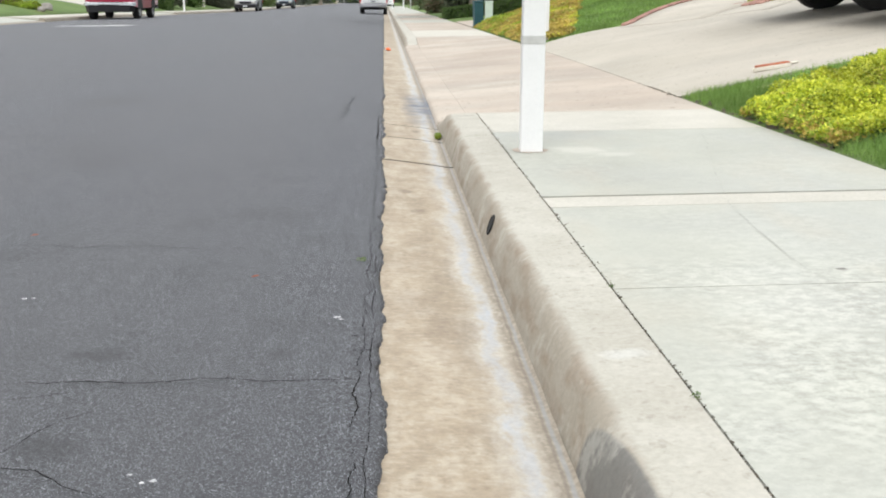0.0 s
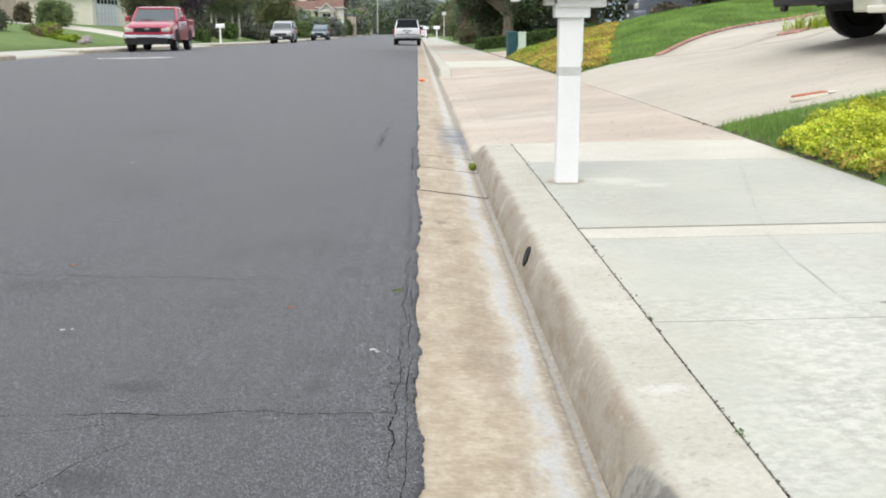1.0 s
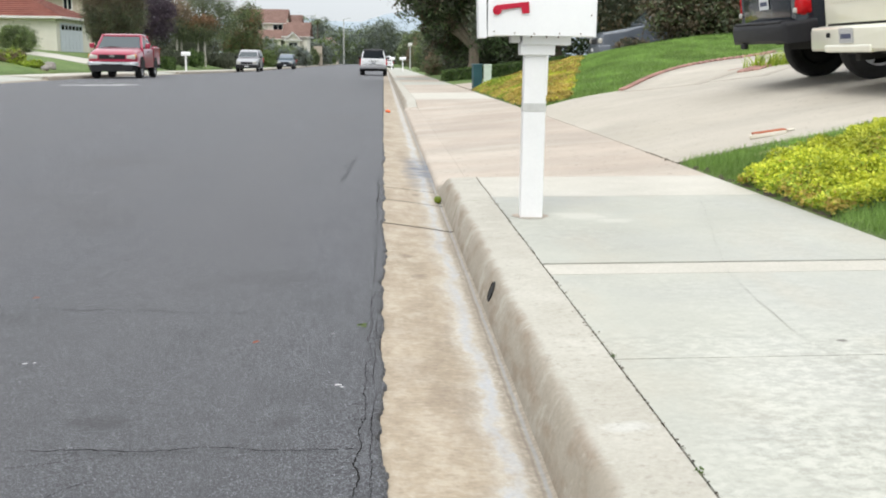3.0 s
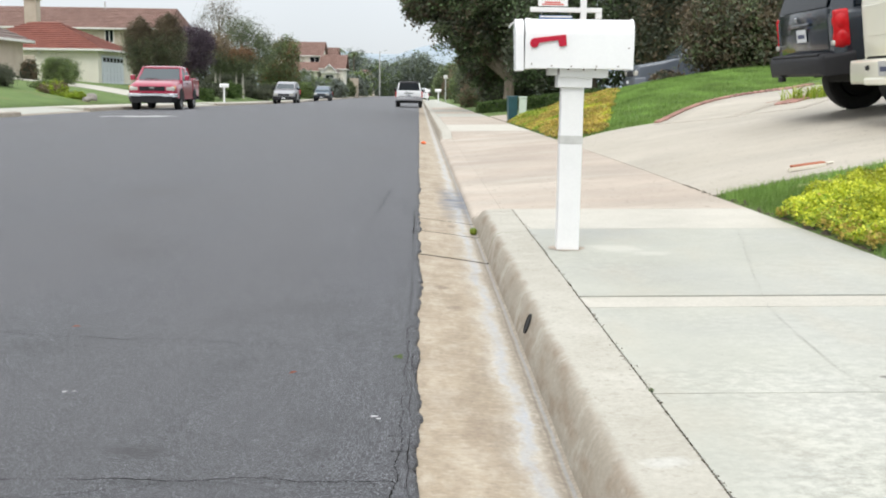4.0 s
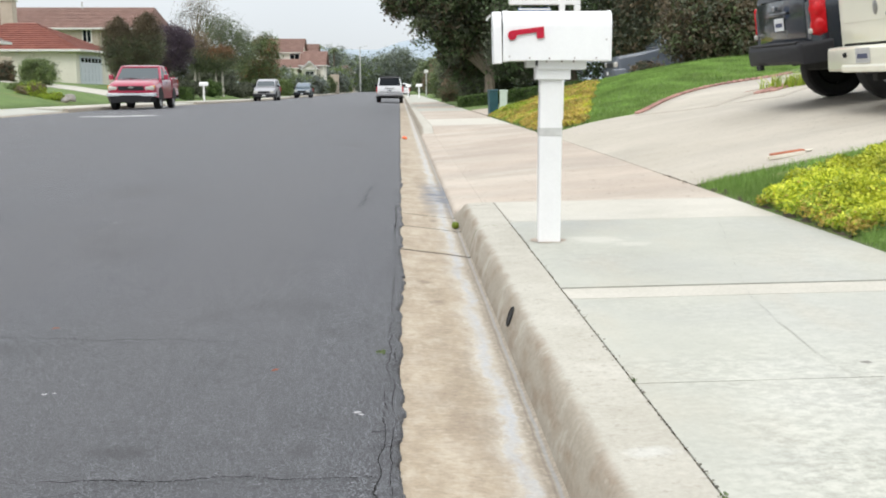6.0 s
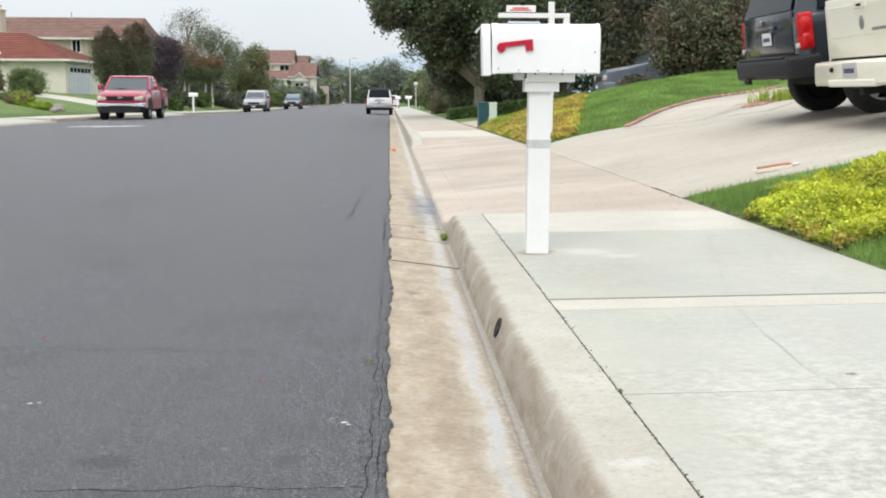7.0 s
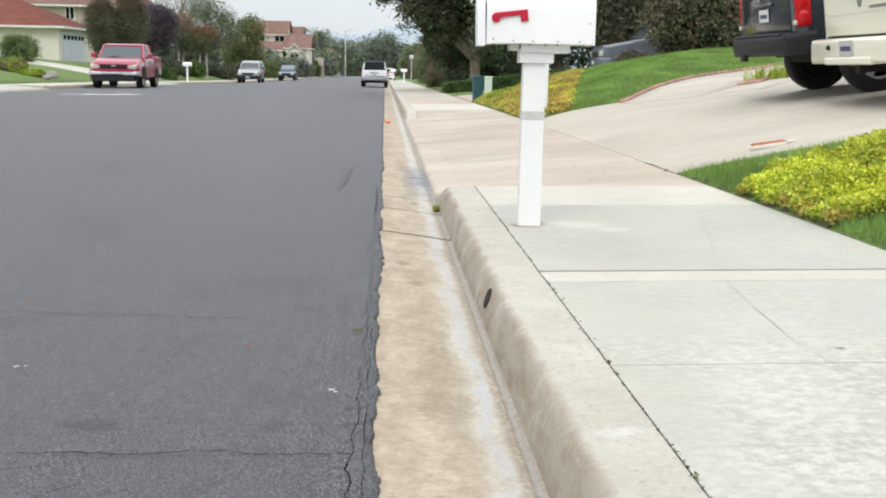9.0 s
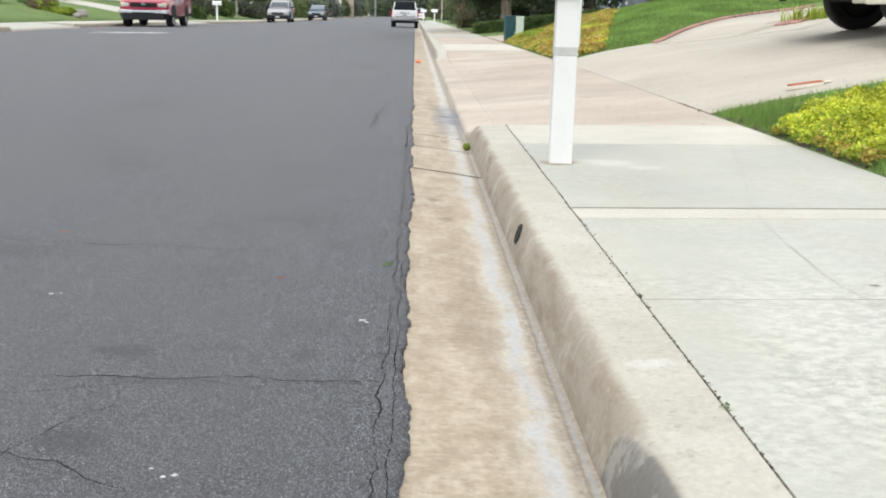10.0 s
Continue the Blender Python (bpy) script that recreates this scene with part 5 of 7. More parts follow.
def suv(m, paint, label, length=4.7, width=1.86, height=1.78, rack=True, wheel_r=0.37, big=False, name="suv", lift=0.0, bump_mat="", roof_mat=""):
    """A tall estate car: nose toward +x."""
    t = thing(name, m, label, "car")
    w, h = width / 2, height
    F, Rr = length / 2, -length / 2
    belt = h * 0.62
    part("body", loft([(F, w * 0.80, w * 0.76, 0.42, 0.80, 0.08), (F - 0.12, w * 0.92, w * 0.88, 0.34, belt * 0.86, 0.10), (F - 0.9, w, w * 0.95, 0.30, belt * 0.95, 0.10), (F - 1.25, w, w * 0.96, 0.30, belt, 0.06), (0, w, w * 0.97, 0.30, belt + 0.02, 0.05), (Rr + 0.35, w, w * 0.96, 0.45, belt + 0.03, 0.05), (Rr + 0.08, w * 0.97, w * 0.93, 0.52, belt + 0.02, 0.05), (Rr + 0.03, w * 0.94, w * 0.90, 0.54, belt, 0.05)]), M[paint], t, "", True)
    c0 = F - 1.25
    part("cabin", loft([(c0 - 0.1, w * 0.90, w * 0.86, belt - 0.05, belt + 0.06, 0.03), (c0 - 0.72, w * 0.93, w * 0.78, belt - 0.05, h - 0.06, 0.10), (c0 - 1.2, w * 0.94, w * 0.79, belt - 0.05, h, 0.10), (Rr + 0.5, w * 0.94, w * 0.79, belt - 0.05, h - 0.01, 0.10), (Rr + 0.28, w * 0.93, w * 0.77, belt - 0.05, h - 0.05, 0.08), (Rr + 0.10, w * 0.92, w * 0.85, belt - 0.05, belt + 0.22, 0.06), (Rr + 0.045, w * 0.92, w * 0.89, belt - 0.05, belt + 0.07, 0.04)]), M[paint], t, "", True)
    if roof_mat:
        part("roof_panel", loft([(c0 - 0.75, w * 0.74, w * 0.70, h - 0.05, h + 0.005, 0.02), (c0 - 1.2, w * 0.76, w * 0.72, h - 0.02, h + 0.03, 0.03), (Rr + 0.5, w * 0.76, w * 0.72, h - 0.03, h + 0.025, 0.03), (Rr + 0.24, w * 0.74, w * 0.70, h - 0.09, h - 0.03, 0.02)]), M[roof_mat], t, "black roof panel", True)
    part("windscreen", pane([(c0 - 0.14, -w * 0.80, belt + 0.10), (c0 - 0.14, w * 0.80, belt + 0.10), (c0 - 0.66, w * 0.66, h - 0.13), (c0 - 0.66, -w * 0.66, h - 0.13)]), M["glass_light"], t, "windscreen")
    part("rear_window", pane([(Rr + 0.032, w * 0.80, belt + 0.085), (Rr + 0.032, -w * 0.80, belt + 0.085), (Rr + 0.235, -w * 0.70, h - 0.09), (Rr + 0.235, w * 0.70, h - 0.09)]), M["glass"], t, "dark rear window")
    lean = (h - belt) * 0.27
    side_windows(t, ((c0 - 0.28, c0 - 1.15, c0 - 1.15, c0 - 0.80), (c0 - 1.22, c0 - 2.05, c0 - 2.0, c0 - 1.22), (c0 - 2.12, Rr + 0.30, Rr + 0.42, c0 - 2.07)), w * 0.945, belt + 0.06, h - 0.14, w * 0.115, t)
    # tailgate details
    gate = part("tailgate", box(Rr + 0.018, Rr + 0.06, -w * 0.80, w * 0.80, 0.66, belt + 0.08, 0.02, 2), M[paint], t, "", True)
    part("gate_handle", box(Rr - 0.015, Rr + 0.02, -0.30, 0.30, belt - 0.10, belt - 0.065, 0.008, 1), M["trim"] if not big else M["paint_black"], gate)
    plate(gate, Rr + 0.006, 0.0, belt - 0.21, -1)
    part("badge", box(Rr - 0.012, Rr + 0.01, 0.10, 0.16, belt - 0.04, belt + 0.02, 0.006, 1), M["chrome"], gate)
    rb = part("rear_bumper", loft([(Rr - 0.13, w * 0.84, w * 0.86, 0.49, 0.66, 0.07), (Rr - 0.09, w * 0.93, w * 0.95, 0.45, 0.70, 0.06), (Rr + 0.25, w * 1.0, w * 1.005, 0.44, 0.70, 0.04)]), M["trim"] if big else M[bump_mat or paint], t, "", True)
    part("bumper_step", box(Rr - 0.12, Rr + 0.05, -w * 0.80, w * 0.80, 0.685, 0.715, 0.01, 1), M["trim"], rb)
    part("tow_cover", box(Rr - 0.136, Rr - 0.08, 0.42, 0.58, 0.395, 0.46, 0.01, 1), M["dark"], rb)
    part("front_bumper", loft([(F + 0.08, w * 0.76, w * 0.74, 0.34, 0.56, 0.05), (F + 0.02, w * 0.92, w * 0.90, 0.30, 0.58, 0.05), (F - 0.3, w * 1.0, w * 0.99, 0.30, 0.58, 0.04)]), M["trim"] if big else M[bump_mat or paint], t, "", True)
    part("grille", box(F - 0.03, F + 0.02, -w * 0.48, w * 0.48, 0.62, 0.78, 0.02, 2), M["trim"], t, "dark front grille")
    part("lettering_bar", box(F + 0.08, F + 0.088, -0.15, 0.15, 0.40, 0.50), M["plate"], t)
    for sx in (-1, 1):
        z0 = belt - 0.42
        y0, y1 = sorted((sx * w * 0.92, sx * w * 0.985))
        tl = part("tail_light", box(Rr + 0.03, Rr + 0.21, y0, y1, z0 + 0.04, z0 + 0.46, 0.03, 3), M["lamp_red"], t, "red tail light", True)
        b2 = box(Rr + 0.0, Rr + 0.05, sx * w * 0.94 - 0.028, sx * w * 0.94 + 0.028, z0 + 0.06, z0 + 0.12, 0.015, 2)
        part("reversing_lamp", b2, M["lamp_clear"], tl)
        b3 = bmesh.new()
        for zc in (0.14, 0.33):
            bmesh.ops.create_uvsphere(b3, u_segments=14, v_segments=8, radius=0.118, matrix=Matrix.Translation((Rr + 0.115, sx * w * 0.94, z0 + zc)) @ Matrix.Diagonal((0.80, 0.55, 1.0, 1)))
        part("lamp_lens", b3, M["lamp_red"], tl, "", True)
        y0, y1 = sorted((sx * w * 0.52, sx * w * 0.86))
        part("headlight", box(F - 0.14, F + 0.01, y0, y1, 0.64, 0.80, 0.03, 2), M["lamp_clear"], t)
        y0, y1 = sorted((sx * w * 0.98, sx * (w + 0.17)))
        part("mirror", box(c0 - 0.30, c0 - 0.18, y0, y1, belt + 0.02, belt + 0.17, 0.03, 2), M["trim"], t)
        for xa in (c0 - 1.05, c0 - 1.95):
            y0, y1 = sorted((sx * w * 0.97, sx * (w + 0.015)))
            part("door_handle", box(xa - 0.08, xa + 0.08, y0, y1, belt - 0.12, belt - 0.085, 0.008, 1), M["trim"], t)
        for xw in (F - 0.92, Rr + 0.98):
            # flat dark disc stands for the shaded wheel opening, proud of the body
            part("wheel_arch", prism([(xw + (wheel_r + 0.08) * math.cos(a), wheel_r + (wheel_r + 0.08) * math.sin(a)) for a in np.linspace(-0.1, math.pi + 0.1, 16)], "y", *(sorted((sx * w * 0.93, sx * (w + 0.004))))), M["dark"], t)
            wheel(t, xw, sx * (w - 0.13), wheel_r, 0.24, sx, M["alloy"])
        if rack:
            y = sx * w * 0.70
            b4 = cyl(0.018, 0.018, (c0 - 1.0, y, h + 0.05), (Rr + 0.5, y, h + 0.05), 8)
            part("roof_rail", b4, M["trim"], t)
    if rack:
        for xr in (c0 - 1.3, Rr + 0.9):
            part("roof_bar", cyl(0.016, 0.016, (xr, -w * 0.70, h + 0.05), (xr, w * 0.70, h + 0.05), 8), M["trim"], t)
    part("underbody", box(Rr + 0.55, F - 0.2, -w * 0.7, w * 0.7, 0.30, 0.45, 0.02, 1), M["dark"], t)
    for o in t.children:
        if not o.name.startswith("wheel.") and o.name != "wheel":
            o.location.z += lift
    return t


def on_bank(x, y):
    return bank(x, y) + 0.03


# driveway: dark car beyond, cream pickup nearer; both face uphill
tilt_d = -math.degrees(math.atan((bank(8.6, 12.9) - bank(5.65, 12.9)) / 2.95))
suv(pose(7.27, 12.93, bank(5.65, 12.9) + 0.03 + 0.5 * (bank(8.6, 12.9) - bank(5.65, 12.9)), 0, tilt_d, 0), "paint_black", "glossy black tall estate car parked on the sloping driveway", 4.95, 1.96, 1.84, True, 0.42, True, lift=0.11)
tilt_c = -math.degrees(math.atan((bank(9.0, 10.4) - bank(5.7, 10.4)) / 3.3))
pickup(pose(7.45, 10.50, bank(7.3, 10.4) + 0.10, 0, tilt_c, 0), "paint_cream", "cream pickup truck parked on the driveway, tailgate to the street", 5.4, 1.95, 1.86, True)
# street
pickup(pose(-10.36, 43.4, road_z(-10.25, 43) - 0.01, 0, 0, -88), "paint_red", "red pickup truck with chrome bumper parked at the kerb", 4.8, 1.92, 1.73)
suv(pose(-10.62, 85.0, road_z(-10.6, 85) - 0.01, 0, 0, -89), "paint_silver", "silver estate car with dark lower bumper parked along the far kerb", 4.6, 1.82, 1.72, False, 0.36, bump_mat="trim")
suv(pose(-10.15, 112.0, road_z(-10.2, 112) - 0.01, 0, 0, -90), "paint_blue", "small blue-grey car parked along the far kerb", 4.3, 1.74, 1.58, False, 0.33, name="small_car", bump_mat="trim")
suv(pose(-0.64, 69.3, road_z(-0.7, 69.3) - 0.02, 0, 0, 90), "paint_white", "white estate car with black roof parked at the kerb", 4.6, 1.72, 1.64, True, 0.35, bump_mat="paint_silver", roof_mat="trim")
suv(pose(0.2, 118.0, fall(118) + 0.02, 0, 0, 90), "paint_white", "white car parked far down the street", 4.5, 1.78, 1.5, False, 0.34, name="small_car")
pad = pose(9.1, 33.6, bank(8.9, 33.6) + 0.37, 0, -3, 0)
tagged(part("next_driveway", box(-2.7, 2.7, -1.3, 1.3, -0.55, 0, 0.01, 1), M["drive"], None, "", False, pad), "pale concrete driveway of the next house", "driveway", kind="structure")
suv(pad @ pose(0, 0, 0, 0, 0, 180), "paint_grey", "dark grey-blue car parked on the next driveway behind the lawn", 4.7, 1.90, 1.80, False, 0.36)

# ---- plants ----


def crown_points(blobs, n, rng, clump=0.16, per=22):
    """Points in clumps over the shells of several ellipsoids: (x, y, z, rx, ry, rz)."""
    vol = np.array([b[3] * b[4] * b[5] for b in blobs]) ** 0.67
    out = []
    for b, k in zip(blobs, (vol / vol.sum() * n).astype(int)):
        m = max(1, k // per)
        d = rng.normal(size=(m, 3))
        d /= np.linalg.norm(d, axis=1)[:, None]
        r = rng.uniform(0.45, 1.08, m)[:, None] ** 0.6
        r = np.where(rng.random((m, 1)) < 0.13, rng.uniform(1.02, 1.30, (m, 1)), r)
        c = d * r * np.array(b[3:6]) + np.array(b[:3])
        p = np.repeat(c, per, 0)
        out.append(p + rng.normal(size=p.shape) * clump * min(b[3:6]))
    return np.concatenate(out)


def limb(bm, p, q, r0, r1, bend, seed, n=6):
    p, q = Vector(p), Vector(q)
    prev = p
    for i in range(1, n + 1):
        s = i / n
        cur = p.lerp(q, s) + Vector((noise.noise((seed, s * 2, 0)), noise.noise((seed + 9, s * 2, 0)), 0)) * bend * math.sin(math.pi * s)
        cyl(r0 + (r1 - r0) * (i - 1) / n, r0 + (r1 - r0) * s, prev, cur + (cur - prev) * 0.05, 8, bm)
        prev = cur


GROUPS = {"street_tree": "trees behind the pavement", "garden_tree": "trees in the front gardens", "garden_shrub": "garden shrubs", "distant_tree": "trees at the street end"}


def tree(name, x, y, z, label, blobs, leaf, n, size, bark="bark", r=0.14, stems=1, seed=1, clump=0.16, fork=0.45, spread_=0.25, foot=(0, 0), tips=""):
    t = thing(name, pose(x, y, z), label, "tree" if "tree" in name else "shrub", GROUPS.get(name, ""))
    rng = np.random.default_rng(seed)
    bm = bmesh.new()
    low = min(b[2] for b in blobs)
    for s in range(stems):
        a = 6.28 * s / stems + seed
        f = Vector((foot[0] + 0.25 * (stems > 1) * math.cos(a), foot[1] + 0.25 * (stems > 1) * math.sin(a), -0.2))
        top = Vector((spread_ * math.cos(a) * (stems > 1), spread_ * math.sin(a) * (stems > 1), low * fork + 0.3))
        limb(bm, f, top, r, r * 0.72, 0.12, seed + s)
        for i, b in enumerate(blobs):
            if i % stems == s:
                limb(bm, top, (b[0], b[1], b[2] + 0.2 * b[5]), r * 0.6, r * 0.12, 0.25, seed + i * 3.3)
                for q in range(3):
                    e = (b[0] + b[3] * 0.7 * math.cos(q * 2.1 + i), b[1] + b[4] * 0.7 * math.sin(q * 2.1 + i), b[2] + b[5] * 0.5)
                    limb(bm, (b[0] * 0.6, b[1] * 0.6, top.z * 0.4 + b[2] * 0.6), e, r * 0.25, r * 0.05, 0.2, seed + q + i, 4)
    part("trunk", bm, M[bark], t, "", True)
    leaves = leaf if isinstance(leaf, tuple) else (leaf,)
    n, size = int(n * 1.7), size * 0.74
    for j, lf in enumerate(leaves):
        p = crown_points(blobs, n // len(leaves), rng, clump)
        if tips:
            high = p[:, 2] + rng.normal(0, 0.3, len(p)) > np.percentile(p[:, 2], 68)
            ob = new("top_foliage", leaf_mesh("top_foliage", p[high], size, M[tips], rng))
            ob.parent = t
            p = p[~high]
        ob = new("crown", leaf_mesh("crown", p, size, M[lf], rng))
        ob.parent = t
    return t


def bush(name, x, y, z, rx, ry, h, leaf, n, size, label, seed=1, lumps=7):
    rng = np.random.default_rng(seed)
    blobs = [(0, 0, h * 0.45, rx * 0.9, ry * 0.9, h * 0.5)]
    for i in range(lumps):
        a = 6.28 * i / lumps
        blobs.append((rx * 0.5 * math.cos(a), ry * 0.5 * math.sin(a), h * rng.uniform(0.35, 0.65), rx * 0.45, ry * 0.45, h * 0.4))
    return tree(name, x, y, z, label, blobs, leaf, n, size, r=0.04, stems=3, seed=seed, fork=0.1, spread_=0.1)


# big dark street tree, its crown hanging over the kerb
tree("street_tree", 4.14, 48.5, bank(4.14, 48.5), "large dark green leafy tree leaning over the pavement",
     [tuple(1.08 * q for q in b) for b in ((-1.5, 0, 5.2, 2.2, 2.4, 1.8), (0.3, 0.5, 5.6, 2.3, 2.5, 2.2), (-3.4, 0, 4.6, 1.1, 1.3, 1.0), (-2.2, -0.5, 3.5, 1.05, 1.2, 1.15), (-1.3, 0, 3.2, 1.0, 1.2, 1.5), (0.5, 0, 3.6, 1.2, 1.4, 1.3), (-1.5, 0.5, 2.4, 0.6, 0.7, 1.25), (1.7, 1, 4.8, 1.6, 1.8, 2.0), (-3.9, 0.2, 4.1, 0.65, 0.7, 0.6), (-0.9, 1.5, 2.0, 1.0, 1.1, 1.2), (0.4, 2.0, 2.2, 1.2, 1.1, 1.2))],
     ("leaf_dark", "leaf_street", "leaf_mid", "leaf_bronze"), 60000, 0.105, "bark_tan", 0.30, 1, 3, 0.14)
tree("street_tree", 7.1, 43.5, bank(7.1, 43.5), "dark leafy tree behind the next driveway",
     [(0, 0, 4.2, 2.4, 2.0, 2.2), (-1.8, 0, 3.2, 1.5, 1.4, 1.6), (1.9, 0.4, 3.6, 1.7, 1.6, 1.9), (0, 0, 6.0, 2.4, 2.0, 1.6), (-2.2, 0, 1.7, 1.3, 1.2, 1.0), (0.8, 0, 1.7, 1.6, 1.2, 1.0)],
     ("leaf_dark", "leaf_street", "leaf_dark"), 30000, 0.10, "bark", 0.22, 2, 8, 0.17)
tree("street_tree", 10.8, 41.0, bank(10.8, 41), "dark bronze-leaved tree by the house",
     [(0, 0, 4.3, 2.2, 1.8, 2.1), (-1.4, 0, 2.9, 1.3, 1.2, 1.4), (1.6, 0, 3.2, 1.6, 1.4, 1.6), (0.2, 0, 5.9, 2.2, 1.6, 1.5), (-0.5, 0, 1.8, 1.6, 1.2, 1.0)],
     ("leaf_dark", "leaf_dark", "leaf_brown", "leaf_dark"), 24000, 0.10, "bark", 0.2, 2, 12, 0.17)
bush("garden_shrub", 8.75, 28.6, bank(8.75, 28.6) - 0.1, 1.75, 1.4, 2.4, ("leaf_dark", "leaf_bronze", "leaf_mid", "leaf_bronze"), 24000, 0.07, "large dark shrub with bronze leaf tips beside the lawn", 31, 9)
bush("garden_shrub", 10.9, 30.6, bank(10.9, 30.6) - 0.1, 1.6, 1.4, 2.9, ("leaf_dark", "leaf_bronze", "leaf_dark"), 16000, 0.085, "tall dark bronze shrub behind the parked cars", 32, 8)
bush("garden_shrub", 7.15, 30.2, bank(7.15, 30.2) - 0.1, 0.5, 0.5, 0.62, ("leaf_brown", "leaf_dark"), 6000, 0.045, "low bronze shrub at the top of the lawn", 33, 5)
# clipped hedge and shrubs down the pavement
hr = np.random.default_rng(44)


def hedge(x0, x1, y0, y1, z, h, leaf, n, size, label, tilt=0.0):
    t = thing("hedge", pose((x0 + x1) / 2, (y0 + y1) / 2, z, 0, tilt, 0), label, "hedge")
    w, d = (x1 - x0) / 2, (y1 - y0) / 2
    core = box(-w * 0.93, w * 0.93, -d * 0.9, d * 0.9, -0.1, h * 0.93, 0.08, 2)
    part("inner_twigs", core, M["leaf_dark"], t)
    p = hr.uniform(-1, 1, (n, 3))
    k = hr.integers(0, 3, n)
    s = np.sign(p)
    p[k == 0, 0], p[k == 1, 1] = s[k == 0, 0], s[k == 1, 1]
    p[:, 2] = (p[:, 2] + 1) / 2
    p[k == 2, 2] = 1
    p += hr.normal(0, 0.03, p.shape)
    p *= np.array([w, d, h])
    ob = new("foliage", leaf_mesh("foliage", p, size, M[leaf], hr))
    ob.parent = t
    return t


hedge(2.5, 7.2, 41.2, 42.6, bank(4.4, 42) - 0.02, 0.54, "leaf_hedge", 26000, 0.04, "clipped green box hedge beside the pavement", -7.5)
bush("garden_shrub", 3.6, 60.5, bank(3.6, 60.5) - 0.1, 1.45, 1.5, 3.3, ("leaf_dark", "leaf_dark", "leaf_mid"), 14000, 0.07, "green shrub at the back of the pavement", 51)
bush("garden_shrub", 3.5, 80.0, bank(3.5, 80) - 0.1, 1.2, 1.6, 2.6, ("leaf_bright", "leaf_mid"), 9000, 0.08, "bright green shrub at the back of the pavement", 52)
bush("garden_shrub", 2.9, 58.5, bank(2.9, 58) - 0.1, 0.7, 1.0, 1.2, ("leaf_mid", "leaf_brown"), 6000, 0.06, "low green shrub by the pavement", 53)
bush("garden_shrub", 4.4, 56.0, bank(4.4, 56) - 0.1, 1.4, 1.6, 2.4, ("leaf_dark",), 10000, 0.07, "dark shrub under the street tree", 54)
bush("garden_shrub", 6.2, 52.0, bank(6.2, 52) - 0.1, 2.2, 1.5, 2.6, ("leaf_dark",), 12000, 0.07, "dark shrub behind the hedge", 55)
bush("garden_shrub", 4.4, 100.0, bank(4.4, 100) - 0.1, 1.6, 2.0, 4.0, ("leaf_mid", "leaf_brown"), 9000, 0.10, "tall shrub far down the pavement", 56)

# left side trees, from the red pickup down the street
tree("garden_tree", -16.2, 62.0, left_bank(-16.2, 62), "rounded bronze-green tree in front of a house", [(0, 0, 2.6, 0.80, 0.8, 1.0), (-0.2, 0, 3.1, 0.48, 0.5, 0.7), (0.25, 0, 3.2, 0.42, 0.5, 0.75), (0.0, 0, 1.6, 0.55, 0.6, 0.9), (0.05, 0, 3.75, 0.28, 0.3, 0.4)], ("leaf_dark", "leaf_mid", "leaf_bronze"), 22000, 0.055, seed=61, clump=0.24, tips="leaf_bronze")
tree("garden_tree", -14.75, 62.8, left_bank(-14.75, 62.8), "tall rounded bronze-green tree in front of a house", [(0, 0, 2.9, 0.82, 0.8, 1.2), (-0.25, 0, 3.6, 0.48, 0.5, 0.8), (0.25, 0, 3.7, 0.48, 0.5, 0.8), (0.0, 0, 1.8, 0.6, 0.6, 0.9), (0.05, 0, 4.3, 0.32, 0.3, 0.4)], ("leaf_dark", "leaf_mid", "leaf_bronze"), 24000, 0.055, seed=62, clump=0.24, tips="leaf_bronze")
tree("garden_tree", -15.5, 71.0, left_bank(-15.5, 71), "dark purple-leaved tree in the front garden", [(0, 0, 2.8, 1.1, 1.1, 1.2), (0.9, 0, 2.9, 0.8, 0.9, 1.2), (-0.9, 0, 2.5, 0.9, 0.9, 0.9), (-1.5, -0.3, 2.9, 0.6, 0.7, 0.7), (0.3, 0, 3.8, 0.7, 0.7, 0.6), (1.4, 0, 3.4, 0.5, 0.5, 0.6)], ("leaf_purple",), 18000, 0.062, seed=63, stems=3, clump=0.27)
tree("garden_tree", -19.6, 104.0, left_bank(-19.6, 104), "tall thin tree with nearly bare branches", [(0, 0, 6.4, 1.9, 1.6, 1.7), (1.4, 0, 5.8, 1.5, 1.4, 1.4), (-1.3, 0, 5.2, 1.2, 1.2, 1.3), (0.4, 0, 7.6, 1.2, 1.0, 0.9)], ("leaf_brown", "leaf_dark"), 3400, 0.08, "bark_tan", 0.24, 2, 64, 0.26)
tree("garden_tree", -16.4, 101.0, left_bank(-16.4, 101), "loose grey-green tree above the gardens", [(0, 0, 4.6, 2.0, 1.7, 1.8), (1.2, 0, 3.6, 1.5, 1.4, 1.3), (-1.3, 0, 3.4, 1.4, 1.3, 1.4), (-0.6, 0, 5.8, 1.3, 1.2, 1.0), (1.6, 0, 4.9, 0.9, 0.9, 0.7)], ("leaf_mid", "leaf_dark", "leaf_mid"), 10500, 0.08, "bark_tan", 0.18, 2, 65, 0.3)
tree("garden_tree", -14.2, 84.0, left_bank(-14.2, 84), "small red-tipped tree with pale twin trunks", [(0, 0, 2.75, 1.2, 1.0, 0.8), (0.2, 0, 3.2, 0.9, 0.8, 0.5)], ("leaf_mid", "leaf_dark", "leaf_mid"), 11000, 0.07, "bark_pale", 0.11, 2, 66, 0.26, 0.5, tips="leaf_red")
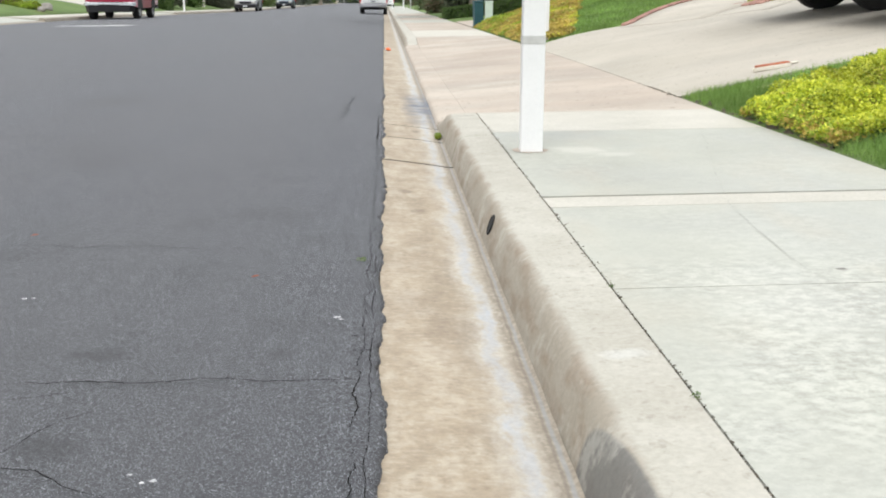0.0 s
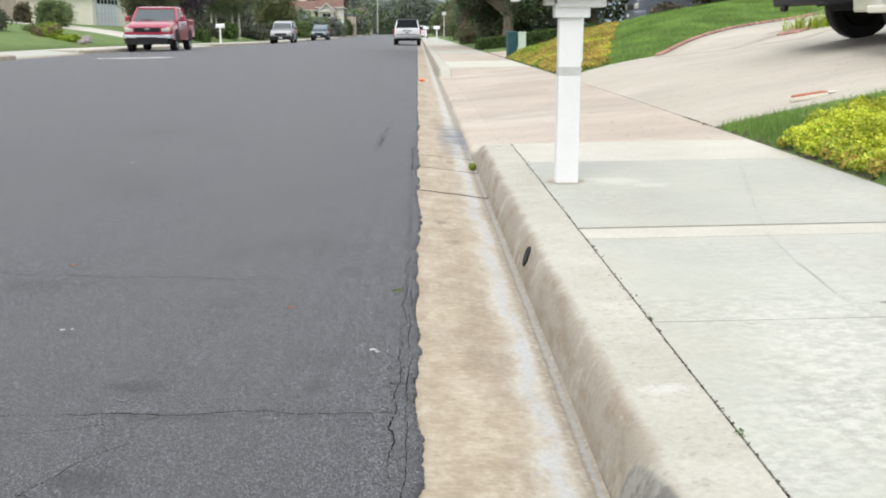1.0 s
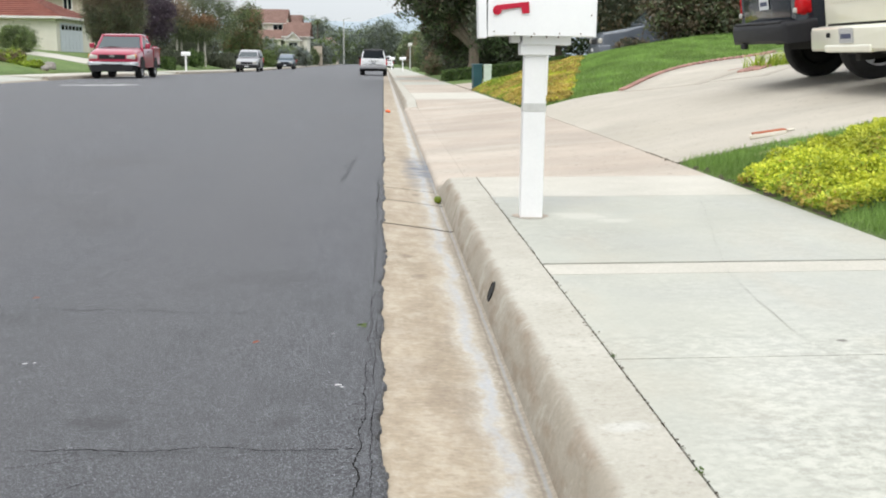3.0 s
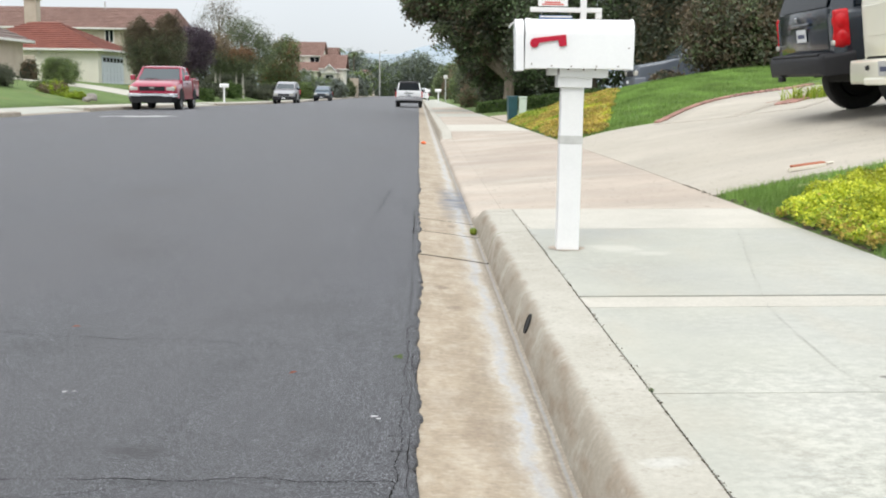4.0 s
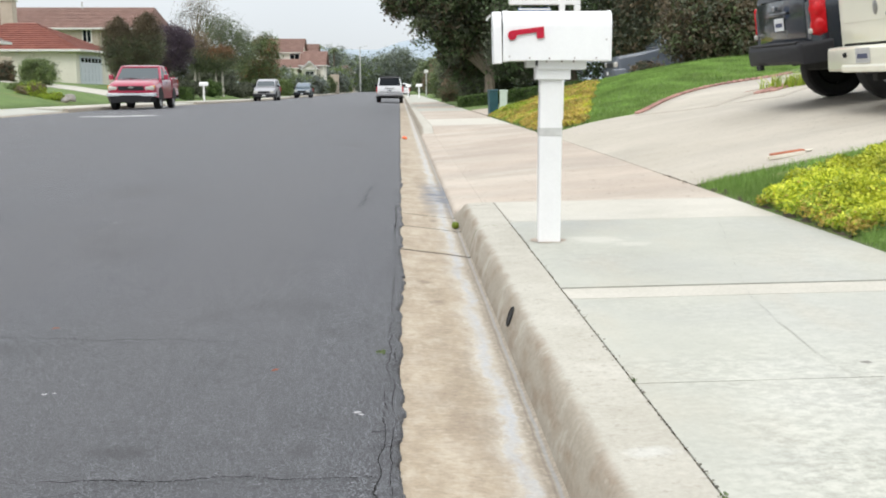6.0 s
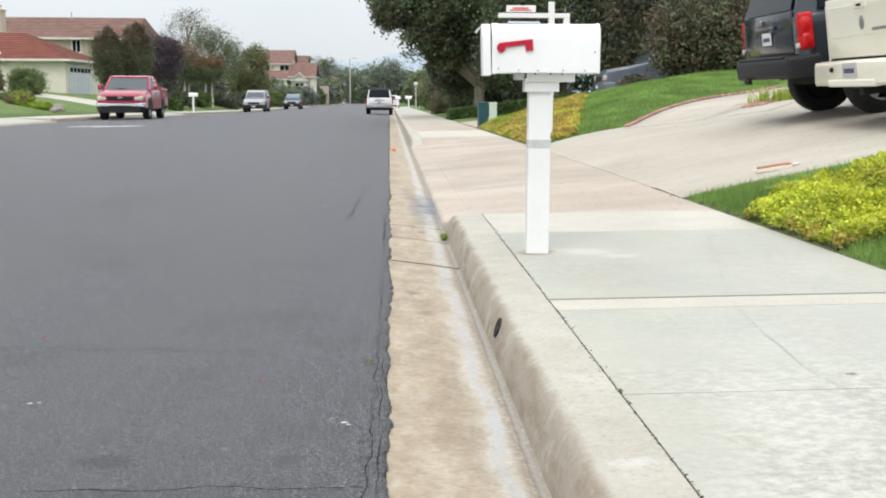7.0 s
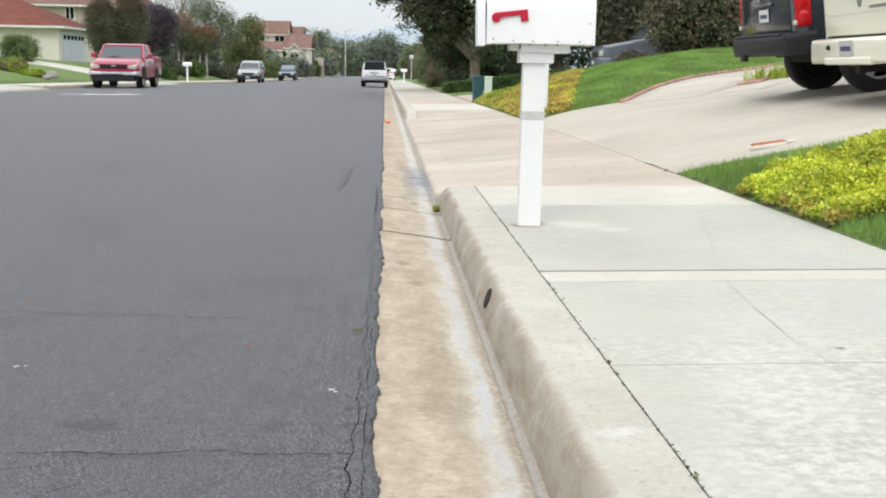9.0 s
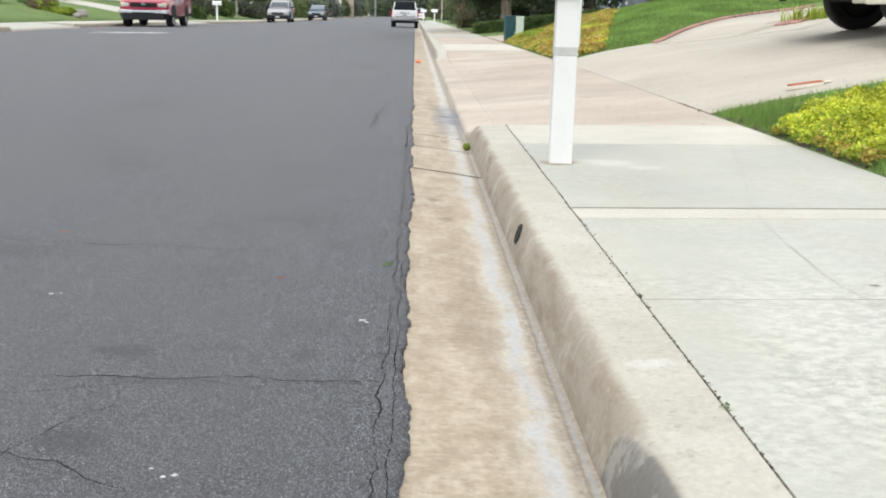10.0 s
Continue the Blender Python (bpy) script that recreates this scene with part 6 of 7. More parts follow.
tree("garden_tree", -16.0, 84.5, left_bank(-16, 84.5), "small green tree with a pale trunk", [(0, 0, 3.2, 1.1, 1.0, 1.2), (0.3, 0, 2.5, 0.9, 0.9, 0.8)], ("leaf_mid", "leaf_dark"), 10000, 0.07, "bark_pale", 0.11, 2, 67, 0.26, 0.5, tips="leaf_brown")
tree("garden_tree", -15.0, 114.0, left_bank(-15, 114), "reddish brown and green tree by the street", [(0, 0, 3.6, 1.8, 1.5, 1.8), (0.8, 0, 4.9, 1.2, 1.2, 1.1), (-1.2, 0, 2.5, 1.3, 1.2, 1.4), (0.6, 0, 2.0, 1.5, 1.2, 1.3)], ("leaf_red", "leaf_mid", "leaf_bright", "leaf_mid"), 10500, 0.12, "bark", 0.14, 2, 68, 0.2)
for i, (x, y, rx, h, lf) in enumerate(((-14.6, 71.5, 1.6, 1.0, "leaf_dark"), (-15.6, 69.0, 1.3, 1.3, "leaf_dark"), (-14.6, 79.0, 1.5, 1.1, "leaf_hedge"), (-13.9, 89.5, 1.4, 1.2, "leaf_dark"), (-16.4, 92.0, 2.2, 1.9, "leaf_dark"), (-13.9, 98.0, 1.4, 1.2, "leaf_dark"),
                                      (-14.2, 108.0, 1.4, 1.4, "leaf_mid"), (-13.8, 122.0, 1.6, 1.8, "leaf_bright"), (-14.2, 136.0, 2.0, 1.8, "leaf_mid"), (-14.6, 152.0, 2.4, 2.4, "leaf_mid"), (-20.0, 98.0, 3.2, 3.4, "leaf_dark"), (-18.0, 124.0, 3.4, 3.6, "leaf_mid"), (-18.5, 80.0, 2.2, 2.4, "leaf_dark"), (-17.0, 96.0, 2.4, 2.2, "leaf_dark"))):
    bush("garden_shrub", x, y, left_bank(x, y) - 0.1, rx, 1.3, h, (lf,), 6000, 0.075 + 0.0003 * y, "low dense shrub in a front garden across the street", 70 + i, 6)
for i, (x, y, rx, h, lf) in enumerate(((-13.6, 128.0, 1.8, 2.4, "leaf_mid"), (-14.2, 142.0, 2.2, 2.6, "leaf_bright"), (-13.4, 158.0, 2.2, 2.9, "leaf_dark"), (-13.2, 168.0, 2.0, 2.7, "leaf_mid"), (-12.9, 200.0, 2.4, 4.2, "leaf_dark"), (-12.9, 222.0, 2.6, 4.4, "leaf_mid"), (-13.4, 258.0, 3.4, 6.2, "leaf_bright"), (-17.5, 150.0, 2.6, 3.6, "leaf_mid"))):
    # half of these leaves take the colour with haze painted in
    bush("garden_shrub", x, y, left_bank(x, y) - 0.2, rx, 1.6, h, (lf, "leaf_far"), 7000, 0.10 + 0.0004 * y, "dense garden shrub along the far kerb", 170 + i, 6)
hedge(-15.6, -13.1, 65.5, 67.5, left_bank(-14, 66) - 0.2, 0.75, "leaf_hedge", 9000, 0.06, "low clipped hedge along a front garden")
bush("garden_shrub", -18.5, 55.0, left_bank(-18.5, 55) - 0.1, 0.95, 0.9, 1.35, ("leaf_bright", "leaf_bright", "leaf_mid"), 12000, 0.05, "round light green shrub in front of the garage", 91)
bush("garden_shrub", -20.3, 55.6, left_bank(-20.3, 55.6) - 0.1, 0.45, 0.5, 1.15, ("leaf_brown", "leaf_dark"), 4000, 0.055, "dark reddish shrub at the house corner", 92)
bush("garden_shrub", -16.9, 42.5, left_bank(-16.9, 42.5) - 0.1, 0.8, 0.9, 0.85, ("leaf_dark",), 6000, 0.05, "dark round shrub on the lawn", 93)
bush("garden_shrub", -15.0, 43.6, left_bank(-15, 43.6) - 0.1, 0.65, 0.7, 0.6, ("cover_green", "leaf_brown"), 4500, 0.045, "golden grassy shrub on the lawn", 94)
bush("garden_shrub", -15.9, 45.6, left_bank(-15.9, 45.6) - 0.1, 0.8, 0.8, 0.5, ("leaf_bright",), 4500, 0.045, "low bright green shrub on the lawn", 95)
bush("garden_shrub", -14.2, 43.4, left_bank(-14.2, 43.4) - 0.1, 0.6, 0.7, 0.35, ("cover_green",), 3500, 0.04, "low pale green planting by the drive", 96)
for i, (x, y, r) in enumerate(((-13.75, 44.6, 0.26), (-13.5, 43.2, 0.18), (-14.0, 45.6, 0.2))):
    bm = bmesh.new()
    bmesh.ops.create_icosphere(bm, subdivisions=3, radius=r)
    for v in bm.verts:
        v.co *= 1 + 0.35 * noise.noise(v.co * 5 + Vector((i, 0, 0)))
        v.co.z *= 0.75
    tagged(part("garden_rock", bm, M["stone"], None, "", True, pose(x, y, left_bank(x, y) + 0.08)), "rounded grey-brown garden rock by the drive", "rock", "rocks by the drive")

# far end of the street: dark tree masses closing the view
fr = np.random.default_rng(77)
for i, (x, y, w, h, lf) in enumerate(((-36, 305, 9, 15, "leaf_mid"), (-27, 300, 8, 13.5, "leaf_mid"), (-19, 306, 7, 14.5, "leaf_mid"), (-12, 300, 7, 11.5, "leaf_bright"), (-6, 308, 7, 12.5, "leaf_mid"), (-0.5, 303, 7, 14, "leaf_mid"), (5, 306, 6.5, 11.0, "leaf_mid"), (10, 298, 6, 9.0, "leaf_bright"), (16, 300, 6, 11, "leaf_mid"), (25, 304, 7, 13, "leaf_dark"),
                                      (-16, 215, 3.5, 5.0, "leaf_mid"), (-14.5, 240, 3.2, 5.5, "leaf_bright"), (-13.8, 190, 2.2, 3.6, "leaf_mid"), (5.2, 160, 2.6, 5.5, "leaf_mid"), (6.0, 200, 3.0, 6.5, "leaf_bright"), (5.0, 130, 2.0, 4.2, "leaf_brown"), (7, 240, 3.5, 7.0, "leaf_mid"))):
    z = fall(y) - (1.5 if y > 250 else 0.3)
    # past 250 m two leaves in three carry the painted haze
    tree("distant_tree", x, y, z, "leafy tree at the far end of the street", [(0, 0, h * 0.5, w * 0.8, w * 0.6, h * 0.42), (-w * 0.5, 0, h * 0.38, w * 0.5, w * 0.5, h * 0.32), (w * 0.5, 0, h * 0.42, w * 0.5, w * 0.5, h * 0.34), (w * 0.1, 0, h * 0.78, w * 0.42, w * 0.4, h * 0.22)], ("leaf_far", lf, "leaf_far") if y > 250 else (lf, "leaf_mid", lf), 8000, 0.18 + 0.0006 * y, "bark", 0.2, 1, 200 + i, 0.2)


def palm(x, y, z, h, seed):
    t = thing("palm_tree", pose(x, y, z), "tall palm with a ragged head far down the street", "tree")
    bm = bmesh.new()
    limb(bm, (0, 0, -0.2), (0.2, 0, h), 0.22, 0.15, 0.3, seed)
    part("trunk", bm, M["bark"], t, "", True)
    bm = bmesh.new()
    for k in range(22):
        a, e = 6.28 * k / 22 + seed, random.Random(seed * 50 + k).uniform(-0.4, 1.0)
        prev = None
        for s in range(6):
            q = s / 5
            c = Vector((math.cos(a) * 2.4 * q, math.sin(a) * 2.4 * q, h + 1.6 * e * q - 2.2 * q * q * (0.5 + 0.3 * e)))
            sd = Vector((-math.sin(a), math.cos(a), 0)) * 0.28 * (1 - q * 0.8)
            cur = (bm.verts.new(c - sd), bm.verts.new(c + sd))
            if prev:
                bm.faces.new((prev[0], prev[1], cur[1], cur[0]))
            prev = cur
    part("fronds", bm, M["leaf_mid"], t)
    return t


palm(-21.5, 285, fall(285) - 1.5, 14.0, 1)
palm(-18.0, 290, fall(290) - 1.5, 13.2, 2)
palm(-14.5, 205, fall(205) - 0.3, 2.5, 3)

# ---- groundcover and lawn ----
gr = np.random.default_rng(99)


def cover_points(inside, n, box4, hump, hmax):
    x = gr.uniform(box4[0], box4[1], n * 4)
    y = gr.uniform(box4[2], box4[3], n * 4)
    keep = [i for i in range(n * 4) if inside(x[i], y[i])][:n]
    out = []
    for i in keep:
        k = 0.55 + 0.75 * noise.noise((x[i] * hump, y[i] * hump, 0)) + 0.25 * noise.noise((x[i] * hump * 3, y[i] * hump * 3, 4))
        k = max(0.3, min(1.2, k)) * hmax * min(1.0, edge_of(inside, x[i], y[i]))
        out.append((x[i], y[i], land(x[i], y[i]) + 0.01 + k * gr.uniform(0.03, 1.0) ** 0.5))
    return np.array(out)


def edge_of(inside, x, y):
    s = 0
    for dx, dy in ((0.12, 0), (-0.12, 0), (0, 0.12), (0, -0.12), (0.25, 0), (-0.25, 0), (0, 0.25), (0, -0.25)):
        s += inside(x + dx, y + dy)
    return 0.45 + 0.55 * s / 8


def near_cover(x, y):
    e = 0.07 * noise.noise((x * 4, y * 4, 0))
    return x > 2.37 + 0.5 * e and 5.42 + e < y < 6.95 + 0.75 * (x - 2.44) + e and x < 5.2 and y < 8.9


def bank_cover(x, y):
    e = 0.15 * noise.noise((x * 2, y * 2, 0))
    return x > 2.40 + 0.3 * e and 17.0 + e < y < 28.4 and x < 2.98 + 0.205 * (y - 16.8) + e


def stuff(name, me, label, category):
    return tagged(new(name, me), label, category, kind="stuff")


pts = cover_points(near_cover, 150000, (2.35, 5.2, 5.3, 8.9), 3.4, 0.22)
tone = np.array([noise.noise((p[0] * 3.5, p[1] * 3.5, 9)) for p in pts]) + gr.normal(0, 0.22, len(pts)) - 0.3 * (pts[:, 0] + gr.normal(0, 0.08, len(pts)) < 2.46) + 0.16
low_leaf = np.array([p[2] - land(p[0], p[1]) for p in pts]) / 0.22
tone += 0.9 * np.clip(low_leaf - 0.55, -0.5, 0.15)
stuff("groundcover", leaf_mesh("groundcover", pts[tone > -0.02], 0.0122, M["cover_yellow"], gr, 0.4), "low yellow-green leafy groundcover beside the pavement", "groundcover")
stuff("groundcover", leaf_mesh("groundcover", pts[(tone <= -0.02) & (tone > -0.42)], 0.0122, M["cover_green"], gr, 0.4), "mid-green leaves within the leafy groundcover", "groundcover")
stuff("groundcover", leaf_mesh("groundcover", pts[tone <= -0.42], 0.0122, M["cover_gold"], gr, 0.4), "golden brown leaves within the leafy groundcover", "groundcover")
pts = cover_points(bank_cover, 60000, (2.35, 6.5, 16.8, 29), 1.3, 0.13)
tone = np.array([noise.noise((p[0] * 1.5, p[1] * 1.5, 9)) for p in pts]) + gr.normal(0, 0.2, len(pts)) + np.clip((23 - pts[:, 1]) * 0.05, -0.3, 0.3) - 0.25 * (pts[:, 0] < 3.3)
stuff("groundcover", leaf_mesh("groundcover", pts[tone > 0.36], 0.028, M["cover_yellow"], gr, 0.4), "yellow-green groundcover on the bank past the driveway", "groundcover")
stuff("groundcover", leaf_mesh("groundcover", pts[(tone <= 0.36) & (tone > -0.4)], 0.028, M["cover_gold"], gr, 0.4), "golden groundcover on the bank past the driveway", "groundcover")
stuff("groundcover", leaf_mesh("groundcover", pts[tone <= -0.4], 0.028, M["cover_green"], gr, 0.4), "green leaves in the bank groundcover", "groundcover")


def blades(name, inside, n, box4, h, w, label):
    x = gr.uniform(box4[0], box4[1], n)
    y = gr.uniform(box4[2], box4[3], n)
    k = np.array([inside(a, b) for a, b in zip(x, y)])
    x, y = x[k], y[k]
    z = np.array([land(a, b) for a, b in zip(x, y)])
    m = len(x)
    a = gr.uniform(0, 6.28, m)
    hh = h * gr.uniform(0.5, 1.25, m)
    lean = gr.normal(0, 0.35, (m, 2)) * hh[:, None]
    base = np.column_stack([x, y, z - 0.01])
    side = np.column_stack([np.cos(a), np.sin(a), np.zeros(m)]) * w
    tip = base + np.column_stack([lean, hh + 0.01])
    v = np.stack([base - side, base + side, tip], 1).reshape(-1, 3)
    return stuff(name, raw_mesh(name, v, np.arange(3 * m).reshape(m, 3), M["grass"]), label, "grass")


def near_lawn(x, y):
    return x > 2.385 + 0.02 * noise.noise((x, y * 6, 0)) and y < 8.27 + 0.03 * noise.noise((x * 5, y, 0)) and not near_cover(x, y) and ((x - 3.12) / 0.34) ** 2 + ((y - 7.98) / 0.13) ** 2 > 0.7 + 0.9 * noise.noise((x * 9, y * 9, 2))


def soil_edge(x, y):
    k = max(0.0, 1 - abs(x - 2.405) / 0.036)
    return land(2.42, y) - 0.022 + 0.028 * k + 0.05 * k * noise.noise((x * 22, y * 9, 0))


edge_soil = new("bed_edge", grid_mesh("bed_edge", np.linspace(2.372, 2.46, 9), np.linspace(5.4, 8.24, 150), soil_edge, M["soil"]))
tagged(edge_soil, "dark crumbly soil edge between pavement and lawn", "soil", kind="stuff")
blades("grass", near_lawn, 70000, (2.38, 5.6, 4.4, 8.3), 0.066, 0.0032, "short green lawn grass at the driveway corner")
blades("grass", lambda x, y: y > 16.83 and not bank_cover(x, y) and off_path(x, y) > 0.04 + path_bulge(((x - 4.0) * 3.5 + (y - 16.75) * 4.75) / 36.0), 95000, (2.6, 9.5, 16.8, 29), 0.06, 0.007, "short green lawn grass on the rising bank")

# planting bed with strappy leaves beside the path
bed_m = thing("planting_bed", pose(6.75, 17.45, bank(6.75, 17.45) - 0.02), "small bark bed with yellow-green strappy plants edged in brick", "planting bed")
bm = bmesh.new()
for k in range(20):
    a = 6.28 * k / 20
    bm.verts.new((1.3 * math.cos(a), 0.62 * math.sin(a), 0.05 + 0.16 * 1.3 * math.cos(a)))
bm.faces.new(bm.verts[:])
bmesh.ops.solidify(bm, geom=bm.faces[:], thickness=0.1)
part("bark_mulch", bm, M["brick"], bed_m, "reddish bark mulch")
bm = bmesh.new()
lr = random.Random(3)
for k in range(420):
    cx, cy = lr.uniform(-0.6, 1.0), lr.uniform(-0.45, 0.45)
    a, ln = lr.uniform(0, 6.28), lr.uniform(0.18, 0.38)
    prev = None
    for s in range(4):
        q = s / 3
        c = Vector((cx + math.cos(a) * ln * 0.7 * q * q, cy + math.sin(a) * ln * 0.7 * q * q, 0.05 + 0.16 * cx + ln * q * (1 - 0.35 * q)))
        sd = Vector((-math.sin(a), math.cos(a), 0)) * 0.012 * (1 - q * 0.85)
        cur = (bm.verts.new(c - sd), bm.verts.new(c + sd))
        if prev:
            bm.faces.new((prev[0], prev[1], cur[1], cur[0]))
        prev = cur
part("strappy_leaves", bm, M["cover_green"], bed_m)

# ---- houses ----


def roof_plane(bm, a, b, c, d, courses):
    """One slope of tiled courses from eave a-b up to ridge d-c, each course lapping the one below."""
    a, b, c, d = (Vector(p) for p in (a, b, c, d))
    n = (b - a).cross(d - a)
    if n.length < 1e-6:
        n = (b - a).cross(c - a)
    n.normalize()
    if n.z < 0:
        n = -n
    for i in range(courses):
        s0, s1 = i / courses, (i + 1) / courses
        p0, p1, q0, q1 = a.lerp(d, s0), b.lerp(c, s0), a.lerp(d, s1), b.lerp(c, s1)
        up = n * 0.05
        v = [bm.verts.new(p) for p in (p0, p1, p1 + up, p0 + up, q0, q1)]
        bm.faces.new((v[0], v[1], v[2], v[3]))
        if (q0 - q1).length > 0.02:
            bm.faces.new((v[3], v[2], v[5], v[4]))
        else:
            bm.faces.new((v[3], v[2], v[4]))


def window_in(parent, x, y, z, w, h, face, name="window"):
    """A framed window; face is the outward way: 'y' toward the camera, 'x' toward the street."""
    wobj = new(name)
    wobj.parent = parent
    wobj.matrix_basis = pose(x, y, z, 0, 0, 0 if face == "y" else 90)
    for x0, x1, z0, z1 in ((-w / 2 - 0.08, -w / 2, -h / 2 - 0.08, h / 2 + 0.08), (w / 2, w / 2 + 0.08, -h / 2 - 0.08, h / 2 + 0.08), (-w / 2, w / 2, h / 2, h / 2 + 0.08), (-w / 2, w / 2, -h / 2 - 0.08, -h / 2), (-0.03, 0.03, -h / 2, h / 2)):
        part("window_frame", box(x0, x1, -0.06, 0.02, z0, z1), M["fascia"], wobj)
    for sgn in (-1, 1):
        x0, x1 = sorted((sgn * 0.03, sgn * w / 2))
        part("pane", box(x0, x1, -0.02, 0.0, -h / 2, h / 2), M["glass"], wobj)
    return wobj


def house(name, x0, x1, y0, y1, base, eave, ridge, wall, tile, label, hip=1.0, over=0.5, along="x", courses=14, parent=None):
    """A house block with overhanging tiled roof; hip: how far the ridge stops short of each end (0: gable)."""
    t = parent or thing(name, pose(0, 0, 0), label, "house")
    part("wall", box(x0, x1, y0, y1, base, eave), M[wall], t)
    X0, X1, Y0, Y1 = x0 - over, x1 + over, y0 - over, y1 + over
    ez = eave - 0.12
    bm = bmesh.new()
    if along == "x":
        ym, hp = (y0 + y1) / 2, hip * (Y1 - Y0) / 2
        r0, r1 = (X0 + hp, ym, ridge), (X1 - hp, ym, ridge)
        roof_plane(bm, (X0, Y0, ez), (X1, Y0, ez), r1, r0, courses)
        roof_plane(bm, (X1, Y1, ez), (X0, Y1, ez), r0, r1, courses)
        if hip:
            roof_plane(bm, (X1, Y0, ez), (X1, Y1, ez), r1, r1, courses)
            roof_plane(bm, (X0, Y1, ez), (X0, Y0, ez), r0, r0, courses)
        else:
            part("gable_wall", prism([(y0, eave), (y1, eave), (ym, ridge - 0.15)], "x", x0, x1), M[wall], t)
    else:
        xm, hp = (x0 + x1) / 2, hip * (X1 - X0) / 2
        r0, r1 = (xm, Y0 + hp, ridge), (xm, Y1 - hp, ridge)
        roof_plane(bm, (X1, Y0, ez), (X1, Y1, ez), r1, r0, courses)
        roof_plane(bm, (X0, Y1, ez), (X0, Y0, ez), r0, r1, courses)
        if hip:
            roof_plane(bm, (X0, Y0, ez), (X1, Y0, ez), r0, r0, courses)
            roof_plane(bm, (X1, Y1, ez), (X0, Y1, ez), r1, r1, courses)
        else:
            part("gable_wall", prism([(x0, eave), (x1, eave), (xm, ridge - 0.15)], "y", y0, y1), M[wall], t)
            for p, q in (((X0, ez), (xm, ridge)), ((X1, ez), (xm, ridge))):
                bb = prism([p, q, (q[0], q[1] - 0.2), (p[0], p[1] - 0.2)], "y", Y0 - 0.03, Y0 + 0.02)
                part("barge_board", bb, M["fascia"], t)
    bmesh.ops.remove_doubles(bm, verts=bm.verts, dist=0.002)
    part("roof", bm, M[tile], t)
    part("soffit", box(X0 + 0.02, X1 - 0.02, Y0 + 0.02, Y1 - 0.02, ez - 0.06, ez - 0.01), M["fascia"], t)
    for q in ((X0, X1, Y0 - 0.03, Y0 + 0.02), (X0, X1, Y1 - 0.02, Y1 + 0.03), (X0 - 0.03, X0 + 0.02, Y0, Y1), (X1 - 0.02, X1 + 0.03, Y0, Y1)):
        part("fascia", box(*q, ez - 0.10, ez + 0.03), M["fascia"], t)
    return t


near_house = house("house", -34, -22.2, 51.5, 60, 0.2, 3.35, 5.6, "stucco_tan", "tile_grey", "single-storey tan stucco house with a grey-brown tiled roof")
for xx in (-23.0, -24.6):
    part("shutter_panel", box(xx - 0.45, xx + 0.45, 51.44, 51.49, 1.2, 2.9, 0.01, 1), M["stucco_tan"], near_house)
garage_house = house("house", -29.5, -20.45, 68, 75.4, 0.2, 3.20, 4.95, "stucco", "tile_red", "cream stucco house with a terracotta tiled roof and garage")
gd = part("garage_door", box(-20.445, -20.40, 68.7, 73.6, 0.5, 2.75, 0.01, 1), M["garage"], garage_house, "pale blue panelled garage door")
for r_ in range(4):
    for c_ in range(6):
        y_ = 68.85 + c_ * 0.79
        z_ = 0.62 + r_ * 0.53
        if r_ == 3:
            part("pane", box(-20.398, -20.385, y_ + 0.06, y_ + 0.62, z_ + 0.12, z_ + 0.40), M["glass"], gd)
        else:
            part("door_panel", box(-20.40, -20.375, y_, y_ + 0.68, z_, z_ + 0.44, 0.012, 1), M["garage"], gd)
part("wall_lamp", box(-24.2, -24.05, 67.86, 67.99, 2.75, 2.95, 0.01, 1), M["fascia"], garage_house)
part("side_gate", box(-25.3, -23.75, 66.0, 66.12, 0.3, 2.6, 0.02, 1), M["stucco_tan"], garage_house, "tan boarded side gate")
part("downpipe", cyl(0.05, 0.05, (-23.6, 67.9, 2.4), (-23.0, 67.9, 1.5), 8), M["fascia"], garage_house)
part("entry_recess", box(-27.8, -26.6, 67.95, 67.99, 0.4, 2.6), M["stucco_tan"], garage_house)
tall_house = house("house", -43, -21.0, 88.5, 98.5, 0.2, 5.55, 7.45, "stucco_tan", "tile_brown", "two-storey tan house with a brown tiled roof", hip=0.12)
window_in(tall_house, -25.6, 88.45, 4.8, 0.62, 0.95, "y")
part("vent_pipe", cyl(0.06, 0.06, (-27.2, 93, 7.2), (-27.2, 93, 7.9), 8), M["pole"], tall_house)
part("chimney", box(-28.85, -27.95, 78.5, 79.4, 3.0, 6.9, 0.04, 1), M["stucco_tan"], garage_house, "beige stucco chimney")
for pot in (-28.6, -28.2):
    part("chimney_pot", cyl(0.14, 0.11, (pot, 79.0, 7.0), (pot, 79.0, 7.32), 10), M["stucco_tan"], garage_house)
part("chimney_cap", box(-28.95, -27.85, 78.4, 79.5, 6.9, 7.02, 0.02, 1), M["stucco"], garage_house)
far_house = house("house", -24.0, -16.7, 180, 190, -2.0, 6.1, 8.5, "stucco", "tile_brown", "two-storey cream house with brown tiled gable roofs down the street", hip=0)
house("", -21.5, -15.0, 190.6, 197, -2.0, 6.0, 7.9, "stucco_tan", "tile_brown", "", hip=0, parent=far_house)
house("", -16.2, -12.6, 176, 184, -2.0, 3.9, 6.2, "stucco", "tile_brown", "", hip=0, parent=far_house)
house("", -15.6, -13.7, 173.2, 175.9, -2.0, 3.3, 4.5, "stucco", "tile_brown", "", hip=0, along="y", courses=6, parent=far_house)
house("", -22.0, -16.9, 176.2, 179.9, -2.0, 3.5, 4.9, "stucco", "tile_brown", "", hip=0, courses=6, parent=far_house)
window_in(far_house, -17.7, 179.95, 5.1, 1.5, 1.3, "y")
window_in(far_house, -20.9, 179.95, 5.1, 1.3, 1.2, "y")
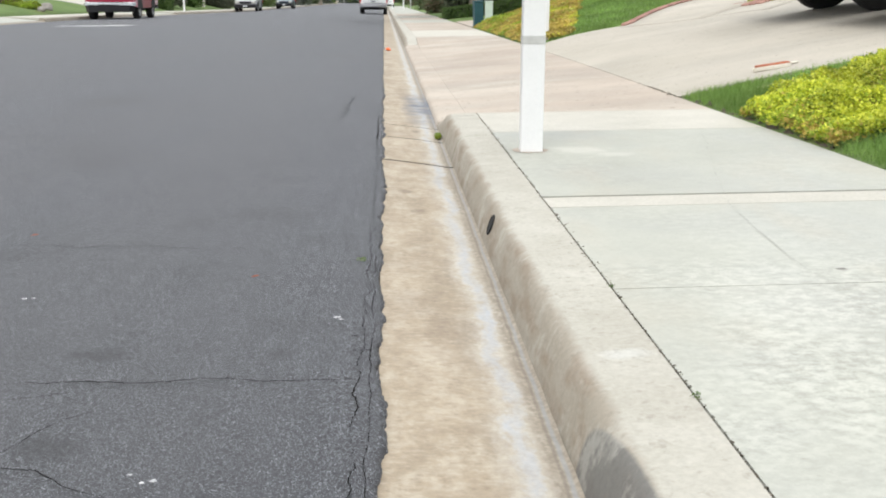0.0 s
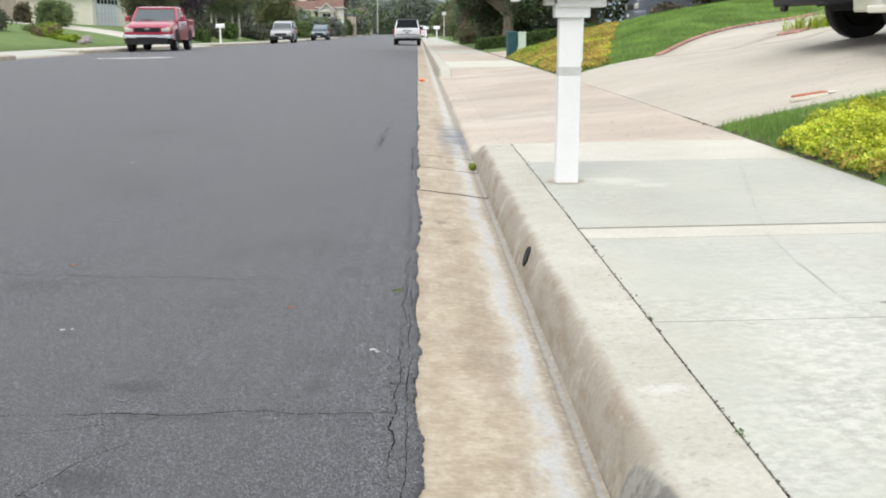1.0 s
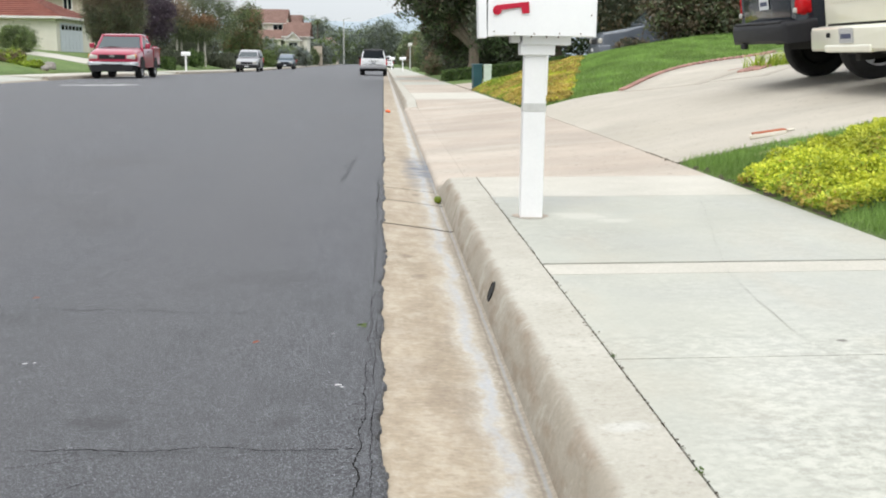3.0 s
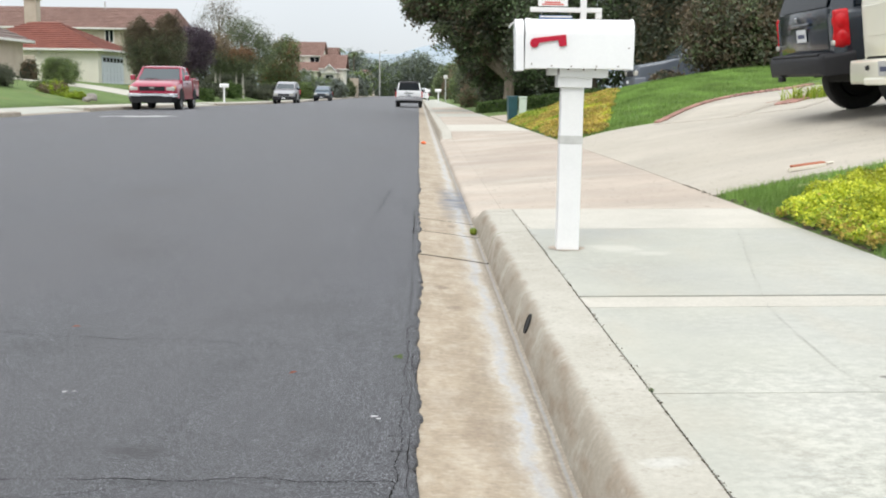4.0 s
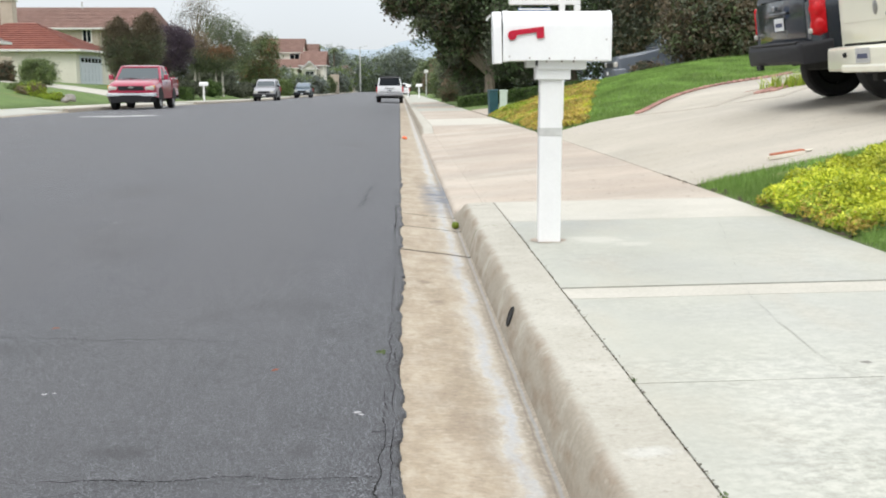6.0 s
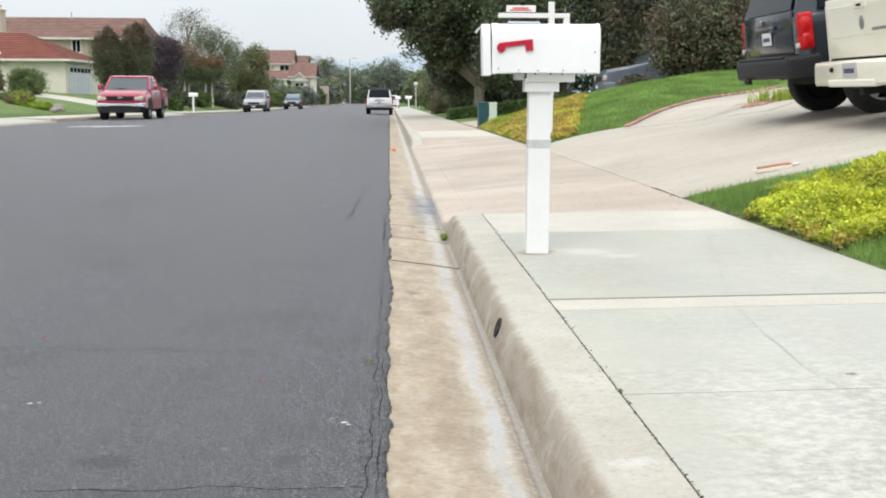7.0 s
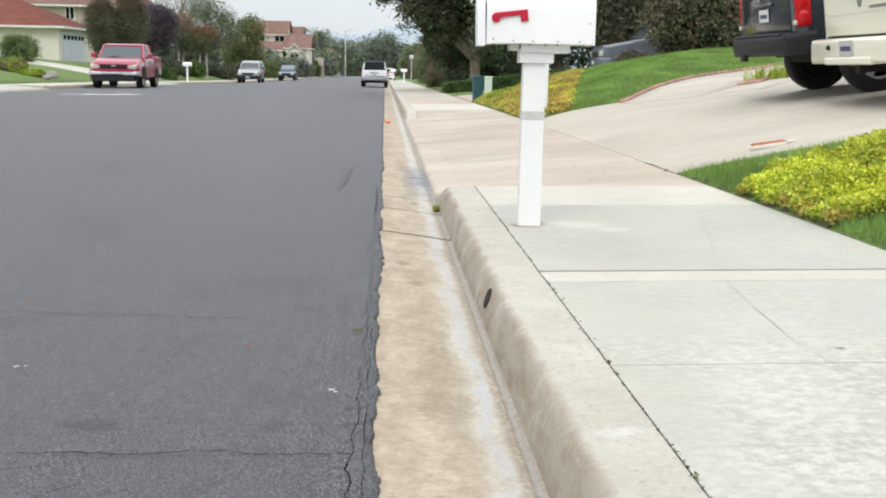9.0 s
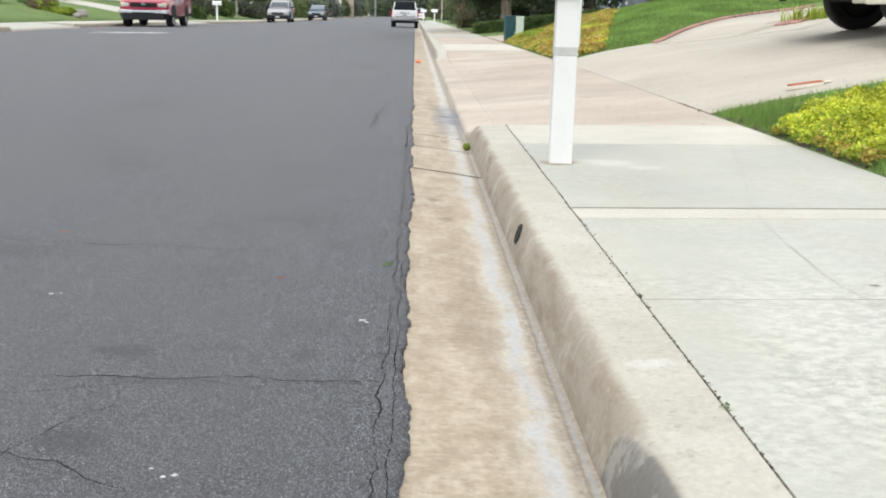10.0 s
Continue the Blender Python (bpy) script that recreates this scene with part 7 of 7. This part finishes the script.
window_in(far_house, -14.65, 173.15, 2.0, 1.3, 1.5, "y")
window_in(far_house, -18.9, 176.15, 2.2, 1.6, 1.3, "y")
part("garden_wall", box(-12.5, -10.9, 190, 190.4, -2.0, 2.4, 0.03, 1), M["stucco_tan"], far_house)
house("house", -17.0, -12.2, 280, 290, -3.0, 3.7, 5.4, "stucco_tan", "tile_brown", "low tan house with brown roof at the street end", hip=0.4)
right_house = house("house", 11.5, 30, 44.0, 54, 0.2, 4.2, 6.5, "stucco_tan", "tile_brown", "tan stucco house behind the garden shrubs")
house("house", 18.5, 32, 8, 22, 1.0, 5.0, 7.4, "stucco", "tile_brown", "cream house at the head of the driveway")

# ---- street furniture ----
lamp = thing("street_lamp", pose(-10.9, 293, fall(293)), "tall grey street lamp post by the far kerb", "street lamp")
part("pole", cyl(0.20, 0.13, (0, 0, -0.1), (0, 0, 12.4), 12), M["pole"], lamp, "", True)
part("arm", cyl(0.06, 0.05, (0, 0, 12.2), (1.6, 0, 12.6), 10), M["pole"], lamp)
part("lamp_head", box(1.3, 2.1, -0.15, 0.15, 12.52, 12.68, 0.04, 2), M["pole"], lamp)


def small_mailbox(x, y, z, material, turn, label):
    t = thing("mailbox", pose(x, y, z, 0, 0, turn), label, "mailbox")
    part("post", box(-0.05, 0.05, -0.05, 0.05, -0.1, 0.95, 0.005, 1), M[material], t)
    pts_ = [(-0.12, 0), (0.12, 0)] + [(0.12 * math.cos(a), 0.12 + 0.12 * math.sin(a)) for a in np.linspace(0, math.pi, 10)]
    part("box_body", prism(pts_, "x", -0.25, 0.25), M[material], t, "", False, pose(0, 0, 0.93))
    part("door", prism([(p[0] * 1.05, p[1] * 1.03) for p in pts_], "x", 0.25, 0.27), M[material], t, "", False, pose(0, 0, 0.93))
    return t


small_mailbox(-11.95, 65.0, left_fall(65) + 0.15, "white_metal", 0, "white mailbox on a post across the street")
small_mailbox(-11.95, 160.0, left_fall(160) + 0.15, "paper", 0, "pale yellow mailbox on a post farther along the street")
small_mailbox(0.75, 96.0, fall(96) + 0.14, "white_metal", 180, "white mailbox on a post down the pavement")
small_mailbox(1.6, 88.0, fall(88) + 0.14, "white_metal", 180, "white mailbox cluster on a post down the pavement")
pole2 = thing("street_post", pose(2.6, 104, fall(104) + 0.1), "slim pale post at the pavement far off", "post")
part("pole", cyl(0.07, 0.06, (0, 0, -0.1), (0, 0, 2.3), 10), M["pole"], pole2)
part("lamp_head", box(-0.2, 0.2, -0.15, 0.15, 2.3, 2.65, 0.05, 2), M["fascia"], pole2)

# pale hills on the skyline, their distance haze put into the colour
hills = new("distant_hills", grid_mesh("distant_hills", spread((-1600, 1600, 90)), spread((1500, 2300, 10)),
                                       lambda x, y: -25 + 165 * (0.55 + 0.45 * noise.fractal((x * 0.0016, 3, 0), 1, 2, 5)) * math.sin(math.pi * min(1, (y - 1480) / 500)), M["hill"]))
tagged(hills, "pale hazy hills on the skyline", "hills", kind="structure")
